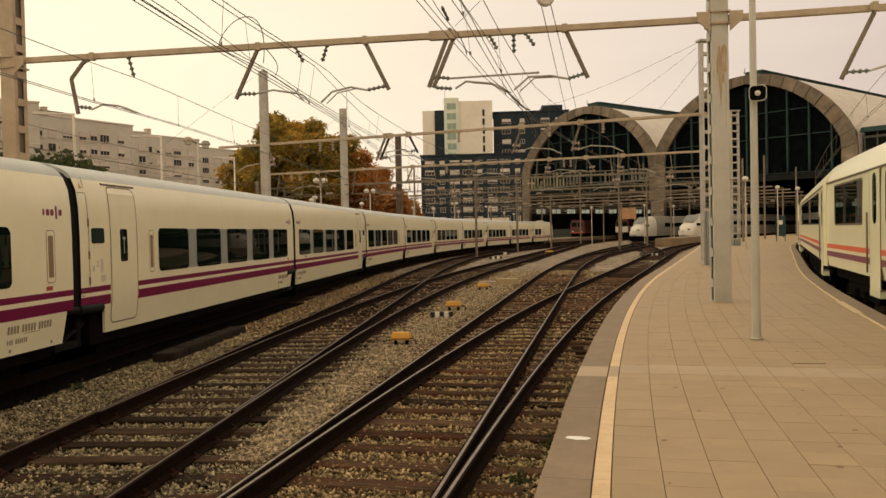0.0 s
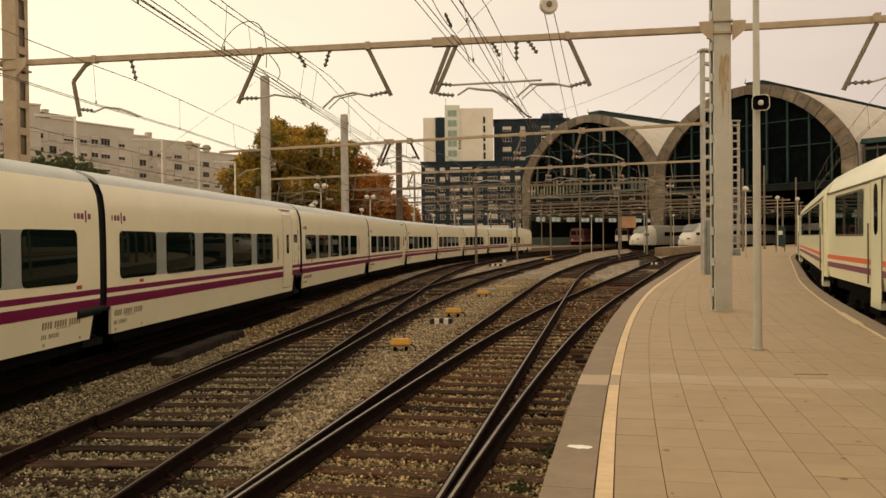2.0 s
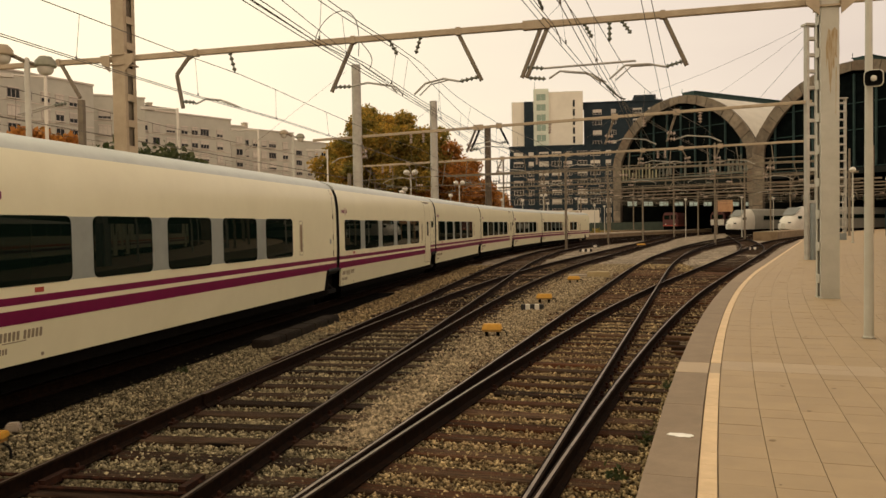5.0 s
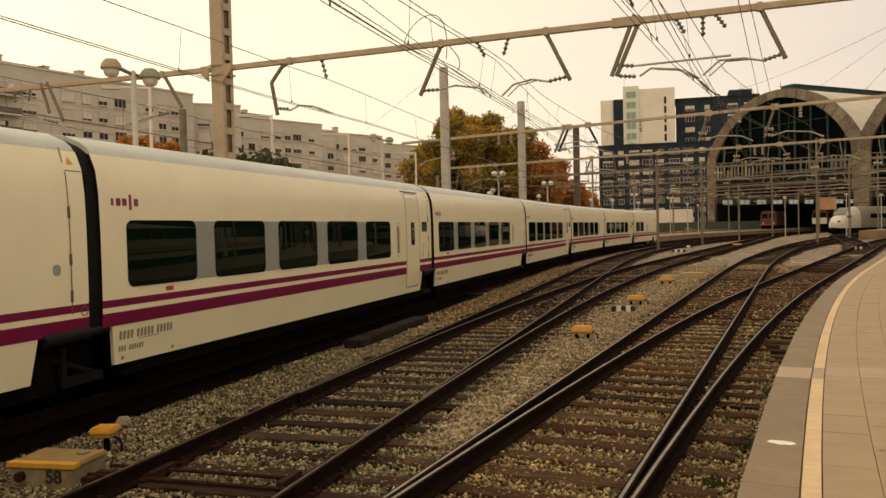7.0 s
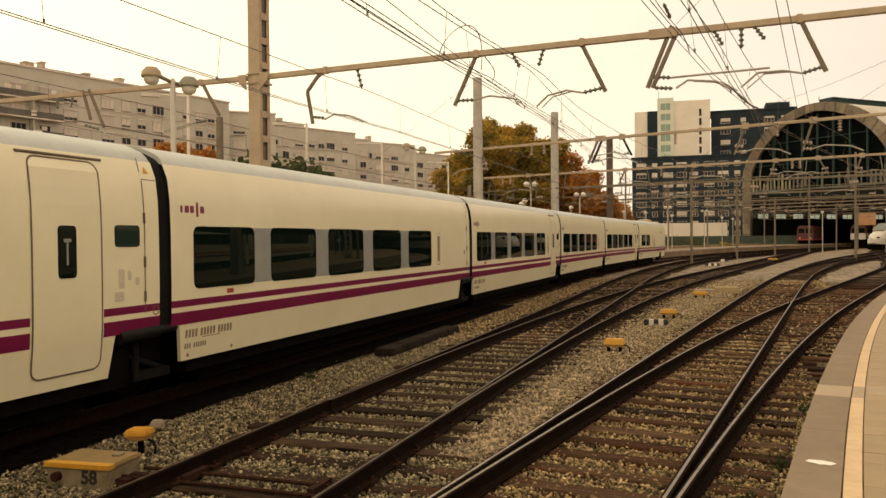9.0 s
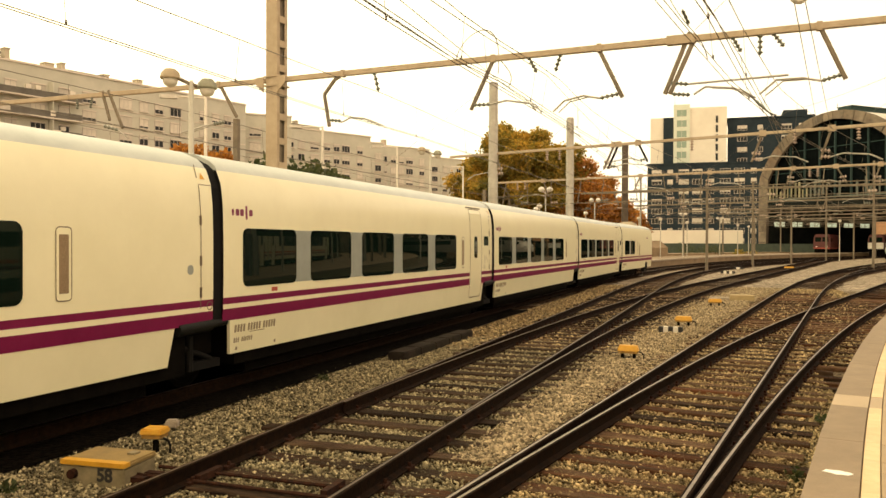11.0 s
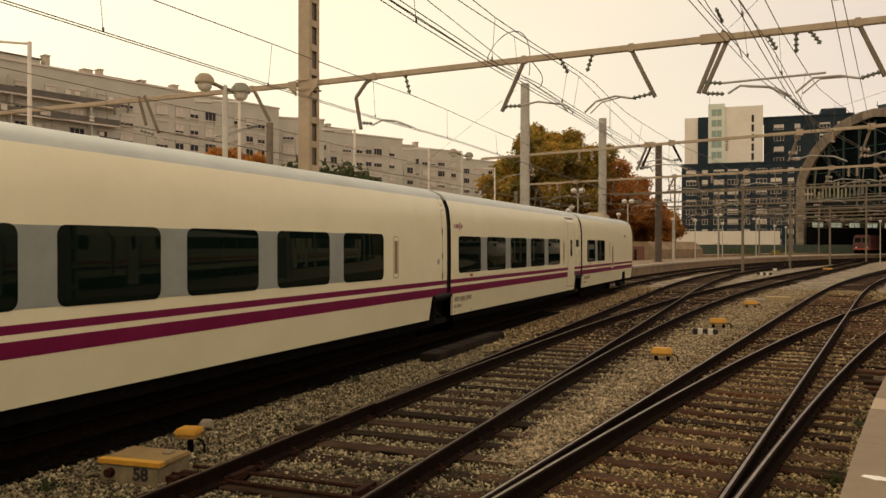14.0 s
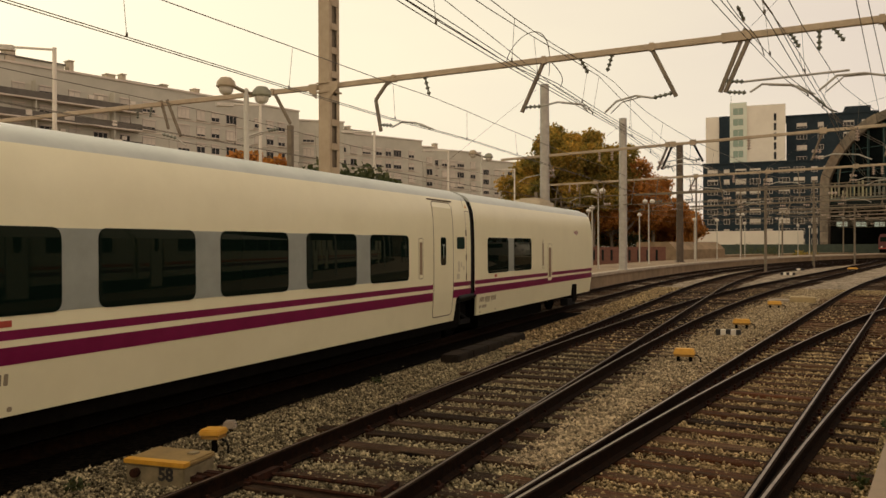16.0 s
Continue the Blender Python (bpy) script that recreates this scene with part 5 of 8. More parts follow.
M_BALCONY = surf("dark_balcony_rail", (0.085, 0.078, 0.066), (0.13, 0.118, 0.10), 1, 0.8)
M_AWNING = surf("faded_orange_awning", (0.42, 0.17, 0.06), (0.52, 0.24, 0.10), 2, 0.8)
APT_SMALL = [window_mesh(1.75, 1.6, M_FACADEFRAME, 1, q) for q in (0.0, 0.3, 0.55, 0.8, 1.0, 1.0)]
APT_WIDE = [window_mesh(2.35, 1.6, M_FACADEFRAME, 2, q) for q in (0.0, 0.4, 0.7, 1.0)]
APT_NARROW = [window_mesh(0.65, 1.6, M_FACADEFRAME, 0, q) for q in (0.0, 0.5)]
SILL = panel_mesh("sill", 2.0, -0.93, -0.82, -0.28, 0.0, M_APARTBAND)
LINTEL = panel_mesh("shutter_box", 1.9, 0.80, 0.98, -0.16, 0.0, M_APARTBAND)


def apartment_row(p0, p1, z1, label, storeys, seed, cols=None, balconies=(), penthouses=(), chimneys=()):
    """A long block whose facade runs from p0 to p1 and faces the yard; x runs along it, the facade looks to -y."""
    dx, dy = p1[0] - p0[0], p1[1] - p0[1]
    L = math.hypot(dx, dy)
    t = thing("apartment_building", label, "building", "blocks beyond the yard", m=pose(p0[0], p0[1], 0, 0, 0, math.degrees(math.atan2(dy, dx))))
    bm = bmesh.new(); box(bm, 0, L, 0, 13, -0.3, z1); part("wall", bm, M_APART, t)
    bm = bmesh.new(); box(bm, -0.15, L + 0.15, -0.18, 13, z1, z1 + 0.3); part("parapet", bm, M_APARTBAND, t)
    rg = random.Random(seed)
    if cols is None:
        cols, xx = [], 1.6
        while xx < L - 1.3:
            kind = rg.choice("sssw")
            cols.append((xx, kind))
            xx += rg.choice((2.7, 2.9, 3.6)) + (0.6 if kind == "w" else 0)
    for k in range(storeys):
        z = z1 - 3.5 - 2.85 * k
        bm = bmesh.new(); box(bm, 0.05, L - 0.05, -0.10, 0.0, z - 1.26, z - 1.12); part("floor_band", bm, M_APARTBAND, t)
        for xx, kind in cols:
            me = rg.choice({"s": APT_SMALL, "w": APT_WIDE, "n": APT_NARROW}[kind])
            w = put("window", me, t, pose(xx, -0.03, z))
            if kind != "n":
                for extra in (SILL, LINTEL):
                    c = new(extra.name.split(".")[0], extra)
                    c.parent = w
                    c.matrix_basis = Matrix.Diagonal((1.2 if kind == "w" else 0.95, 1, 1, 1))
        for a, b in balconies:
            bm = bmesh.new()
            sweep(bm, [pose(a, 0, 0, 0, 0, -90), pose(b, 0, 0, 0, 0, -90)], [(0, z - 1.42), (1.5, z - 1.42), (1.5, z - 1.22), (0, z - 1.22)])
            part("balcony", bm, M_APARTBAND, t)
            bm = bmesh.new()
            box(bm, a, b, -1.46, -1.38, z - 1.20, z - 0.28); box(bm, a, a + 0.08, -1.42, 0, z - 1.20, z - 0.28); box(bm, b - 0.08, b, -1.42, 0, z - 1.20, z - 0.28)
            part("balcony_rail", bm, M_BALCONY, t)
            for _ in range(int((b - a) / 9)):
                xx = rg.uniform(a + 1, b - 1)
                bm = bmesh.new()
                if rg.random() < 0.6:
                    box(bm, xx, xx + 0.8, -0.35, 0.0, z + 0.0, z + 0.6); part("air_conditioner", bm, M_WHITEWALL, t)
                else:
                    box(bm, xx, xx + rg.uniform(0.7, 1.6), -1.52, -1.47, z - 1.0, z - 0.2); part("hung_cloth", bm, rg.choice((M_AWNING, M_WHITEWALL, M_SHUTTER)), t)
        for a, b in balconies:
            for q in range(int((b - a) / 12) + 1):
                bm = bmesh.new(); box(bm, a + 12 * q, a + 12 * q + 0.15, -1.36, 0, z - 1.2, z + 1.4); part("balcony_divider", bm, M_APART, t)
    for a, b, h in penthouses:
        bm = bmesh.new(); box(bm, a, b, 1.2, 11, z1 + 0.3, z1 + 0.3 + h); part("penthouse", bm, M_APART, t)
        bm = bmesh.new(); box(bm, a - 0.15, b + 0.15, 1.0, 11.2, z1 + 0.3 + h, z1 + 0.5 + h); part("penthouse_roof", bm, M_BALCONY, t)
    for x, w, h in chimneys:
        bm = bmesh.new()
        box(bm, x - w / 2, x + w / 2, 1.0, 2.4, z1 + 0.3, z1 + 0.3 + h)
        box(bm, x - w / 2 - 0.12, x + w / 2 + 0.12, 0.9, 2.5, z1 + 0.3 + h, z1 + 0.45 + h)
        part("chimney", bm, M_SANDSTACK, t)
    return t


def at_az(az, d):
    return -d * math.sin(radians(az)), d * math.cos(radians(az))


M_SANDSTACK = surf("sand_coloured_stack", (0.38, 0.33, 0.25), (0.46, 0.40, 0.31), 1, 0.9, bump=0.1)
LA = 100.0
apartment_row((-112.9, 35.6), (-87.0, 132.2), 28.4, "long beige apartment block with dark balconies", 7, 2,
              [(2 + 4.1 * k, "ws"[k % 2]) for k in range(16)] + [(LA - 32.3, "w"), (LA - 25.8, "w"), (LA - 22.4, "s"), (LA - 19.4, "s"), (LA - 16, "w"), (LA - 12.9, "n"), (LA - 10, "s"), (LA - 7.2, "s"), (LA - 4.4, "s")],
              [(1, LA - 34.3)], [(LA - 56.5, LA - 45.6, 0.9), (LA - 35.5, LA - 28.4, 0.15)], [(LA - 44.6, 0.7, 1.7), (LA - 38.2, 1.4, 0.7), (LA - 36.0, 0.6, 1.1), (LA - 28.6, 0.9, 0.6), (LA - 22.4, 1.0, 0.8), (LA - 53.5, 1.4, 1.8)])
apartment_row(at_az(35.5, 163), at_az(30.2, 165.5), 27.6, "beige apartment block with shuttered windows", 7, 3)
apartment_row(at_az(30.7, 179.5), at_az(24.63, 194), 27.6, "beige apartment block with shuttered windows", 6, 4, None, (), [(0.5, 10.4, 0.75)], [(4, 0.8, 1.5)])
apartment_row(at_az(25.4, 203), at_az(23.68, 206), 27.6, "beige apartment block with shuttered windows", 6, 5)
apartment_row(at_az(24.0, 211), at_az(20.4, 221), 27.8, "beige apartment block with shuttered windows", 6, 6, None, (), (), [(2.5, 1.0, 1.4)])
apartment_row(at_az(20.8, 235), at_az(16.6, 252), 27.6, "beige apartment block with shuttered windows", 6, 7)

# ---- overhead line ----
def beam_point(u, z):
    """A point under the first beam: u along it in metres from the tall mast on the platform, to the left negative."""
    d = (BEAM_B - BEAM_A).normalized()
    p = BEAM_B + d * u
    return Vector((p.x, p.y, z))


def insulator(bm, a, b, r=0.06, n=5):
    a, b = Vector(a), Vector(b)
    m = Matrix.Translation(a) @ (b - a).to_track_quat("Z", "Y").to_matrix().to_4x4()
    L = (b - a).length
    prof = [(0.02, 0)]
    for k in range(n):
        z = L * (k + 0.5) / n
        prof += [(0.022, z - L * 0.4 / n), (r, z), (0.024, z + L * 0.3 / n)]
    prof.append((0.02, L))
    lathe(bm, prof, m, 9)


def drop_arm(parts, label, pairs=True):
    """A hanging support under the beam: a slanting strut, insulator and a bent registration arm."""
    t = thing("catenary_support", label, "overhead line support", "hanging line supports")
    for strut in parts["struts"]:
        bm = bmesh.new()
        strut = [(strut[0][0], strut[0][1], strut[0][2] + 0.09)] + list(strut[1:])
        for a, b in zip(strut[:-1], strut[1:]):
            d = Vector(b) - Vector(a)
            m = Matrix.Translation(Vector(a)) @ d.to_track_quat("Y", "Z").to_matrix().to_4x4()
            sweep(bm, [m, m @ pose(0, d.length, 0)], rounded(0.062, 0.085, 0.012, 1))
        part("strut", bm, M_STEELBR, t)
    bm = bmesh.new()
    p = Vector(parts["struts"][0][0])
    zb = 6.28 + 0.0013 * (p.x + 10.9) if p.x > -10.9 else 6.28 - 0.013 * (p.x + 10.9)
    box(bm, p.x - 0.05, p.x + 0.05, p.y - 0.072, p.y + 0.072, zb - 0.084, zb + 0.080)
    part("clamp", bm, M_BEAM, t)
    for a, b in parts["insulators"]:
        bm = bmesh.new()
        insulator(bm, a, b, 0.052, 4)
        part("insulator", bm, M_INSUL, t, smooth=True)
    for pts in parts["arms"]:
        bm = bmesh.new()
        polytube(bm, [Vector(q) for q in pts], 0.022)
        part("registration_arm", bm, M_STEEL, t)
        if len(pts) > 3:
            bm = bmesh.new()
            polytube(bm, [Vector(q) + Vector((0.12, 0, -0.03)) for q in pts[1:]], 0.014)
            part("steady_arm", bm, M_STEEL, t)
    return t


def bp(*uz):
    return [tuple(beam_point(u, z)) for u, z in uz]
drop_arm({"struts": [bp((-9.75, 6.17), (-10.29, 5.16))], "insulators": [bp((-10.23, 5.27), (-9.82, 5.26))], "arms": [bp((-9.82, 5.26), (-9.43, 5.32), (-8.88, 5.22), (-8.75, 5.06))]}, "slanting brown strut with an insulator and bent arm under the beam")
drop_arm({"struts": [bp((-7.34, 6.16), (-6.84, 5.21))], "insulators": [bp((-6.91, 5.29), (-7.32, 5.22))], "arms": [bp((-7.32, 5.22), (-7.68, 5.3), (-8.1, 5.22), (-8.35, 5.0))]}, "slanting brown strut with an insulator and bent arm under the beam")
drop_arm({"struts": [bp((-5.48, 6.34), (-5.97, 5.21)), bp((-5.38, 6.22), (-5.87, 5.2))], "insulators": [bp((-5.87, 5.43), (-5.51, 5.38)), bp((-5.82, 5.2), (-5.47, 5.16))], "arms": [bp((-5.4, 5.16), (-5.17, 5.3), (-4.62, 5.23), (-4.34, 5.04)), bp((-5.51, 5.38), (-3.63, 5.41))]}, "pair of slanting brown struts with insulators under the beam")
drop_arm({"struts": [bp((-3.1, 6.23), (-2.64, 5.25))], "insulators": [bp((-2.71, 5.34), (-3.05, 5.25))], "arms": [bp((-3.05, 5.25), (-3.39, 5.33), (-3.85, 5.33), (-4.16, 5.07))]}, "slanting brown strut with an insulator and bent arm under the beam")
drop_arm({"struts": [bp((-13.7, 6.18), (-13.94, 6.15), (-14.24, 5.8), (-14.09, 5.0))], "insulators": [bp((-14.14, 5.17), (-13.76, 5.12))], "arms": [bp((-13.76, 5.08), (-13.46, 5.19), (-13.09, 5.14), (-12.67, 4.96))]}, "bent grey strut with an insulator and bent arm under the beam")
for a, b in (((-8.92, 6.2), (-8.73, 5.89)), ((-8.18, 6.19), (-8.3, 5.88)), ((-4.67, 6.31), (-4.5, 5.94)), ((-4.15, 6.24), (-4.15, 5.84)), ((-3.92, 6.26), (-3.72, 5.97)), ((-12.83, 6.19), (-12.7, 5.77))):
    bm = bmesh.new()
    insulator(bm, beam_point(a[0], 6.26), beam_point(*b), 0.055, 4)
    solid("hanging_insulator", bm, M_INSUL, "dark ribbed insulator hanging under the beam", "insulator", "hanging insulators", smooth=True)


def wire(name, pts, r, label, mat=None):
    bm = bmesh.new()
    polytube(bm, pts, r, 4, False)
    return solid(name, bm, mat or M_WIRE, label, "wire", "overhead wires")


def line_height(s, holds, low, high):
    """Height of the carrying wire, which sags between its holds."""
    for a, b in zip(holds[:-1], holds[1:]):
        if a <= s <= b:
            f = (s - a) / (b - a)
            return low + (high - low) * (2 * f - 1) ** 2
    return high


def overhead(way, holds_y, zc, offs, label, y_from, y_to, zh=5.88, carry=None, twin=0.045):
    """Twin contact wires that the arms pull to and fro over the track, hung by droppers from one carrying wire.
    offs: (y, shift to the right) of the contact wires; carry: the same for the carrying wire."""
    s0, s1 = way.at_y(y_from), way.at_y(y_to)
    holds = [way.at_y(y) for y in holds_y]
    n = int((s1 - s0) / 2)
    def shift(table, y):
        return float(np.interp(y, [q[0] for q in table], [q[1] for q in table]))
    pts, up = [], []
    for i in range(n + 1):
        s = s0 + (s1 - s0) * i / n
        y = way.at(s)[1]
        p, q = way.m(s, shift(offs, y)), way.m(s, shift(carry or offs, y)).translation
        pts.append((p @ Vector((-twin, 0, zc)), p @ Vector((twin, 0, zc + 0.004))))
        up.append(Vector((q.x, q.y, line_height(s, holds, zh - 0.14, zh))))
    t = thing("contact_line", label, "wire", "overhead wires")
    for k in (0, 1):
        bm = bmesh.new()
        polytube(bm, [p[k] for p in pts], 0.0075, 4, False)
        part("contact_wire", bm, M_WIRE, t)
    bm = bmesh.new()
    polytube(bm, up, 0.0085, 4, False)
    part("carrying_wire", bm, M_WIRE, t)
    for i in range(1, n, 2):
        if pts[i][0].y < 70:
            bm = bmesh.new()
            a, b = pts[i][i // 2 % 2], up[i]
            tube(bm, a, b, 0.0045, seg=4, caps=False)
            tube(bm, a, a + Vector((0, 0, 0.06)), 0.016, seg=6)
            part("dropper", bm, M_WIRE, t)
    return t


HY = (-14, 17, 36.5, 49, 72, 90, 108, 124, 140)
ZIG = [(52, 0.1), (76, -0.15), (95, 0.15), (112, -0.15), (145, 0.1)]
overhead(W_TRAIN, (-14, 17.6, 38.5, 50.5, 76, 95, 112, 128, 145), 5.05, [(0, -0.12), (13, -0.15), (16.6, -0.11), (20, 0.12), (38, 0.1)] + ZIG, "copper contact line over the departing train's track", -14, 140,
         5.90, [(9, -0.17), (13, -0.1), (16.2, -0.13), (20, 0.07), (27, 0.11), (38, 0)] + ZIG)
overhead(W_AL, HY, 5.05, [(9.6, -0.24), (12, -0.2), (14.8, -0.08), (20, 0.1), (36, -0.1)] + ZIG, "copper contact line over the yard track", -9, 138, 5.90, [(6, -0.5), (12.4, -0.25), (14.7, -0.09), (17.2, 0.12), (36, 0)] + ZIG)
overhead(W_AR, (5, 17, 36, 48.5, 70, 88, 105, 120), 5.05, [(9.6, -0.15), (12.4, -0.2), (14.1, -0.04), (17.2, -0.1), (26, -0.2), (36, 0)] + ZIG, "copper contact line over the branching yard track", 5.5, 118, 5.88, [(12.4, -0.10), (15.3, -0.03), (17.3, 0.04), (21.8, -0.13), (36, 0)] + ZIG)
overhead(W_BL, (-9, 16.7, 34.6, 47.5, 68, 85, 102, 118), 5.05, [(10, 0.02), (15.7, 0.13), (19.1, 0.43), (30, 0.1)] + ZIG, "copper contact line beside the platform", -9, 115, 5.95, [(13, 0.04), (15.2, 0.06), (21.4, 0.06)] + ZIG)
overhead(W_BR, (0, 16.6, 34, 47, 66, 82, 98), 5.05, [(10.1, 0.27), (11.9, 0.15), (16.4, -0.2), (20, -0.48), (30, -0.2), (40, 0)] + ZIG, "copper contact line along the platform", 0.5, 96, 5.95, [(13, 0.05), (16.2, -0.19), (20.7, -0.37), (34, 0)] + ZIG)
for dx, hi in ((-6.2, 5.85), (-12.4, 6.1)):
    wx = Way(-8.63 + dx - 0.02 * 160, -160, 0.02, [(202, 0), (258, 1 / 285)])
    overhead(wx, (-14, 19, 41, 60, 90, 120), 5.05, [(0, 0.1), (19, -0.1), (41, 0.1)], "copper contact line over a track beyond the train", -8, 118, hi)
wire("feeder_wire", [Vector((-4.1, 2, 5.42)), Vector((-4.3, 10.8, 5.4)), Vector((-4.42, 15.9, 5.38)), Vector((-4.3, 36, 5.5))], 0.007, "second contact wire over the yard track")
drop_arm({"struts": [[(-12.82, 18.02, 6.26), (-12.24, 17.97, 5.41)]], "insulators": [((-12.65, 18.01, 5.3), (-13.0, 18.03, 5.27))], "arms": [[(-13.0, 18.03, 5.27), (-13.3, 18.06, 5.24), (-13.7, 18.1, 5.16), (-14.1, 18.13, 5.1)]]}, "slanting tan strut with an insulator under the beam beyond the train")
drop_arm({"struts": [[(-17.05, 18.4, 6.36), (-16.76, 18.38, 5.6)], [(-16.81, 18.38, 6.36), (-16.26, 18.33, 5.35)]], "insulators": [((-17.0, 18.4, 5.46), (-16.43, 18.35, 5.3)), ((-18.04, 18.49, 6.3), (-18.04, 18.49, 6.0)), ((-17.45, 18.44, 6.3), (-17.52, 18.45, 6.0))], "arms": [[(-16.43, 18.35, 5.3), (-16.04, 18.31, 5.05)]]}, "pair of tan struts with insulators under the beam")
overhead(W_RT, (-20, 15.5, 44, 75), 5.35, [(0, 0.1), (44, -0.1)], "copper contact line over the parked train", -20, 74, 6.2)

# feeders and cross wires
for a, b, sag in (((8.55, 32.6, 9.6), (3.35, 51.9, 10.06), 0.25), ((8.55, 32.6, 9.5), (7.0, 47.1, 9.0), 0.1), ((8.55, 32.6, 9.0), (8.9, 43.1, 8.37), 0.05), ((3.35, 51.9, 10.06), (-2.0, 75, 8.6), 0.3),
                  ((-11.45, 38.4, 9.9), (-17.6, 39.8, 6.2), 0.0), ((-9.5, 50.1, 9.6), (-14.3, 51.2, 6.4), 0.0), ((-9.5, 50.1, 9.4), (-4.4, 49.4, 6.4), 0.0), ((-8.8, 75.5, 10.9), (-2.0, 72.4, 6.5), 0.0)):
    A, B = Vector(a), Vector(b)
    pts = []
    for i in range(13):
        f = i / 12
        p = A.lerp(B, f); p.z -= 4 * sag * f * (1 - f)
        pts.append(p)
    wire("feeder_wire", pts, 0.0085, "thin dark overhead wire between masts")


def bowed(name, pts, r, label, n=22):
    """A stiff cable bowed smoothly through a few points."""
    P = np.array(pts, float)
    u = np.linspace(0, 1, len(P))
    c = [np.polyfit(u, P[:, k], min(4, len(P) - 1)) for k in range(3)]
    return wire(name, [Vector([float(np.polyval(q, v)) for q in c]) for v in np.linspace(0, 1, n)], r, label)


bowed("jumper_loop", [(-5.96, 17.4, 6.22), (-5.86, 17.4, 6.62), (-5.55, 17.4, 6.89), (-5.22, 17.4, 6.98), (-5.02, 17.4, 6.71), (-4.95, 17.4, 6.33), (-4.97, 17.4, 5.94)], 0.011, "bowed jumper cable over the beam")
bowed("jumper_loop", [(-4.92, 17.4, 6.26), (-4.73, 17.4, 6.02), (-4.66, 17.4, 5.83), (-4.73, 17.4, 5.64)], 0.010, "short bowed jumper cable under the beam")
bowed("jumper_loop", [(-1.16, 15.0, 6.75), (-1.05, 15.0, 6.5), (-0.84, 15.2, 6.2), (-0.62, 15.6, 6.0), (-0.45, 16.2, 5.7)], 0.010, "dark jumper cable hanging beside the beam")
bowed("jumper_loop", [(0.04, 17.3, 5.29), (0.28, 17.3, 5.18), (0.46, 17.3, 5.03), (0.64, 17.3, 4.84), (0.85, 17.3, 4.72)], 0.018, "dark ribbed cable drooping from the arms")
for a, b in (((-0.86, 14.9, 6.32), (-0.76, 15.2, 6.14)), ((0.46, 17.3, 5.03), (0.64, 17.3, 4.85))):
    bm = bmesh.new()
    insulator(bm, a, b, 0.035, 3)
    solid("line_insulator", bm, M_INSUL, "small dark insulator clamped into the wires", "insulator", "hanging insulators", smooth=True)
wire("cross_rope", [Vector((0.08, 16.2, 7.0)), Vector((-0.7, 16.6, 6.38))], 0.006, "thin rope slanting over the beam")


M_INSULPALE = surf("pale_pink_insulator", (0.34, 0.26, 0.21), (0.44, 0.35, 0.29), 9, 0.5, bump=0)


def far_support(a, b, f, g, drop, k, dark=False, arm=1.8):
    """Hanging bracket of a portal further off: a strut from f to g along the beam, its insulator and arm."""
    p = a.lerp(b, f)
    q = a.lerp(b, g) - Vector((0, 0, drop))
    u = (b - a).normalized() * (1 if f > g else -1)
    t = thing("catenary_support", "slanting brown bracket with a ribbed insulator under a far beam", "overhead line support", "far hanging line supports")
    bm = bmesh.new()
    d = q - p
    m = Matrix.Translation(p) @ d.to_track_quat("Y", "Z").to_matrix().to_4x4()
    sweep(bm, [m, m @ pose(0, d.length, 0)], rounded(0.11, 0.075, 0.015, 1))
    part("strut", bm, M_BLACK if dark else M_STEELBR, t)
    bm = bmesh.new()
    box(bm, p.x - 0.13, p.x + 0.13, p.y - 0.11, p.y + 0.11, p.z - 0.12, p.z + 0.12)
    part("clamp", bm, M_BEAM if k < 2 else M_STEELBR, t)
    r0 = q + Vector((0, 0, 0.12)); r1 = r0 + u * 0.36 - Vector((0, 0, 0.05))
    for dz in (0.0, 0.24) if not dark else (0.0,):
        bm = bmesh.new()
        insulator(bm, r0 + Vector((0, 0, dz)), r1 + Vector((0, 0, dz)), 0.085, 3)
        part("insulator", bm, M_INSUL if dark else M_INSULPALE, t, smooth=True)
    bm = bmesh.new()
    polytube(bm, [r1, r1 + u * arm * 0.25 + Vector((0, 0, 0.12)), r1 + u * arm * 0.75 + Vector((0, 0, 0.02)), r1 + u * arm - Vector((0, 0, 0.2))], 0.026, 5)
    part("registration_arm", bm, M_STEEL, t)


def far_hanger(a, b, f):
    """A short ribbed insulator hanging under a portal beam."""
    p = a.lerp(b, f)
    bm = bmesh.new()
    insulator(bm, p - Vector((0, 0, 0.06)), p - Vector((0, 0, 0.52)), 0.095, 4)
    solid("hanging_insulator", bm, M_INSULPALE, "pale ribbed insulator hanging under a far beam", "insulator", "far hanging insulators", smooth=True)


for k, rows in enumerate((((0.397, 0.375, 1.1, 0), (0.406, 0.384, 1.08, 1), (0.446, 0.465, 0.85, 1), (0.674, 0.656, 1.13, 0), (0.784, 0.767, 1.18, 0), (0.12, 0.14, 1.1, 0)),
                          ((0.127, 0.14, 1.05, 0), (0.509, 0.50, 0.8, 0), (0.673, 0.662, 0.82, 0), (0.752, 0.771, 0.92, 0), (0.83, 0.818, 0.99, 0), (0.36, 0.345, 0.9, 0)))):
    for f, g, drop, dark in rows:
        far_support(*PORTALS[k][:2], f, g, drop, k, bool(dark), 1.8 if g != 0.375 else 0.4)
for k, fs in enumerate(((0.248, 0.277, 0.727, 0.824, 0.55), (0.06, 0.08, 0.704, 0.719, 0.44))):
    for f in fs:
        far_hanger(*PORTALS[k][:2], f)
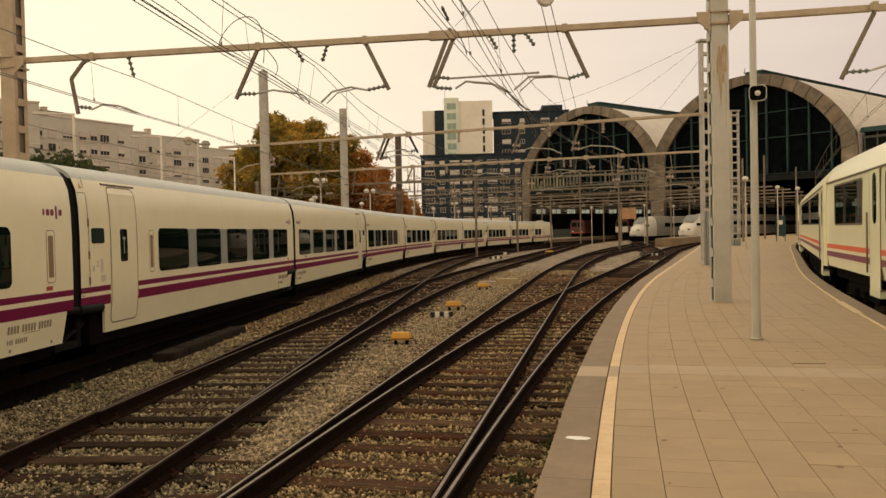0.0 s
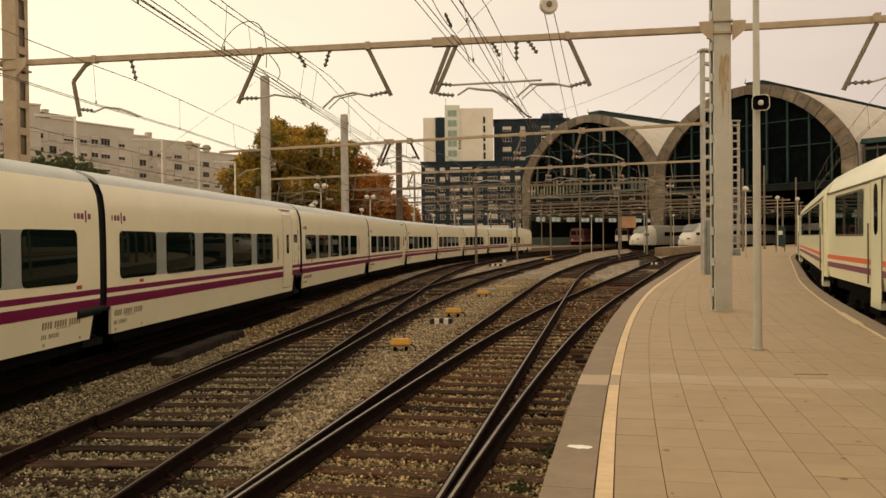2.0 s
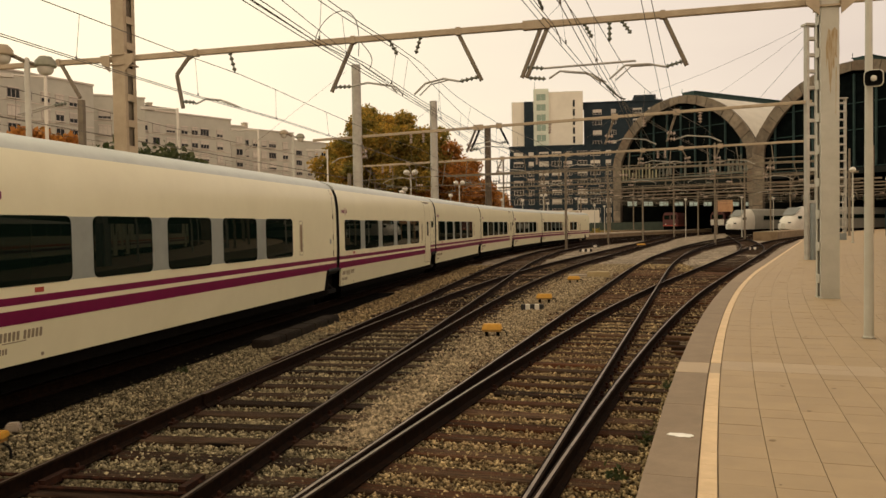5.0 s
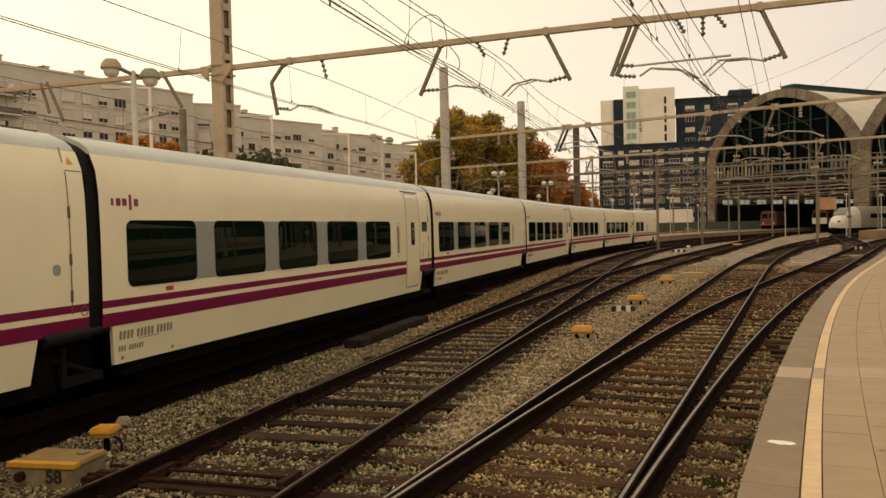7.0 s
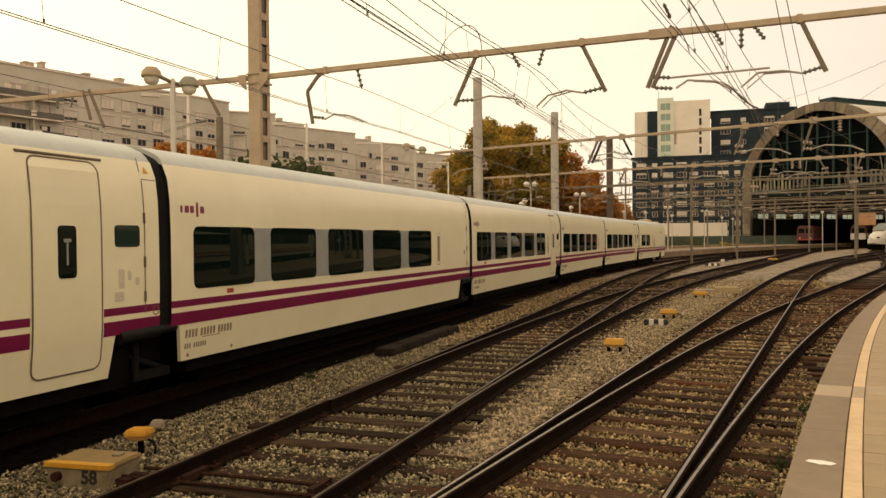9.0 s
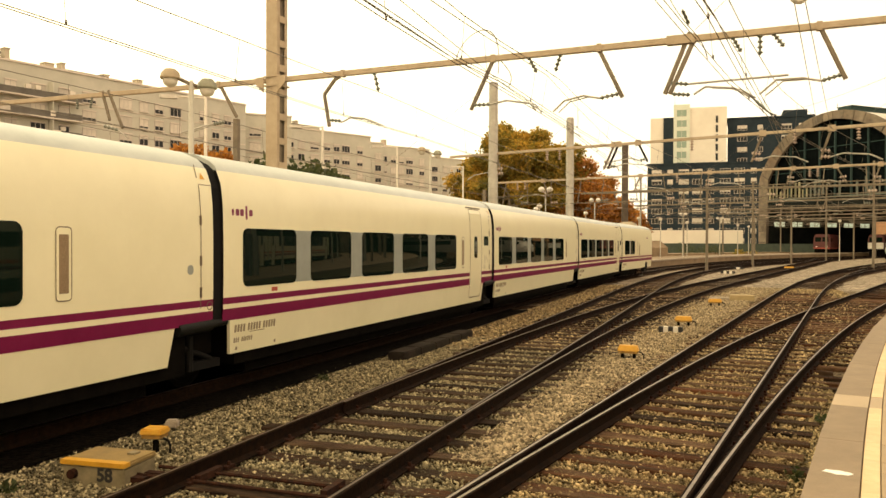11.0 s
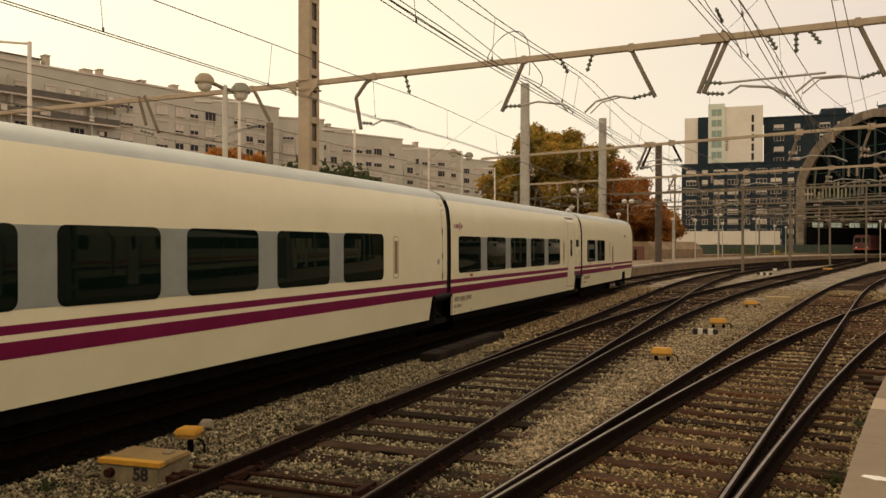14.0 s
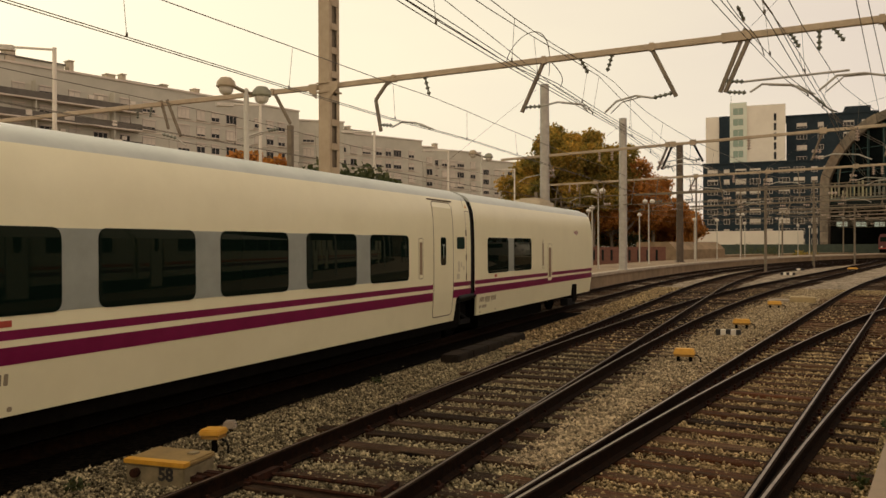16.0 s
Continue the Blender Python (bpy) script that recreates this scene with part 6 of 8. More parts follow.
for k, (a, b, r) in enumerate(PORTALS[2:6]):
    for f, sd in ((0.10, 1), (0.30, -1), (0.36, 1), (0.55, -1), (0.72, 1), (0.86, -1)):
        far_support(a, b, f, f + sd * 0.016, 1.2, k + 2)

# cross wires with hangers under the far portals
rw = random.Random(8)
for a, b, r in PORTALS[1:]:
    t = thing("cross_wire", "rusty cross wire with hangers under a far beam", "wire", "overhead cross wires")
    A, B = a + Vector((0, -0.4, -0.95)), b + Vector((0, -0.4, -0.85))
    bm = bmesh.new(); tube(bm, A, B, 0.028, seg=5); part("upper_cable", bm, M_STEELBR, t)
    A2, B2 = a + Vector((0, -0.4, -1.55)), b + Vector((0, -0.4, -1.5))
    bm = bmesh.new(); tube(bm, A2, B2, 0.022, seg=5); part("lower_cable", bm, M_STEELBR, t)
    f = 0.03
    while f < 0.98:
        p, q = a.lerp(b, f), A2.lerp(B2, f + rw.uniform(-0.01, 0.01))
        bm = bmesh.new(); tube(bm, p, q, 0.03, seg=4); part("hanger", bm, M_STEELBR, t)
        if rw.random() < 0.6:
            bm = bmesh.new(); insulator(bm, q + Vector((0, 0, 0.1)), q + Vector((rw.choice((-0.45, 0.45)), 0, 0.12)), 0.09, 3)
            part("insulator", bm, rw.choice((M_INSULPALE, M_INSULPALE, M_INSUL)), t)
        f += rw.uniform(0.05, 0.10)

# ---- platform furniture ----
M_GLOBE = surf("dusty_lamp_globe", (0.45, 0.42, 0.36), (0.55, 0.51, 0.44), 4, 0.4, bump=0)


def lamp_post():
    t = thing("platform_lamp", "slender tapered grey lamp post with a loudspeaker", "lamp post", m=pose(3.50, 10.90, 0))
    bm = bmesh.new()
    lathe(bm, [(0.07, 0.6), (0.07, 0.62), (0.060, 0.63), (0.058, 0.66), (0.050, 2.6), (0.040, 5.35), (0.030, 5.4)], None, 20)
    part("pole", bm, M_POSTGREY, t, smooth=True)
    bm = bmesh.new()
    plate(bm, rounded(0.15, 0.15, 0.02, 2), 0.005, pose(0, 0, 0.6))
    part("base_plate", bm, M_STEELBR, t)
    h = thing("loudspeaker", "small square horn loudspeaker clamped to the lamp post", "loudspeaker", m=pose(3.55, 10.85, 3.86, 0, 0, -22))
    bm = bmesh.new()
    rs = []
    for w, y in ((0.08, 0.10), (0.10, -0.02), (0.20, -0.12), (0.222, -0.12), (0.222, -0.14), (0.20, -0.145)):
        rs.append([bm.verts.new((u, y, v)) for u, v in rounded(w, w * 0.96, w * 0.26, 3)])
    for a, b in zip(rs[:-1], rs[1:]):
        for i in range(len(a)):
            j = (i + 1) % len(a)
            bm.faces.new((a[i], a[j], b[j], b[i]))
    bm.faces.new(rs[0][::-1])
    part("horn", bm, M_POSTGREY, h, "dirty pale horn rim", smooth=True)
    bm = bmesh.new()
    a, b = [[bm.verts.new((u, y, v)) for u, v in rounded(w, w * 0.96, w * 0.26, 3)] for w, y in ((0.20, -0.143), (0.07, -0.02))]
    for i in range(len(a)):
        j = (i + 1) % len(a)
        bm.faces.new((a[i], a[j], b[j], b[i]))
    bm.faces.new(b)
    part("horn_throat", bm, M_BLACK, h, "black horn throat")
    bm = bmesh.new()
    lathe(bm, [(0.015, -0.03), (0.036, 0.0), (0.036, 0.02), (0.01, 0.03)], pose(0, -0.125, 0, 90, 0, 0), 12)
    part("horn_centre", bm, M_GLOBE, h, "pale round centre")
    bm = bmesh.new()
    tube(bm, (-0.045, 0.07, -0.07), (-0.045, 0.07, 0.07), 0.058, seg=12)
    part("bracket", bm, M_STEEL, h)
    bm = bmesh.new()
    lathe(bm, [(0.05, 5.36), (0.17, 5.42), (0.20, 5.55), (0.14, 5.68), (0.05, 5.74)], pose(0.0, 0.0, 0), 18)
    part("lamp_head", bm, M_WINFRAME, t, "white bowl lamp head", smooth=True)


lamp_post()


def lattice_mast(x, y, z1, wide, turn, label, cab):
    t = thing("lattice_mast", label, "mast", "lattice masts", m=pose(x, y, 0, 0, 0, turn))
    for sx in (-1, 1):
        bm = bmesh.new()
        box(bm, sx * wide / 2 - 0.05, sx * wide / 2 + 0.05, -0.12, 0.12, 0.6, z1)
        part("leg", bm, M_STEEL, t)
    z = 0.9
    while z < z1 - 0.2:
        bm = bmesh.new()
        box(bm, -wide / 2 + 0.04, wide / 2 - 0.04, -0.11, 0.11, z, z + 0.12)
        part("rung", bm, M_STEEL, t)
        z += 0.62
    bm = bmesh.new()
    box(bm, -wide / 2 - 0.12, wide / 2 + 0.12, -0.2, 0.2, z1, z1 + 0.08)
    part("cap", bm, M_STEEL, t)
    bm = bmesh.new()
    box(bm, -wide * 0.36, wide * 0.36, -0.3, 0.3, 0.6, cab)
    part("base_cladding", bm, M_BLUEGREY, t, "blue-grey sheet cladding")
    return t


M_BLUEGREY = surf("blue_grey_sheet", (0.16, 0.18, 0.18), (0.22, 0.24, 0.235), 2, 0.6, bump=0.05, stain=0.3, stain_col=(0.14, 0.12, 0.1))
lattice_mast(8.62, 32.6, 9.5, 0.42, 15, "grey steel ladder mast with a clad foot", 2.75)
lattice_mast(19.2, 64.5, 11.2, 0.62, 15, "grey steel ladder mast with a low clad foot", 1.1)


def globe_post(x, y, z0, h, label, double=False):
    t = thing("platform_lamp", label, "lamp post", "slim lamp posts", m=pose(x, y, z0))
    bm = bmesh.new()
    lathe(bm, [(0.11, 0), (0.11, 0.05), (0.065, 0.06), (0.045, h)], None, 10)
    part("pole", bm, M_POSTGREY, t, smooth=True)
    for sx in ((-0.28, 0.28) if double else (0.0,)):
        bm = bmesh.new()
        lathe(bm, [(0.05, h - 0.02), (0.17, h + 0.02), (0.22, h + 0.14), (0.15, h + 0.27), (0.04, h + 0.32)], pose(sx, 0, 0), 14)
        part("lamp_head", bm, M_GLOBE, t, smooth=True)
        if double:
            bm = bmesh.new()
            tube(bm, (0, 0, h - 0.1), (sx, 0, h), 0.025, seg=6)
            part("bracket", bm, M_POSTGREY, t)
    return t


globe_post(27.0, 77.5, 0.6, 5.0, "slim grey platform lamp with a round head")
globe_post(28.6, 76.8, 0.6, 4.8, "slim grey platform lamp with a round head")
globe_post(10.4, 38.0, 0.6, 4.2, "slim grey platform lamp with a round head")
globe_post(17.2, 55.5, 0.6, 4.6, "slim grey platform lamp with a round head")
for y in (52, 66, 82, 99, 115):
    s = W_FAR.at_y(y)
    p = W_FAR.m(s, -2.4).translation
    globe_post(p.x, p.y, 0.6, 5.0, "slim grey platform lamp with two round heads", True)
for y, o in ((58, -4.6), (63, -6.5), (73, -5.2), (89, -4.5), (93, -3.2), (107, -4.2), (124, -2.6), (133, -4)):
    p = W_FAR.m(W_FAR.at_y(y), o).translation
    globe_post(p.x, p.y, 0.0, 4.8, "slim grey yard lamp with a round head")
for x, y in ((14.5, 118), (21, 112), (27, 121), (33, 110), (37, 119)):
    globe_post(x, y, 0.0, 5.2, "slim grey yard lamp with a round head")


def street_lamp(x, y, z, label):
    t = thing("street_lamp", label, "street lamp", "big yard lamps", m=pose(x, y, 0, 0, 0, math.degrees(math.atan2(-x, y))))
    bm = bmesh.new()
    lathe(bm, [(0.075, -0.3), (0.06, z - 0.05), (0.03, z)], None, 12)
    part("pole", bm, M_POSTGREY, t, smooth=True)
    for sx, dz, mat in ((-0.47, 0.06, M_SANDPAINT), (0.36, -0.12, M_HOODGREEN)):
        sg = 1 if sx > 0 else -1
        bm = bmesh.new()
        tube(bm, (0, 0, z - 0.10), (sx - sg * 0.16, 0, z + dz - 0.02), 0.045, seg=8)
        part("arm", bm, M_STEELBR, t, smooth=True)
        bm = bmesh.new()
        zz = z + dz
        lathe(bm, [(0.02, zz + 0.19), (0.13, zz + 0.17), (0.21, zz + 0.08), (0.235, zz - 0.03), (0.215, zz - 0.06)], pose(sx, 0, 0), 20)
        part("hood", bm, mat, t, smooth=True)
        bm = bmesh.new()
        lathe(bm, [(0.17, zz - 0.06), (0.165, zz - 0.14), (0.13, zz - 0.20), (0.06, zz - 0.235), (0.01, zz - 0.24)], pose(sx, 0, 0), 18)
        part("bowl", bm, M_GLOBE, t, "frosted bowl", smooth=True)
    return t


M_SANDPAINT = surf("faded_sand_paint", (0.26, 0.205, 0.13), (0.34, 0.275, 0.18), 5, 0.6, bump=0.03, stain=0.3, stain_col=(0.28, 0.21, 0.13))
M_HOODGREEN = surf("faded_olive_paint", (0.16, 0.16, 0.11), (0.24, 0.235, 0.17), 5, 0.6, bump=0.03, stain=0.3, stain_col=(0.12, 0.10, 0.07))
street_lamp(-12.0, 15.75, 5.93, "yard lamp post with two hooded bowl lamps")
street_lamp(-14.75, 39.5, 6.95, "yard lamp post with two hooded bowl lamps")


def white_post(x, y, z, label):
    t = thing("street_lamp", label, "street lamp", "thin white lamp posts", m=pose(x, y, 0, 0, 0, 40))
    bm = bmesh.new()
    lathe(bm, [(0.075, -0.3), (0.05, z)], None, 8)
    part("pole", bm, M_WINFRAME, t)
    bm = bmesh.new()
    tube(bm, (0, 0, z - 0.05), (-1.0, 0, z - 0.05), 0.03, seg=6)
    part("arm", bm, M_WINFRAME, t)
    bm = bmesh.new()
    plate(bm, rounded(0.6, 0.22, 0.08), 0.12, pose(-1.2, 0, z - 0.14))
    part("lamp_head", bm, M_GLOBE, t)


for x, y, z in ((-17, 14.6, 7.15), (-17, 23.2, 7.13), (-17, 31.7, 7.3), (-17, 40.3, 7.4), (-17, 52, 7.4)):
    white_post(x, y, z, "thin white lamp post with a short arm")

for x, y, z in ((-14.6, 20.3, 4.6), (-16.87, 24.86, 6.6), (-14.0, 47, 5.4)):
    bm = bmesh.new()
    box(bm, -0.09, 0.09, -0.09, 0.09, 0, z)
    solid("catenary_mast", bm, M_STEELBR, "short brown steel mast beyond the train", "mast", "overhead line masts", m=pose(x, y, 0))
drop_arm({"struts": [[(7.42, 15.95, 6.1), (6.85, 16.1, 4.95)]], "insulators": [((6.9, 16.1, 5.08), (7.35, 16.0, 5.08))], "arms": [[(7.35, 16.0, 5.08), (7.8, 15.9, 5.2), (8.4, 15.8, 5.15), (8.7, 15.75, 5.3)]]}, "slanting brown strut with an insulator under the beam")

# round pulley above the beam
pt = thing("wire_pulley", "pale round pulley on the overhead wires", "pulley", m=pose(0.98, 13.9, 6.13, 90, 0, 10))
bm = bmesh.new(); lathe(bm, [(0.13, -0.05), (0.16, -0.02), (0.16, 0.02), (0.13, 0.05)], None, 18); part("wheel", bm, M_GLOBE, pt, smooth=True)
bm = bmesh.new(); lathe(bm, [(0.05, -0.08), (0.05, 0.08)], None, 10); part("hub", bm, M_STEELBR, pt)
for a, b in (((0.90, 13.9, 6.05), (3.3, 34.0, 6.6)), ((1.06, 13.9, 6.05), (3.75, 34.0, 6.6)), ((0.98, 13.9, 6.28), (1.0, 6, 7.4))):
    wire("pulley_rope", [Vector(a), Vector(a).lerp(Vector(b), 0.5), Vector(b)], 0.008, "thin rope running to a pulley")

# ---- parked train on the other side of the platform ----
M_RED = surf("orange_red_stripe", (0.62, 0.10, 0.035), (0.70, 0.13, 0.05), 3, 0.45, bump=0)
M_PURPLE = surf("dusty_purple_stripe", (0.15, 0.025, 0.06), (0.19, 0.04, 0.085), 3, 0.45, bump=0)
C_SIDE = [(1.40, 1.02), (1.45, 1.35), (1.45, 2.6), (1.43, 3.22)]
C_ROOF = [(1.43, 3.22), (1.34, 3.48), (1.10, 3.76), (0.70, 3.95), (0.0, 4.03)]


def coach(s0, s1, label, near):
    """A coach along the curved track, its side towards the platform at x = -1.45. Local y runs along the car."""
    a, b = W_RT.at(s0), W_RT.at(s1)
    L = math.hypot(b[0] - a[0], b[1] - a[1])
    h = math.degrees(math.atan2(b[0] - a[0], b[1] - a[1]))
    t = thing("parked_coach", label, "train car", "parked coaches", m=pose(a[0], a[1], 0, 0, 0, -h))
    bm = bmesh.new()
    loft(bm, 0.12, L - 0.12, mirror_profile(C_SIDE))
    part("body", bm, M_CREAM, t, smooth=True)
    bm = bmesh.new()
    prof = mirror_profile(C_ROOF)
    rings = []
    for y, q in ((0.12, 0.90), (0.7, 0.97), (1.8, 1.0), (L - 1.8, 1.0), (L - 0.7, 0.97), (L - 0.12, 0.90)):
        rings.append([bm.verts.new((x, y, 3.22 + (z - 3.22) * q)) for x, z in prof])
    for r0, r1 in zip(rings[:-1], rings[1:]):
        for i in range(len(prof) - 1):
            bm.faces.new((r0[i], r0[i + 1], r1[i + 1], r1[i]))
    bm.faces.new(rings[0]); bm.faces.new(rings[-1][::-1])
    part("roof", bm, M_CREAM, t, smooth=True)
    bm = bmesh.new()
    box(bm, -1.46, -1.425, 0.15, L - 0.15, 3.20, 3.235)
    part("gutter", bm, M_SEAM, t)
    def plate_at(name, y, z, w, hh, mat, r, proud, parent=None, label=""):
        bm = bmesh.new()
        x = -1.45
        plate(bm, rounded(w, hh, r), proud, Matrix(((0, 0, -1, x), (1, 0, 0, y), (0, 1, 0, z), (0, 0, 0, 1))))
        o = part(name, bm, mat, t, label)
        if parent:
            o.parent = parent
        return o
    for z0, z1, mat in ((1.50, 1.61, M_RED), (1.29, 1.42, M_PURPLE)):
        bm = bmesh.new()
        box(bm, -1.456, -1.40, 0.14, L - 0.14, z0, z1)
        part("stripe", bm, mat, t)
    ds = [6.1, L - 6.1] if near else [1.55, L - 1.55]
    for y in ds:
        d = plate_at("door", y, 1.98, 0.92, 2.42, M_CREAM, 0.05, 0.014, None, "cream door with a tall oval pane")
        o = plate_at("door_pane", y, 2.62, 0.34, 1.02, M_GLASS, 0.165, 0.020)
        o.parent = d
        for sg in (-1, 1):
            o = plate_at("door_seal", y + sg * 0.475, 1.98, 0.03, 2.4, M_SEAM, 0.01, 0.012)
            o.parent = d
        bm = bmesh.new()
        tube(bm, (-1.50, y + 0.54, 1.12), (-1.50, y + 0.54, 2.35), 0.018, seg=6)
        part("handrail", bm, M_STEELBR, t)
        bm = bmesh.new()
        box(bm, -1.47, -1.30, y - 0.46, y + 0.46, 0.66, 0.80)
        part("step", bm, M_CREAM, t)
    if near:
        wl = [(1.4, 4.85)] + [(7.0 + 2.6 * k, 9.15 + 2.6 * k) for k in range(4)] + [(L - 4.85, L - 1.4)]
        for a0, a1 in wl:
            w = plate_at("window", L - (a0 + a1) / 2, 2.60, a1 - a0, 1.02, M_SEAM, 0.1, 0.006)
            o = plate_at("pane", L - (a0 + a1) / 2, 2.60, a1 - a0 - 0.09, 0.93, M_GLASS, 0.08, 0.010)
            o.parent = w
    else:
        plate_at("window_band", L / 2, 2.62, L - 7.0, 1.0, M_PILLAR, 0.1, 0.006)
        for y in np.arange(3.6, L - 5.0, 1.95):
            plate_at("window", y + 0.85, 2.62, 1.85, 0.98, M_GLASS, 0.08, 0.010)
    bm = bmesh.new()
    for q in (0.13, L - 0.13):
        tube(bm, (-1.46, q, 1.0), (-1.46, q, 3.3), 0.045, seg=8)
    part("corner_pipe", bm, M_CREAM, t)
    bm = bmesh.new()
    box(bm, -1.25, 1.25, 0.4, L - 0.4, 0.75, 1.1)
    part("underframe", bm, M_UNDER, t)
    for yb in (3.6, L - 3.6):
        bm = bmesh.new()
        box(bm, -1.22, -1.08, yb - 1.7, yb + 1.7, 0.42, 0.72)
        box(bm, 1.08, 1.22, yb - 1.7, yb + 1.7, 0.42, 0.72)
        for sy in (-0.5, 0.5):
            tube(bm, (-1.2, yb + sy, 0.30), (-1.2, yb + sy, 0.62), 0.11, seg=10)
        part("bogie_frame", bm, M_UNDER, t)
        for sy in (-1.25, 1.25):
            bm = bmesh.new()
            lathe(bm, [(0.46, -0.95), (0.46, -0.83), (0.40, -0.80), (0.10, -0.80), (0.10, 0.80), (0.40, 0.80), (0.46, 0.83), (0.46, 0.95)], pose(0, yb + sy, 0.46, 0, 90, 0), 22)
            part("wheelset", bm, M_UNDER, t)
    bm = bmesh.new()
    for y in np.arange(7.5, L - 8, 2.2):
        box(bm, -1.2, 1.2, y, y + 1.6, 0.35, 0.8)
    part("equipment_boxes", bm, M_UNDER, t)
    bm = bmesh.new()
    box(bm, -0.9, 0.9, L - 0.13, L + 0.13, 1.1, 3.6)
    part("gangway_bellows", bm, M_BLACK, t)
    return t


S_J = 53.0
coach(S_J - 26.4, S_J, "cream parked coach with red and purple stripes", True)
coach(S_J, S_J + 26.4, "cream parked coach with a ribbon of dark windows", False)
coach(S_J + 26.4, S_J + 52.8, "cream parked coach with a ribbon of dark windows", False)
coach(S_J - 52.8, S_J - 26.4, "cream parked coach with red and purple stripes", True)

# unseen plain wall beyond the parked train, added to darken the train windows' reflections
bm = bmesh.new()
box(bm, 17.0, 17.4, -60, 14, -0.3, 6.2)
solid("wall_east", bm, surf("soot_brown_wall", (0.05, 0.042, 0.034), (0.09, 0.075, 0.06), 0.8, 0.9), "unseen dark wall added beyond the parked train", "wall", kind="structure")

# ---- trackside gear ----
M_BEIGEBOX = surf("dirty_beige_cabinet", (0.135, 0.112, 0.058), (0.245, 0.20, 0.115), 6, 0.8, bump=0.1, stain=0.5, stain_col=(0.14, 0.10, 0.06))
M_DARKTXT = surf("black_stencil_paint", (0.012, 0.011, 0.01), (0.02, 0.018, 0.016), 9, 0.7, bump=0)
GZ = -0.20


M_LIDTAN = surf("worn_tan_lid_paint", (0.19, 0.13, 0.045), (0.28, 0.19, 0.07), 6, 0.75, bump=0.1, stain=0.6, stain_col=(0.17, 0.125, 0.06))


def point_machine():
    t = thing("point_machine", "low beige point machine box with a yellow lid edge and number", "point machine", m=pose(-6.18, 6.03, GZ, 0, 0, 5))
    bm = bmesh.new()
    box(bm, 0, 0.68, 0, 0.50, -0.05, 0.155)
    bmesh.ops.bevel(bm, geom=bm.edges[:], offset=0.012, segments=2, affect="EDGES")
    part("housing", bm, M_BEIGEBOX, t)
    bm = bmesh.new()
    box(bm, -0.015, 0.695, -0.015, 0.515, 0.155, 0.205)
    bmesh.ops.bevel(bm, geom=bm.edges[:], offset=0.015, segments=2, affect="EDGES")
    part("lid", bm, M_LIDTAN, t, "tan lid with worn yellow paint")
    bm = bmesh.new()
    box(bm, -0.017, 0.697, -0.019, 0.075, 0.165, 0.208)
    part("lid_edge", bm, M_SIGYEL, t, "yellow painted lid edge")
    bm = bmesh.new()
    box(bm, 0.50, 0.58, 0.30, 0.40, 0.203, 0.225)
    part("lid_lug", bm, M_BEIGEBOX, t)
    bm = bmesh.new()
    tube(bm, (0.13, 0.0, 0.08), (0.13, -0.06, 0.08), 0.045, seg=10)
    part("lock", bm, M_IRON, t, "dark rusty lock")
    me = text_mesh("58", 0.175, M_DARKTXT)
    o = new("number", me)
    o.parent = t
    o.matrix_basis = pose(0.47, -0.004, 0.075, 90, 0, 0)
    bm = bmesh.new()
    box(bm, 0.66, 0.82, 0.10, 0.22, -0.03, 0.05); box(bm, 0.66, 0.86, 0.32, 0.40, -0.03, 0.04)
    part("drive_bar", bm, M_IRON, t)


point_machine()


M_TRAY = surf("rusty_yellow_tray", (0.22, 0.12, 0.025), (0.36, 0.20, 0.04), 12, 0.7, bump=0.1, stain=0.5, stain_col=(0.12, 0.07, 0.03))


def low_marker(x, y, w, label, legs=True, turn=0, h=0.28):
    t = thing("track_signal_box", label, "track box", "yellow track boxes", m=pose(x, y, GZ, 0, 0, turn))
    bm = bmesh.new()
    e = 0.115 if legs else 0.065
    box(bm, -w / 2, w / 2, -0.12, 0.12, h - e, h)
    for v in bm.verts:
        if v.co.z > h - 0.01:
            v.co.x *= 0.84 if legs else 0.94; v.co.y *= 0.75 if legs else 0.9
    bmesh.ops.bevel(bm, geom=bm.edges[:], offset=0.012, segments=2, affect="EDGES")
    part("cover", bm, M_SIGYEL, t, "yellow lid with sloping sides")
    bm = bmesh.new()
    box(bm, -w / 2 + 0.02, w / 2 - 0.02, -0.10, 0.10, h - e - 0.04, h - e)
    part("tray", bm, M_TRAY, t, "brown rusty tray")
    for sx in (-0.28, 0.28) if legs else (0.05,):
        bm = bmesh.new()
        tube(bm, (sx * w, 0, -0.08), (sx * w, 0, h - 0.14), 0.035, seg=8)
        part("leg", bm, M_UNDER, t)
    bm = bmesh.new()
    polytube(bm, [Vector((w * 0.42, 0, h - 0.12)), Vector((w * 0.62, 0, h - 0.14)), Vector((w * 0.72, 0, h * 0.3)), Vector((w * 0.7, 0, -0.05))], 0.014)
    part("cable", bm, M_BLACK, t)
    return t


low_marker(-1.93, 16.35, 0.42, "yellow track box on two short dark legs")
low_marker(-1.19, 23.5, 0.48, "yellow track box on two short dark legs")
low_marker(-0.42, 31.5, 0.50, "yellow track box on two short dark legs")
low_marker(5.3, 76.0, 0.8, "yellow track box among the far rails", h=0.4)
low_marker(-6.05, 7.2, 0.25, "small yellow-topped box on a post by the rail", legs=False, turn=12, h=0.27)
bm = bmesh.new()
box(bm, -0.075, 0.075, -0.06, 0.06, -0.05, 0.05)
bmesh.ops.bevel(bm, geom=bm.edges[:], offset=0.02, segments=2, affect="EDGES")
solid("pale_block", bm, M_CONCRETE, "pale loose concrete block on the ballast", "block", m=pose(-6.60, 8.2, GZ + 0.06, 0, 0, 20))
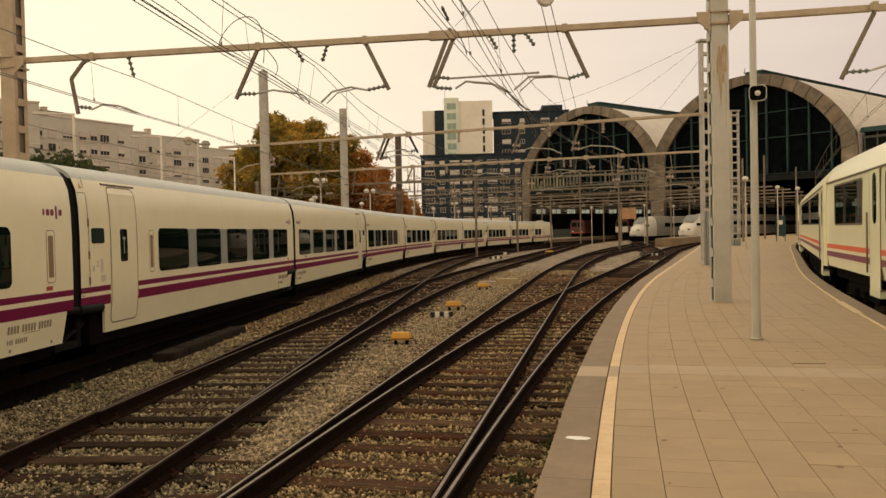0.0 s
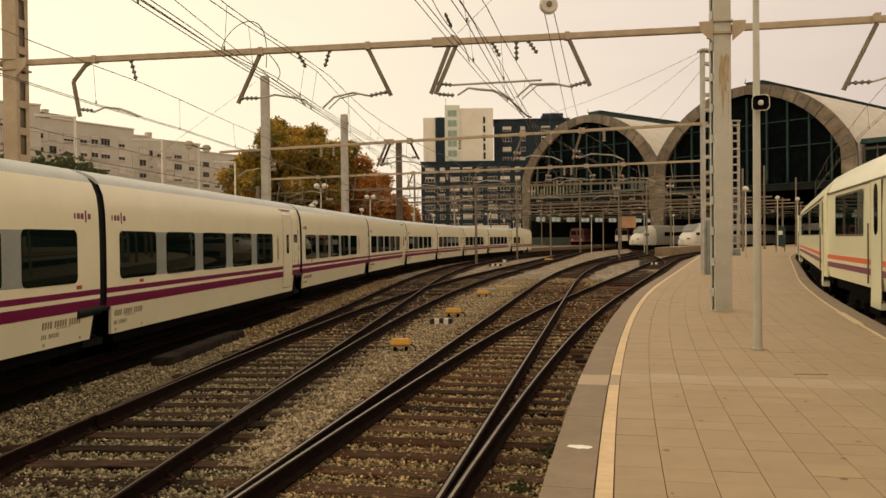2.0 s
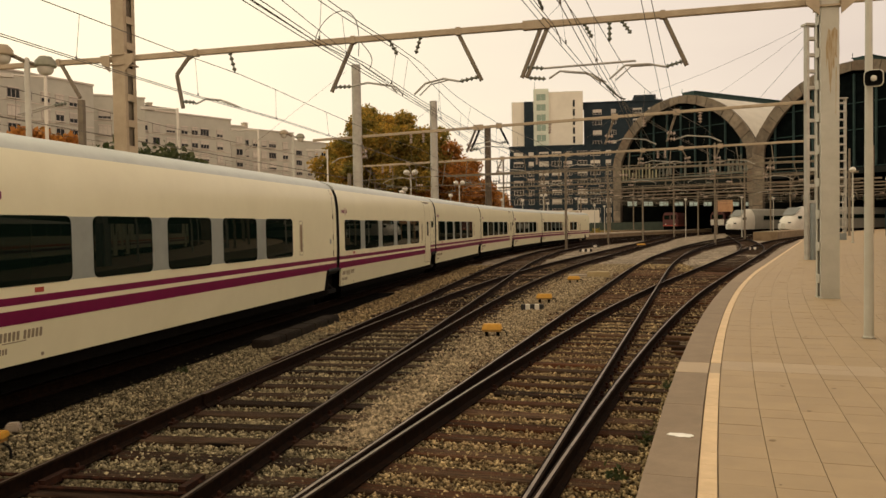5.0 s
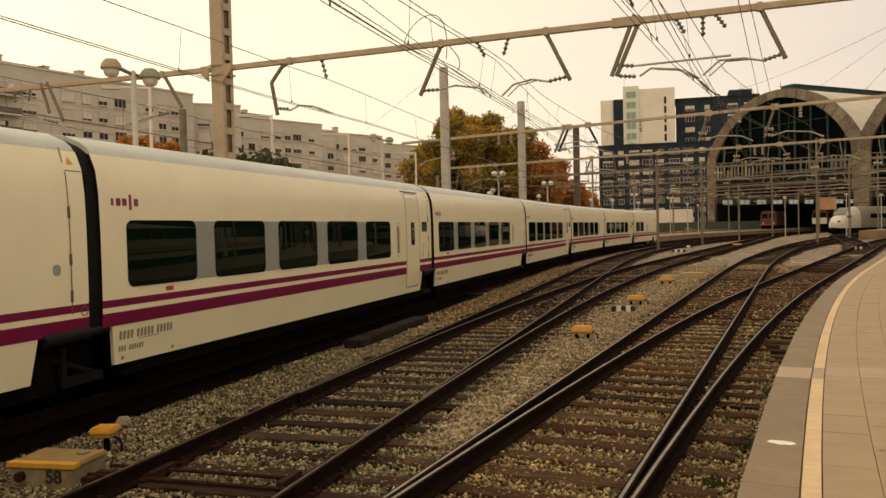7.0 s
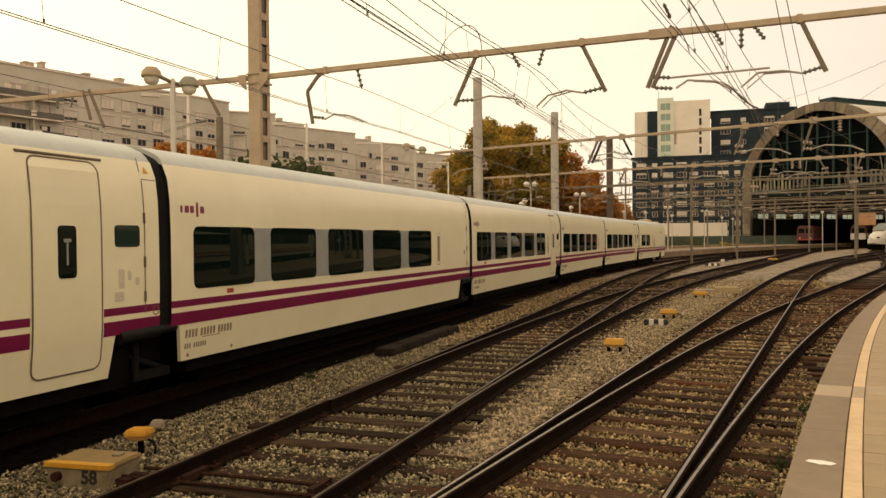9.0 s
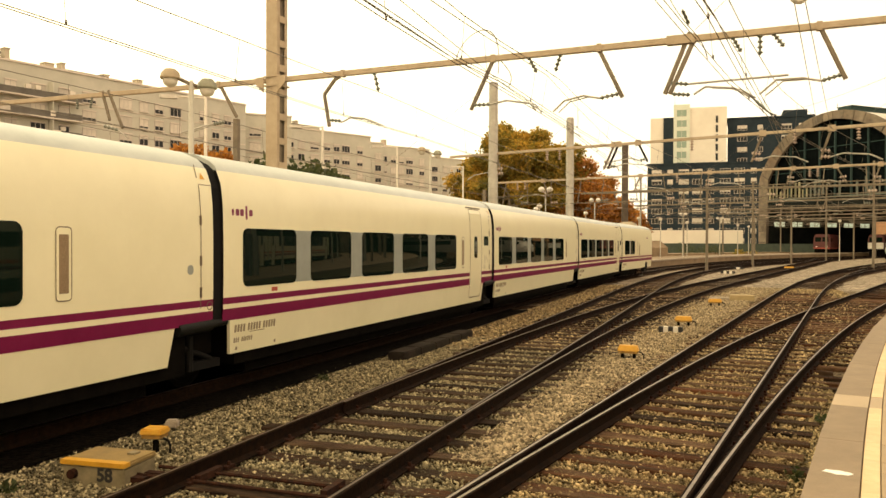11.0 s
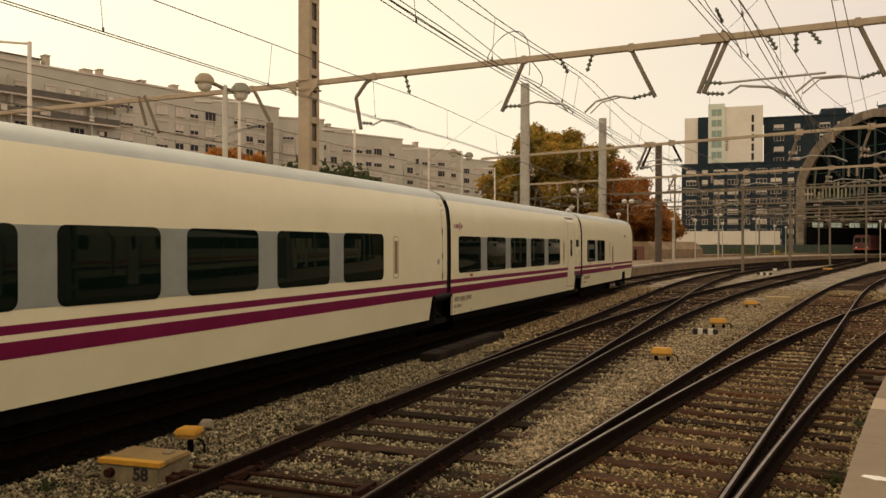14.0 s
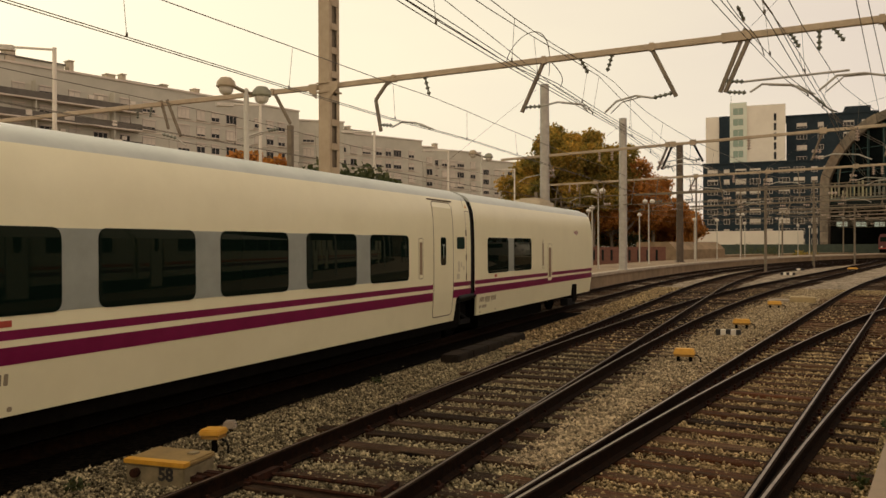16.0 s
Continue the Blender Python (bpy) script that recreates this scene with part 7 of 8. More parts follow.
t = thing("cable_pit", "low faded yellow pit cover in the ballast", "pit cover", m=pose(0.60, 35.2, GZ))
bm = bmesh.new(); box(bm, -0.47, 0.47, -0.3, 0.3, -0.05, 0.23); bmesh.ops.bevel(bm, geom=bm.edges[:], offset=0.02, segments=2, affect="EDGES"); part("cover", bm, surf("faded_ochre", (0.30, 0.23, 0.11), (0.38, 0.29, 0.15), 5, 0.8), t)
bm = bmesh.new(); box(bm, -1.25, -0.5, -0.22, 0.22, -0.05, 0.12); part("kerb", bm, M_CONCRETE, t)


def fouling_marker(x, y, w, n, label):
    t = thing("clearance_marker", label, "track marker", "black and white markers", m=pose(x, y, GZ))
    for k in range(n):
        bm = bmesh.new()
        box(bm, -w / 2 + w * k / n + 0.004, -w / 2 + w * (k + 1) / n - 0.004, -0.08, 0.08, -0.05, 0.15)
        part("block", bm, M_WINFRAME if k % 2 else M_DARKTXT, t)
    return t


fouling_marker(-1.43, 21.7, 0.62, 5, "low black and white striped clearance block")
fouling_marker(0.22, 68.8, 1.1, 5, "low black and white striped clearance block")
fouling_marker(1.2, 81.7, 1.0, 3, "low white clearance block among far rails")
fouling_marker(13.8, 69.5, 1.0, 5, "low black and white striped clearance block")


def trough():
    t = thing("cable_trough", "grey concrete cable trough lying on the ballast", "cable trough", m=pose(-6.26, 14.6, GZ, 0, 0, -0.5))
    for k in range(5):
        bm = bmesh.new()
        box(bm, -0.19, 0.19, 0.885 * k, 0.885 * k + 0.87, -0.06, 0.15)
        bmesh.ops.bevel(bm, geom=bm.edges[:], offset=0.02, segments=2, affect="EDGES")
        part("trough_slab", bm, M_CONCRETE_DARK, t)


M_CONCRETE_DARK = surf("mossy_dark_concrete", (0.010, 0.008, 0.006), (0.035, 0.027, 0.02), 3, 0.95, bump=0.3, fine=25, stain=0.4, stain_col=(0.035, 0.035, 0.02), spec=0.1)
trough()


def switch_rods(y, x0, x1, label):
    t = thing("switch_rods", label, "switch gear", "switch rods", m=pose(0, y, 0))
    for k, dy in enumerate((0.0, 0.3)):
        bm = bmesh.new()
        tube(bm, (x0 - 0.3 + 0.2 * k, dy, -0.15), (x1, dy, -0.15), 0.02, seg=6)
        part("rod", bm, M_IRON, t)
    for x in (x0 + 0.5, x1 - 0.35):
        bm = bmesh.new()
        box(bm, x, x + 0.07, 0.05, 0.42, -0.18, -0.11)
        part("bracket", bm, M_IRON, t)


switch_rods(6.3, -5.4, -3.2, "rusty rods and brackets of the switch between the rails")

# white splash on the coping
bm = bmesh.new()
rg = random.Random(5)
pts = [(0.10 * math.cos(a) * rg.uniform(0.75, 1.1), 0.055 * math.sin(a) * rg.uniform(0.7, 1.15)) for a in np.linspace(0, 2 * math.pi, 18)[:-1]]
plate(bm, pts, 0.003, pose(0, 0, 0))
solid("paper_scrap", bm, surf("white_paper", (0.7, 0.68, 0.63), (0.8, 0.78, 0.72), 9, 0.8), "torn white paper scrap on the platform edge", "paper", m=pose(0.585, 5.83, Z_PLAT + 0.002, 0, 0, -18))
bm = bmesh.new()
box(bm, -0.17, 0.17, -0.012, 0.012, -0.01, 0.004)
solid("drain_slot", bm, M_GROUT, "narrow dark drain slot in the paving", "drain", m=pose(3.43, 8.93, Z_PLAT + 0.002, 0, 0, -4))

# ---- trees ----
def leaf_mat(name, c1, c2, c3):
    m, n, l, b = material(name)
    ge = n.new("ShaderNodeNewGeometry")
    rp = n.new("ShaderNodeValToRGB")
    rp.color_ramp.elements[0].position, rp.color_ramp.elements[0].color = 0.0, (*c1, 1)
    rp.color_ramp.elements[1].position, rp.color_ramp.elements[1].color = 1.0, (*c3, 1)
    e = rp.color_ramp.elements.new(0.5); e.color = (*c2, 1)
    tcn = n.new("ShaderNodeTexCoord")
    nt = n.new("ShaderNodeTexNoise"); nt.inputs["Scale"].default_value = 0.35; nt.inputs["Detail"].default_value = 2
    l.new(tcn.outputs["Object"], nt.inputs["Vector"])
    ad = n.new("ShaderNodeMath"); ad.operation = "MULTIPLY_ADD"; ad.inputs[1].default_value = 0.55
    sb = n.new("ShaderNodeMath"); sb.operation = "MULTIPLY_ADD"; sb.inputs[1].default_value = 1.5; sb.inputs[2].default_value = -0.52
    l.new(nt.outputs["Fac"], sb.inputs[0]); l.new(ge.outputs["Random Per Island"], ad.inputs[0]); l.new(sb.outputs[0], ad.inputs[2])
    l.new(ad.outputs[0], rp.inputs[0])
    l.new(rp.outputs[0], b.inputs["Base Color"])
    b.inputs["Roughness"].default_value = 0.75
    tr = n.new("ShaderNodeBsdfTranslucent")
    l.new(rp.outputs[0], tr.inputs[0])
    ms = n.new("ShaderNodeMixShader"); ms.inputs[0].default_value = 0.45
    l.new(b.outputs[0], ms.inputs[1]); l.new(tr.outputs[0], ms.inputs[2])
    l.new(ms.outputs[0], n["Material Output"].inputs["Surface"])
    return m


M_LEAF_G = leaf_mat("olive_autumn_leaf", (0.085, 0.095, 0.017), (0.27, 0.20, 0.032), (0.62, 0.36, 0.05))
M_LEAF_O = leaf_mat("rust_autumn_leaf", (0.14, 0.075, 0.017), (0.42, 0.17, 0.03), (0.62, 0.29, 0.05))
M_BUSH = leaf_mat("dark_bush_leaf", (0.02, 0.03, 0.01), (0.05, 0.065, 0.02), (0.10, 0.10, 0.03))
M_BARK = surf("plane_tree_bark", (0.13, 0.105, 0.075), (0.24, 0.20, 0.15), 2, 0.9, bump=0.4, fine=10)


def leaves(centres, n, size, seed, jitter):
    rs = np.random.RandomState(seed)
    C = np.array(centres)
    pick = rs.choice(len(C), n, p=C[:, 3] ** 2 / (C[:, 3] ** 2).sum())
    d = rs.normal(size=(n, 3)); d /= np.linalg.norm(d, axis=1)[:, None]
    r = C[pick, 3] * (rs.uniform(0.35, 1.0, n) ** 0.5) * (1 + rs.normal(0, jitter, n))
    p = C[pick, :3] + d * r[:, None] * np.array([1, 1, 0.8])
    a = rs.normal(size=(n, 3)); a /= np.linalg.norm(a, axis=1)[:, None]
    b = np.cross(a, rs.normal(size=(n, 3))); b /= np.linalg.norm(b, axis=1)[:, None]
    s = size * rs.uniform(0.5, 1.3, (n, 1))
    c = np.cross(a, b) * s * 0.25
    q = np.stack([p - a * s, p + b * s * 0.6 + c, p + a * s, p - b * s * 0.6 + c], 1).reshape(-1, 3)
    return q


def leaf_mesh(name, q, mat):
    n = len(q) // 4
    me = bpy.data.meshes.new(name)
    me.vertices.add(len(q)); me.vertices.foreach_set("co", q.ravel())
    me.loops.add(4 * n); me.loops.foreach_set("vertex_index", np.arange(4 * n, dtype=np.int32))
    me.polygons.add(n); me.polygons.foreach_set("loop_start", np.arange(0, 4 * n, 4, dtype=np.int32))
    me.update(calc_edges=True)
    me.materials.append(mat)
    return me


def tree(x, y, h, spread, seed, mat, label, n=9000, trunk_h=0.28, size=0.34):
    rg = random.Random(seed)
    t = thing("tree", label, "tree", "autumn trees", m=pose(x, y, -0.3))
    bm = bmesh.new()
    top = Vector((rg.uniform(-0.4, 0.4), 0, h * 0.6))
    lathe(bm, [(0.38, 0), (0.30, 0.6), (0.26, h * trunk_h)], None, 10)
    tube(bm, (0, 0, h * trunk_h), top, 0.25, 0.12)
    cen = []
    for k in range(13):
        a = rg.uniform(0, 2 * math.pi)
        z0 = h * rg.uniform(trunk_h, 0.55)
        r = spread * rg.uniform(0.45, 0.8)
        e = Vector((r * math.cos(a), r * math.sin(a), z0 + h * rg.uniform(0.12, 0.3)))
        tube(bm, (0, 0, z0), e, 0.13, 0.04, 6)
        cen.append((*e, spread * rg.uniform(0.26, 0.42)))
        e2 = e * 0.6 + Vector((0, 0, h * rg.uniform(0.1, 0.3)))
        tube(bm, e * 0.5 + Vector((0, 0, z0 * 0.5)), e2, 0.06, 0.02, 5)
        cen.append((*e2, spread * rg.uniform(0.24, 0.40)))
    for k in range(22):
        a, q = rg.uniform(0, 2 * math.pi), rg.uniform(0.45, 0.93)
        r = spread * 1.15 * (1.08 - q) ** 0.8
        cen.append((r * math.cos(a), r * math.sin(a), h * q, spread * rg.uniform(0.22, 0.36)))
    part("trunk", bm, M_BARK, t)
    o = new("crown", leaf_mesh("crown", leaves(cen, n, size, seed, 0.16), mat))
    o.parent = t
    return t


def polar(az, d):
    return -d * math.sin(radians(az)), d * math.cos(radians(az))


for k, (az, d, h, sp, mt, lb) in enumerate(((14.7, 104, 18.6, 5.2, M_LEAF_G, "tall plane tree turning olive and gold"), (12.5, 108, 17.8, 5.6, M_LEAF_G, "tall plane tree turning olive and gold"),
                                            (16.8, 108, 14.0, 4.6, M_LEAF_G, "plane tree turning olive and gold"), (10.3, 112, 14.8, 5.6, M_LEAF_O, "plane tree turning rust brown"),
                                            (8.4, 116, 12.2, 5.0, M_LEAF_O, "plane tree turning rust brown"), (6.9, 122, 8.8, 4.4, M_LEAF_O, "small plane tree turning rust brown"),
                                            (13.6, 118, 14.0, 6.5, M_LEAF_G, "plane tree turning olive and gold"), (11.2, 120, 12.5, 6.0, M_LEAF_O, "plane tree turning rust brown"), (18.2, 114, 10.5, 4.4, M_LEAF_G, "plane tree turning olive and gold"))):
    x, y = polar(az, d)
    tree(x, y, h, sp, 30 + k, mt, lb, 56000 if k < 2 else 34000, size=0.22)


def bush(x, y, z, r, seed, mat, label, n=900):
    rg = random.Random(seed)
    t = thing("bush", label, "bush", "bushes behind the line", m=pose(x, y, -0.3))
    cen = [(rg.uniform(-r, r), rg.uniform(-r, r) * 0.5, z + rg.uniform(0.2, 0.6) * r, r * rg.uniform(0.4, 0.7)) for _ in range(7)]
    bm = bmesh.new()
    tube(bm, (0, 0, 0), (0, 0, z + 0.3 * r), 0.09, 0.05, 6)
    part("stem", bm, M_BARK, t)
    o = new("foliage", leaf_mesh("foliage", leaves(cen, n, 0.16, seed, 0.2), mat))
    o.parent = t
    return t


k = 0
for az, d, r, mt in ((37.4, 44, 0.9, M_LEAF_O), (35.4, 46, 0.8, M_LEAF_O), (31.2, 34, 1.3, M_BUSH), (29.7, 35, 1.4, M_BUSH), (28.3, 36, 1.2, M_BUSH), (26.4, 54, 1.5, M_BUSH), (24.8, 58, 1.6, M_BUSH), (23.0, 62, 1.6, M_BUSH), (21.4, 66, 1.5, M_BUSH), (1.7, 150, 2.6, M_BUSH), (-1.3, 150, 1.7, M_LEAF_G), (7.6, 140, 4.4, M_BUSH), (9.3, 138, 4.8, M_LEAF_O), (11.0, 136, 4.6, M_BUSH), (12.6, 134, 4.6, M_LEAF_O), (14.4, 132, 4.4, M_BUSH), (16.4, 130, 4.0, M_LEAF_G), (18.2, 128, 3.6, M_BUSH), (8.2, 126, 3.6, M_BUSH), (10.0, 127, 4.0, M_LEAF_O), (11.8, 126, 4.0, M_BUSH), (13.4, 125, 4.2, M_LEAF_G), (15.2, 124, 4.0, M_BUSH), (17.2, 122, 3.8, M_LEAF_G)):
    x, y = polar(az, d)
    z = 6.7 if az > 34 else (4.5 if az > 28 else (4.4 if az > 20 else (2.2 if az > 7 else 0.0)))
    k += 1
    bush(x, y, z, r, 60 + k, mt, "ragged bush above the boundary wall" if az > 20 else "round leafy bush at the yard's edge", 900 if az > 20 or az < 7 else 3500)
bm = bmesh.new()
for (a0, d0), (a1, d1) in (((62, 34), (20, 70)),):
    p, q = Vector((*polar(a0, d0), 0)), Vector((*polar(a1, d1), 0))
    dv = (q - p)
    m = Matrix.Translation(p) @ dv.to_track_quat("Y", "Z").to_matrix().to_4x4()
    box(bm, -0.2, 0.2, 0, dv.length, -0.3, 3.3, m)
solid("boundary_wall", bm, M_CONCRETE, "grey boundary wall behind the far platform", "wall", kind="structure")

# ---- yard's far side ----
M_BRICK = surf("red_brick_wall", (0.10, 0.042, 0.028), (0.15, 0.065, 0.042), 3, 0.9, bump=0.2, fine=12, stain=0.3, stain_col=(0.12, 0.06, 0.04))


def brick_wall():
    t = thing("brick_wall", "red brick wall with narrow recesses painted dark", "wall", kind="structure", m=pose(-21.5, 82, 0, 0, 0, 6))
    bm = bmesh.new(); box(bm, 0, 10.5, 0, 0.4, -0.3, 2.0); part("wall", bm, M_BRICK, t)
    # recesses are flat dark plates, their shade painted on
    for k in range(11):
        bm = bmesh.new(); box(bm, 0.5 + k * 0.9, 0.72 + k * 0.9, -0.03, 0.01, 0.6, 1.7); part("recess", bm, M_HALLDARK, t)


brick_wall()
bm = bmesh.new(); box(bm, u(6.0, 195), u(-1.2, 195), 195, 196, -0.3, 5.4)
solid("white_wall", bm, M_WHITEWALL, "long white wall at the yard's edge", "wall", kind="structure")
bm = bmesh.new(); box(bm, u(6.0, 180), u(-7, 180), 180, 181, -0.3, 2.3)
solid("hedge_wall", bm, surf("dark_green_fence", (0.03, 0.045, 0.035), (0.055, 0.07, 0.05), 1, 0.9), "dark green fence before the white wall", "fence", kind="structure")
bm = bmesh.new()
sweep(bm, [pose(u(8.2, 105), 105, 0), pose(u(4.9, 118), 118, 0)], [(-2.5, -0.3), (2.5, -0.3), (2.5, 1.6), (1.5, 2.6), (-2.5, 2.6)])
solid("grey_shed", bm, M_FARPLAT, "low pale grey shed beside the yard", "shed")
W_FAR2 = Way(-8.63 - 0.02 * 160 - 15.5, -160, 0.02, [(202, 0), (258, 1 / 300)])
p2 = thing("platform_4", "second low concrete platform further off", "platform", kind="structure")
bm = bmesh.new()
sweep(bm, [W_FAR2.m(s) for s in np.arange(190, 370, 4.0)], [(0, -0.3), (0, 0.6), (-4, 0.6), (-4, -0.3)])
part("platform_body", bm, M_FARPLAT, p2)
W_P3 = Way(21.6, 101, 0.37, [(60, 1 / 260)])
p3 = thing("platform_3", "end of a concrete platform between far tracks", "platform", kind="structure")
bm = bmesh.new()
sweep(bm, [W_P3.m(s) for s in np.arange(0, 58, 3.0)], [(-1.4, -0.3), (-1.4, 0.8), (1.4, 0.8), (1.4, -0.3)])
part("platform_body", bm, M_FARPLAT, p3)

# ---- trains waiting before the halls ----
M_WHITETRAIN = surf("white_train_paint", (0.50, 0.475, 0.41), (0.57, 0.545, 0.47), 1, 0.5, bump=0.01, stain=0.15, stain_col=(0.5, 0.44, 0.34))


# train white greyed down, the shade on the body put into its paint
M_GREYTRAIN = surf("dusty_grey_train_paint", (0.20, 0.195, 0.165), (0.27, 0.26, 0.22), 1, 0.6, bump=0.01, stain=0.2, stain_col=(0.16, 0.14, 0.11))
# pale grey base colour stands for the reflection in the glass
M_SCREEN = surf("dusty_windscreen", (0.11, 0.115, 0.10), (0.16, 0.165, 0.145), 2, 0.35, bump=0)


def fast_train(x, y, heading, label):
    """A streamlined nose and its long body; the nose points along -y."""
    t = thing("waiting_train", label, "train", "waiting trains", m=pose(x, y, 0.4, 0, 0, -heading))
    bm = bmesh.new()
    rings = []
    for yy, w, zt, zb in ((0.0, 0.35, 1.35, 0.55), (0.5, 0.95, 1.75, 0.4), (1.4, 1.3, 2.25, 0.35), (2.8, 1.43, 3.0, 0.35), (4.2, 1.46, 3.62, 0.35), (6.0, 1.47, 3.8, 0.35), (55.0, 1.47, 3.8, 0.35)):
        hgt = zt - zb
        prof = [(w * 0.92, 0), (w, 0.25), (w * 0.98, 0.55), (w * 0.86, 0.78), (w * 0.55, 0.95), (0.0, 1.0)]
        ring = [(px, zb + pz * hgt) for px, pz in prof] + [(-px, zb + pz * hgt) for px, pz in reversed(prof[:-1])]
        rings.append([bm.verts.new((px, yy, pz)) for px, pz in ring])
    for a, b in zip(rings[:-1], rings[1:]):
        for i in range(len(a)):
            j = (i + 1) % len(a)
            bm.faces.new((a[i], a[j], b[j], b[i]))
    bm.faces.new(rings[0]); bm.faces.new(rings[-1][::-1])
    # behind the nose the body takes the shade-grey paint
    for f in bm.faces:
        f.material_index = 1 if f.calc_center_median().y > 6.5 else 0
    part("body", bm, [M_WHITETRAIN, M_GREYTRAIN], t, smooth=True)
    bm = bmesh.new()
    vs = [bm.verts.new(p) for p in ((-0.95, 1.7, 2.42), (0.95, 1.7, 2.42), (1.0, 3.9, 3.50), (-1.0, 3.9, 3.50))]
    bm.faces.new(vs)
    for v in vs:
        v.co.z += 0.14
    part("windscreen", bm, M_SCREEN, t, "raked windscreen with its pale reflection painted in")
    for sx in (-1, 1):
        bm = bmesh.new(); box(bm, sx * 1.30 - 0.12, sx * 1.30 + 0.12, 2.2, 3.1, 1.95, 2.35); part("side_pane", bm, M_GLASS, t)
        bm = bmesh.new(); box(bm, sx * 0.7 - 0.22, sx * 0.7 + 0.22, 0.33, 0.6, 1.35, 1.5); part("headlight", bm, M_GLASS, t)
        bm = bmesh.new(); box(bm, sx * 1.49 - 0.01, sx * 1.49 + 0.01, 9, 54, 1.9, 2.6); part("window_band", bm, M_GLASS, t)
    bm = bmesh.new(); box(bm, -1.2, 1.2, 1.0, 54, -0.5, 0.4); part("underframe", bm, M_UNDER, t)
    return t


fast_train(23.9, 138.0, 38, "white streamlined train with a sloping nose")
fast_train(28.5, 121.9, 38, "white streamlined train with a sloping nose")


def loco(x, y, heading, mat, label, mat2, z0, z1):
    t = thing("locomotive", label, "locomotive", m=pose(x, y, 0.5, 0, 0, -heading))
    bm = bmesh.new()
    sweep(bm, [pose(0, 0.35, 0), pose(0, 16, 0)], [(-1.45, 0.8), (1.45, 0.8), (1.5, 1.2), (1.45, 2.9), (1.1, 3.6), (-1.1, 3.6), (-1.45, 2.9), (-1.5, 1.2)])
    sweep(bm, [pose(0, 0, 0), pose(0, 0.352, 0)], [(-1.3, 0.85), (1.3, 0.85), (1.38, 1.2), (1.3, 2.85), (1.0, 3.45), (-1.0, 3.45), (-1.3, 2.85), (-1.38, 1.2)])
    part("body", bm, mat, t)
    for sx in (-0.62, 0.62):
        bm = bmesh.new(); box(bm, sx - 0.52, sx + 0.52, -0.03, 0.02, 2.2, 3.05); part("windscreen", bm, M_GLASS, t)
        bm = bmesh.new(); lathe(bm, [(0.0, -0.05), (0.13, -0.04), (0.13, 0.04)], pose(sx * 1.45, -0.02, 1.25, 90), 10); part("headlight", bm, M_WINFRAME, t)
        bm = bmesh.new(); tube(bm, (sx * 1.3, -0.4, 0.75), (sx * 1.3, 0.3, 0.75), 0.13, seg=10); part("buffer", bm, M_UNDER, t)
        side = 1.49 if sx > 0 else -1.49
        bm = bmesh.new(); box(bm, side - 0.03, side + 0.03, 0.5, 15.9, z0, z1); part("side_band", bm, mat2, t)
        bm = bmesh.new(); box(bm, side - 0.03, side + 0.03, 0.9, 1.7, 2.15, 2.8); part("side_pane", bm, M_GLASS, t)
    bm = bmesh.new(); box(bm, -1.3, 1.3, 0.4, 15.8, -0.6, 0.8); part("underframe", bm, M_UNDER, t)
    bm = bmesh.new(); box(bm, -1.36, 1.36, -0.03, 0.02, z0, z1); part("front_band", bm, mat2, t)


M_DEEPRED = surf("dark_red_paint", (0.06, 0.012, 0.010), (0.09, 0.018, 0.013), 2, 0.5)
# its low red band paints in the red glow at the front
loco(17.3, 165, 13, M_DEEPRED, "dark red locomotive before the hall", M_REDPLATE, 0.9, 1.1)
loco(26.9, 168.5, 26, M_DEEPRED, "maroon train front with a white lower half", M_WHITETRAIN, 0.9, 2.05)
bm = bmesh.new(); box(bm, -1.6, 1.6, -0.05, 0.05, 3.9, 6.0)
for sx in (-1.3, 1.3):
    tube(bm, (sx, 0.1, -0.3), (sx, 0.1, 4.2), 0.08, seg=6)
solid("hoarding", bm, surf("faded_orange_board", (0.38, 0.20, 0.10), (0.48, 0.28, 0.15), 1, 0.8), "faded orange board over the far tracks", "board", m=pose(25.0, 150, 0, 0, 0, -12))
bm = bmesh.new(); box(bm, -0.45, 0.45, -0.12, 0.12, 1.1, 3.0); box(bm, -0.42, -0.34, -0.05, 0.05, 0.6, 1.1); box(bm, 0.34, 0.42, -0.05, 0.05, 0.6, 1.1)
s_ = thing("info_panel", "dark platform panel with a pale square sign", "panel", m=pose(27.6, 78.5, 0, 0, 0, -20))
part("panel", bm, M_GREENIRON, s_)
bm = bmesh.new(); box(bm, -0.2, 0.2, -0.15, -0.12, 2.2, 2.6); part("sign", bm, M_WINFRAME, s_)

rg = random.Random(77)
bm = bmesh.new()
for k in range(60):
    s_ = W_EDGE.at_y(rg.uniform(3.6, 16))
    p = W_EDGE.m(s_, rg.uniform(0.7, 3.6)).translation
    r = rg.uniform(0.008, 0.028)
    plate(bm, [(r * math.cos(a) * rg.uniform(0.7, 1.2), r * math.sin(a) * rg.uniform(0.7, 1.2)) for a in np.linspace(0, 6.28, 9)[:-1]], 0.001, pose(p.x, p.y, Z_PLAT + 0.001))
tagged(solid("gum_spots", bm, M_GROUT, "small dark spots trodden into the paving", "stain"), kind="stuff")
for k, (x, y) in enumerate(((0.35, 6.6), (0.2, 7.4), (1.1, 11.5), (-6.4, 5.6), (-6.5, 12.0), (0.55, 8.6))):
    q = leaves([(0, 0, 0.03, 0.09)], 60, 0.035, 200 + k, 0.3)
    o = new("weed", leaf_mesh("weed", q, M_BUSH))
    o.matrix_basis = pose(x, y, -0.22)
    tagged(o, "small green weed growing in the ballast", "weed", "weeds in the ballast")

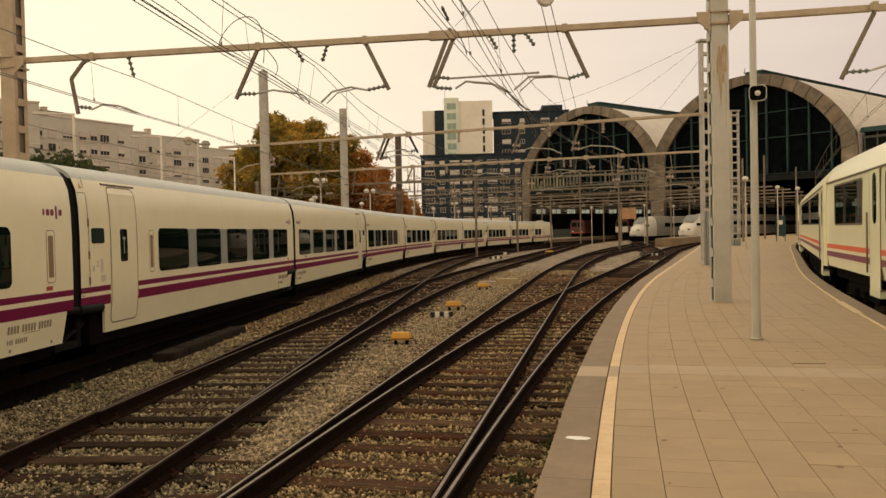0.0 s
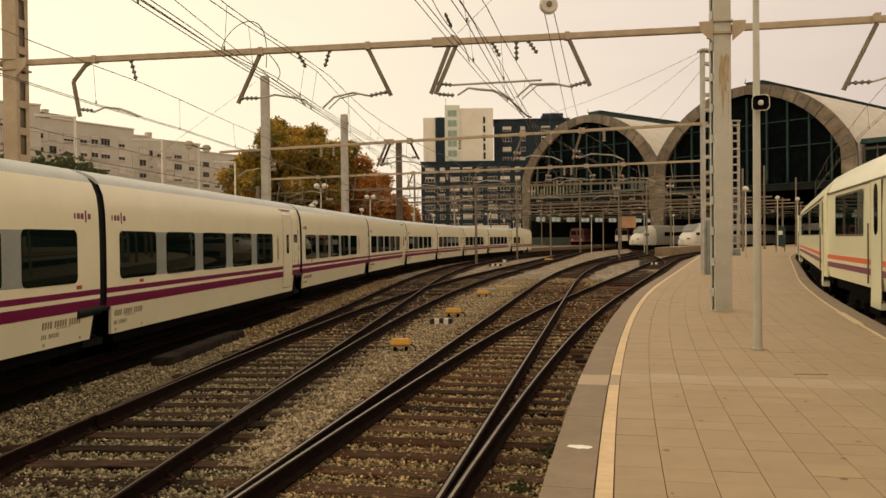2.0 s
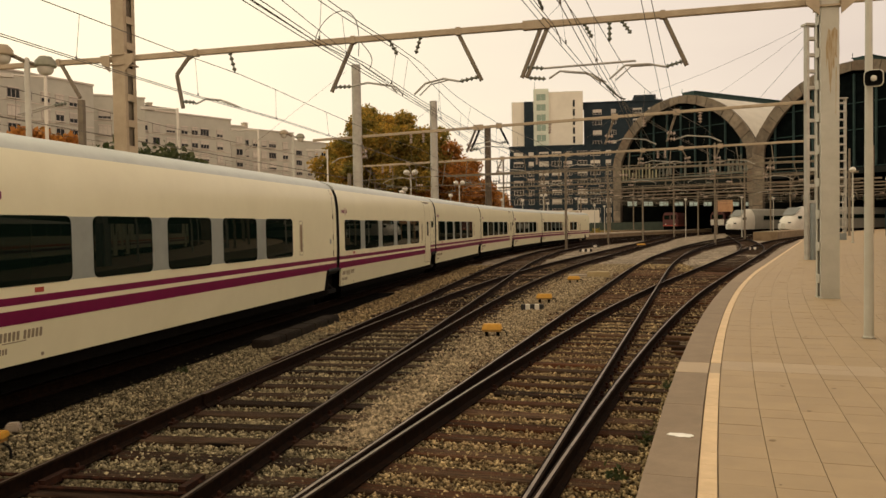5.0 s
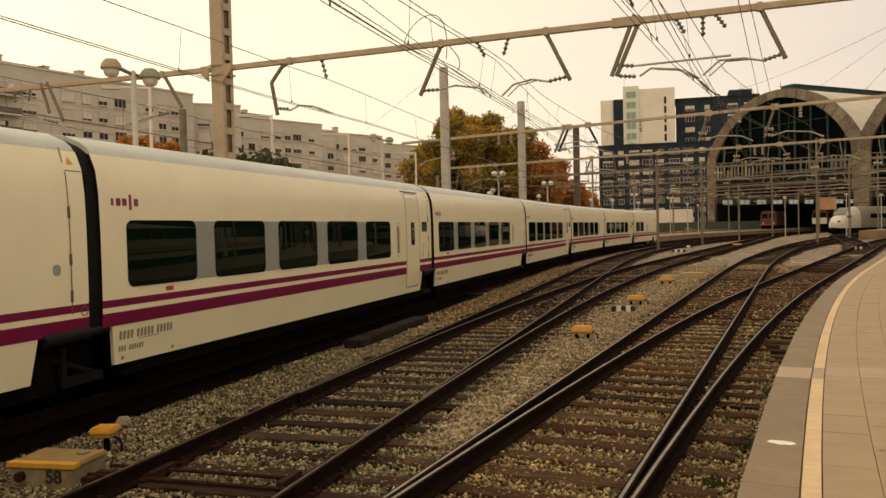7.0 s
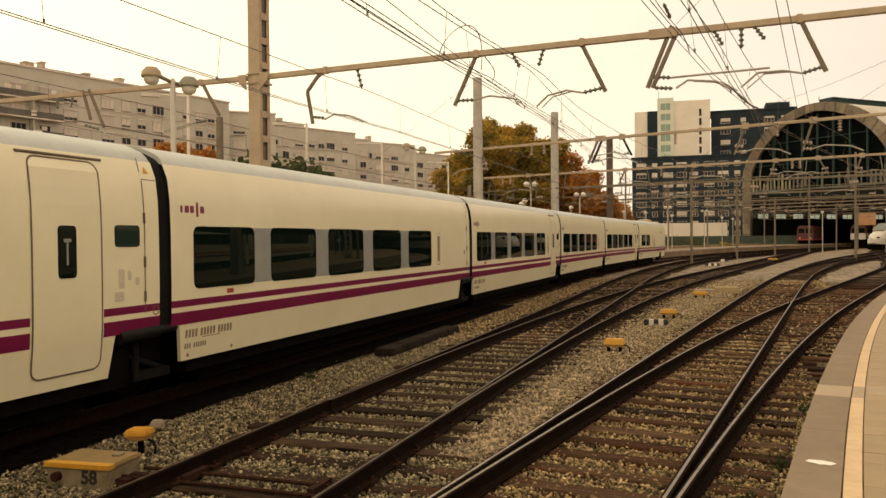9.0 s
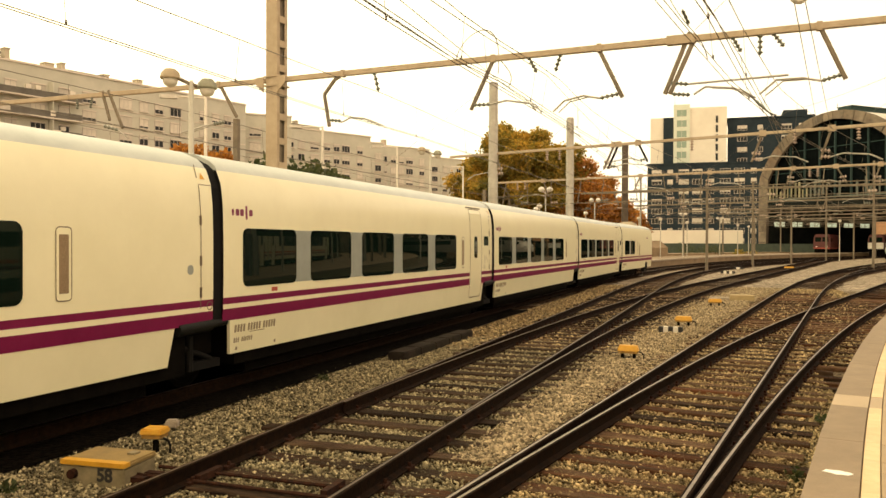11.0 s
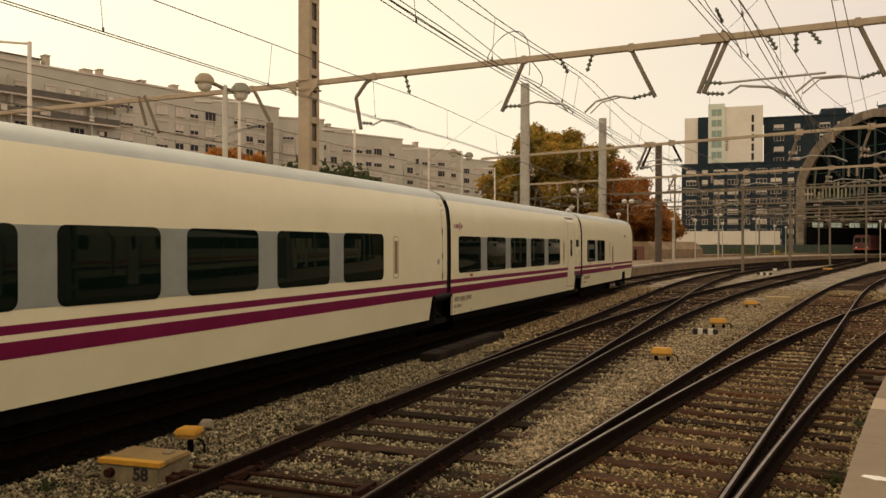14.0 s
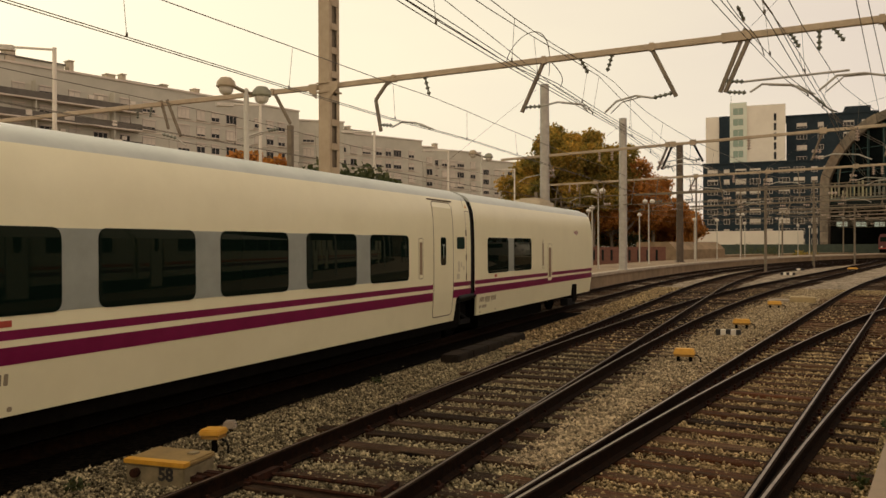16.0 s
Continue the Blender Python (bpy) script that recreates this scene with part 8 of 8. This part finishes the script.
# ---- paving of the platform ----
def paving():
    zt = Z_PLAT
    s_of_y = W_EDGE.at_y
    s_start, s_end = s_of_y(-7.5), s_of_y(62)
    # coping blocks along the edge, with one pale block at a joint
    s = s_start
    joint = s_of_y(8.15)
    k = 0
    while s < s_end:
        nxt = s + (2.45 if s > joint else 2.0)
        if s < joint - 0.01 <= nxt:
            nxt = joint
        pale = abs(s - joint) < 0.02
        if pale:
            nxt = s + 0.62
        slab_part("coping_slab", W_EDGE, s, nxt, -0.02, 0.30, zt - 0.12, zt, M_TILE_LIGHT if pale else M_COPING, 0.005)
        if not pale:
            n = max(1, round((nxt - s) / 0.30))
            for i in range(n):
                a, b = s + (nxt - s) * i / n, s + (nxt - s) * (i + 1) / n
                slab_part("yellow_line_tile", W_EDGE, a, b, 0.305, 0.412, zt - 0.03, zt + 0.002, M_YELLOW_LINE, 0.002)
        else:
            slab_part("coping_slab", W_EDGE, s, nxt, 0.305, 0.412, zt - 0.03, zt, M_TILE_LIGHT, 0.003)
        s = nxt
    # tiles: laid in courses that follow the curved edge, near ones as pieces
    rg = random.Random(12)
    near = 0
    bm = bmesh.new()
    bml = bmesh.new()
    col = 0
    s = s_of_y(3.4)
    w = 0.305
    while s < s_of_y(60):
        x, y, h = W_EDGE.at(s)
        dl = 0.29 if y < 30 else 1.16
        pale = joint - 0.02 <= s < joint + 0.6
        o = 0.416
        while o < 9:
            o1 = o + w
            c0, c1 = W_EDGE.m(s + dl / 2, o).translation, W_EDGE.m(s + dl / 2, o1).translation
            r0 = W_REDGE.at(W_REDGE.at_y(c0.y))[0] - 0.385
            r1 = W_REDGE.at(W_REDGE.at_y(c1.y))[0] - 0.385
            if c0.x > r0 - 0.05:
                break
            if c1.x > r1:
                o1 = o + w * max(0.1, (r1 - c0.x) / (c1.x - c0.x))
            z = zt - 0.001 + rg.uniform(-0.0012, 0.0012)
            if y < 9.6 and near < 300:
                slab_part("tile", W_EDGE, s, s + dl, o, o1, zt - 0.03, z, M_TILE_LIGHT if pale else M_TILE, 0.0022)
                near += 1
            else:
                quad_slab(bml if pale else bm, W_EDGE, s, s + dl, o, o1, zt - 0.03, z, 0.0022)
            o = o1
        s += dl
    s = s_of_y(3.4) - 0.29
    while s > s_of_y(-7.5):
        o = 0.416
        while o < 6:
            c = W_EDGE.m(s + 0.15, o).translation
            if c.x > W_REDGE.at(W_REDGE.at_y(c.y))[0] - 0.45:
                break
            quad_slab(bm, W_EDGE, s, s + 0.29, o, o + w, zt - 0.03, zt - 0.001, 0.0022)
            o += w
        s -= 0.29
    tagged(part("tiles", bm, M_TILE_FAR, PLATFORM), kind="stuff")
    tagged(part("tiles", bml, M_TILE_LIGHT, PLATFORM), kind="stuff")
    # far edge: coping and yellow line towards the other track
    s = W_REDGE.at_y(-7.5)
    while s < W_REDGE.at_y(120):
        L = 2.4
        y = W_REDGE.at(s)[1]
        slab_part("coping_slab", W_REDGE, s, s + L, -0.29, 0.02, zt - 0.12, zt + 0.003, M_COPING, 0.005)
        slab_part("yellow_line", W_REDGE, s, s + L, -0.36, -0.293, zt - 0.03, zt + 0.004, M_PALE_LINE, 0.004 if not 13.2 < y < 15.4 else 0.1)
        s += L
    # plain surface of the platform far away
    bm = bmesh.new()
    prev = None
    for s in np.arange(s_of_y(59.5), s_of_y(150), 2.0):
        a = W_EDGE.m(s, 0.02).translation
        b = W_REDGE.m(W_REDGE.at_y(a.y), -0.02).translation
        v = [bm.verts.new((a.x, a.y, zt - 0.004)), bm.verts.new((b.x, b.y, zt - 0.004))]
        if prev:
            bm.faces.new((prev[0], prev[1], v[1], v[0]))
        prev = v
    part("far_paving", bm, M_TILE_FAR, PLATFORM)


M_PALE_LINE = surf("worn_pale_line", (0.50, 0.38, 0.21), (0.60, 0.47, 0.28), 8, 0.65, stain=0.4, stain_col=(0.36, 0.27, 0.16), spread=0.05)
M_TILE_FAR = surf("platform_tile_field", (0.29, 0.207, 0.114), (0.35, 0.253, 0.142), 3, 0.62, bump=0.06, fine=120, stain=0.55, stain_col=(0.25, 0.17, 0.092))
paving()
motions()
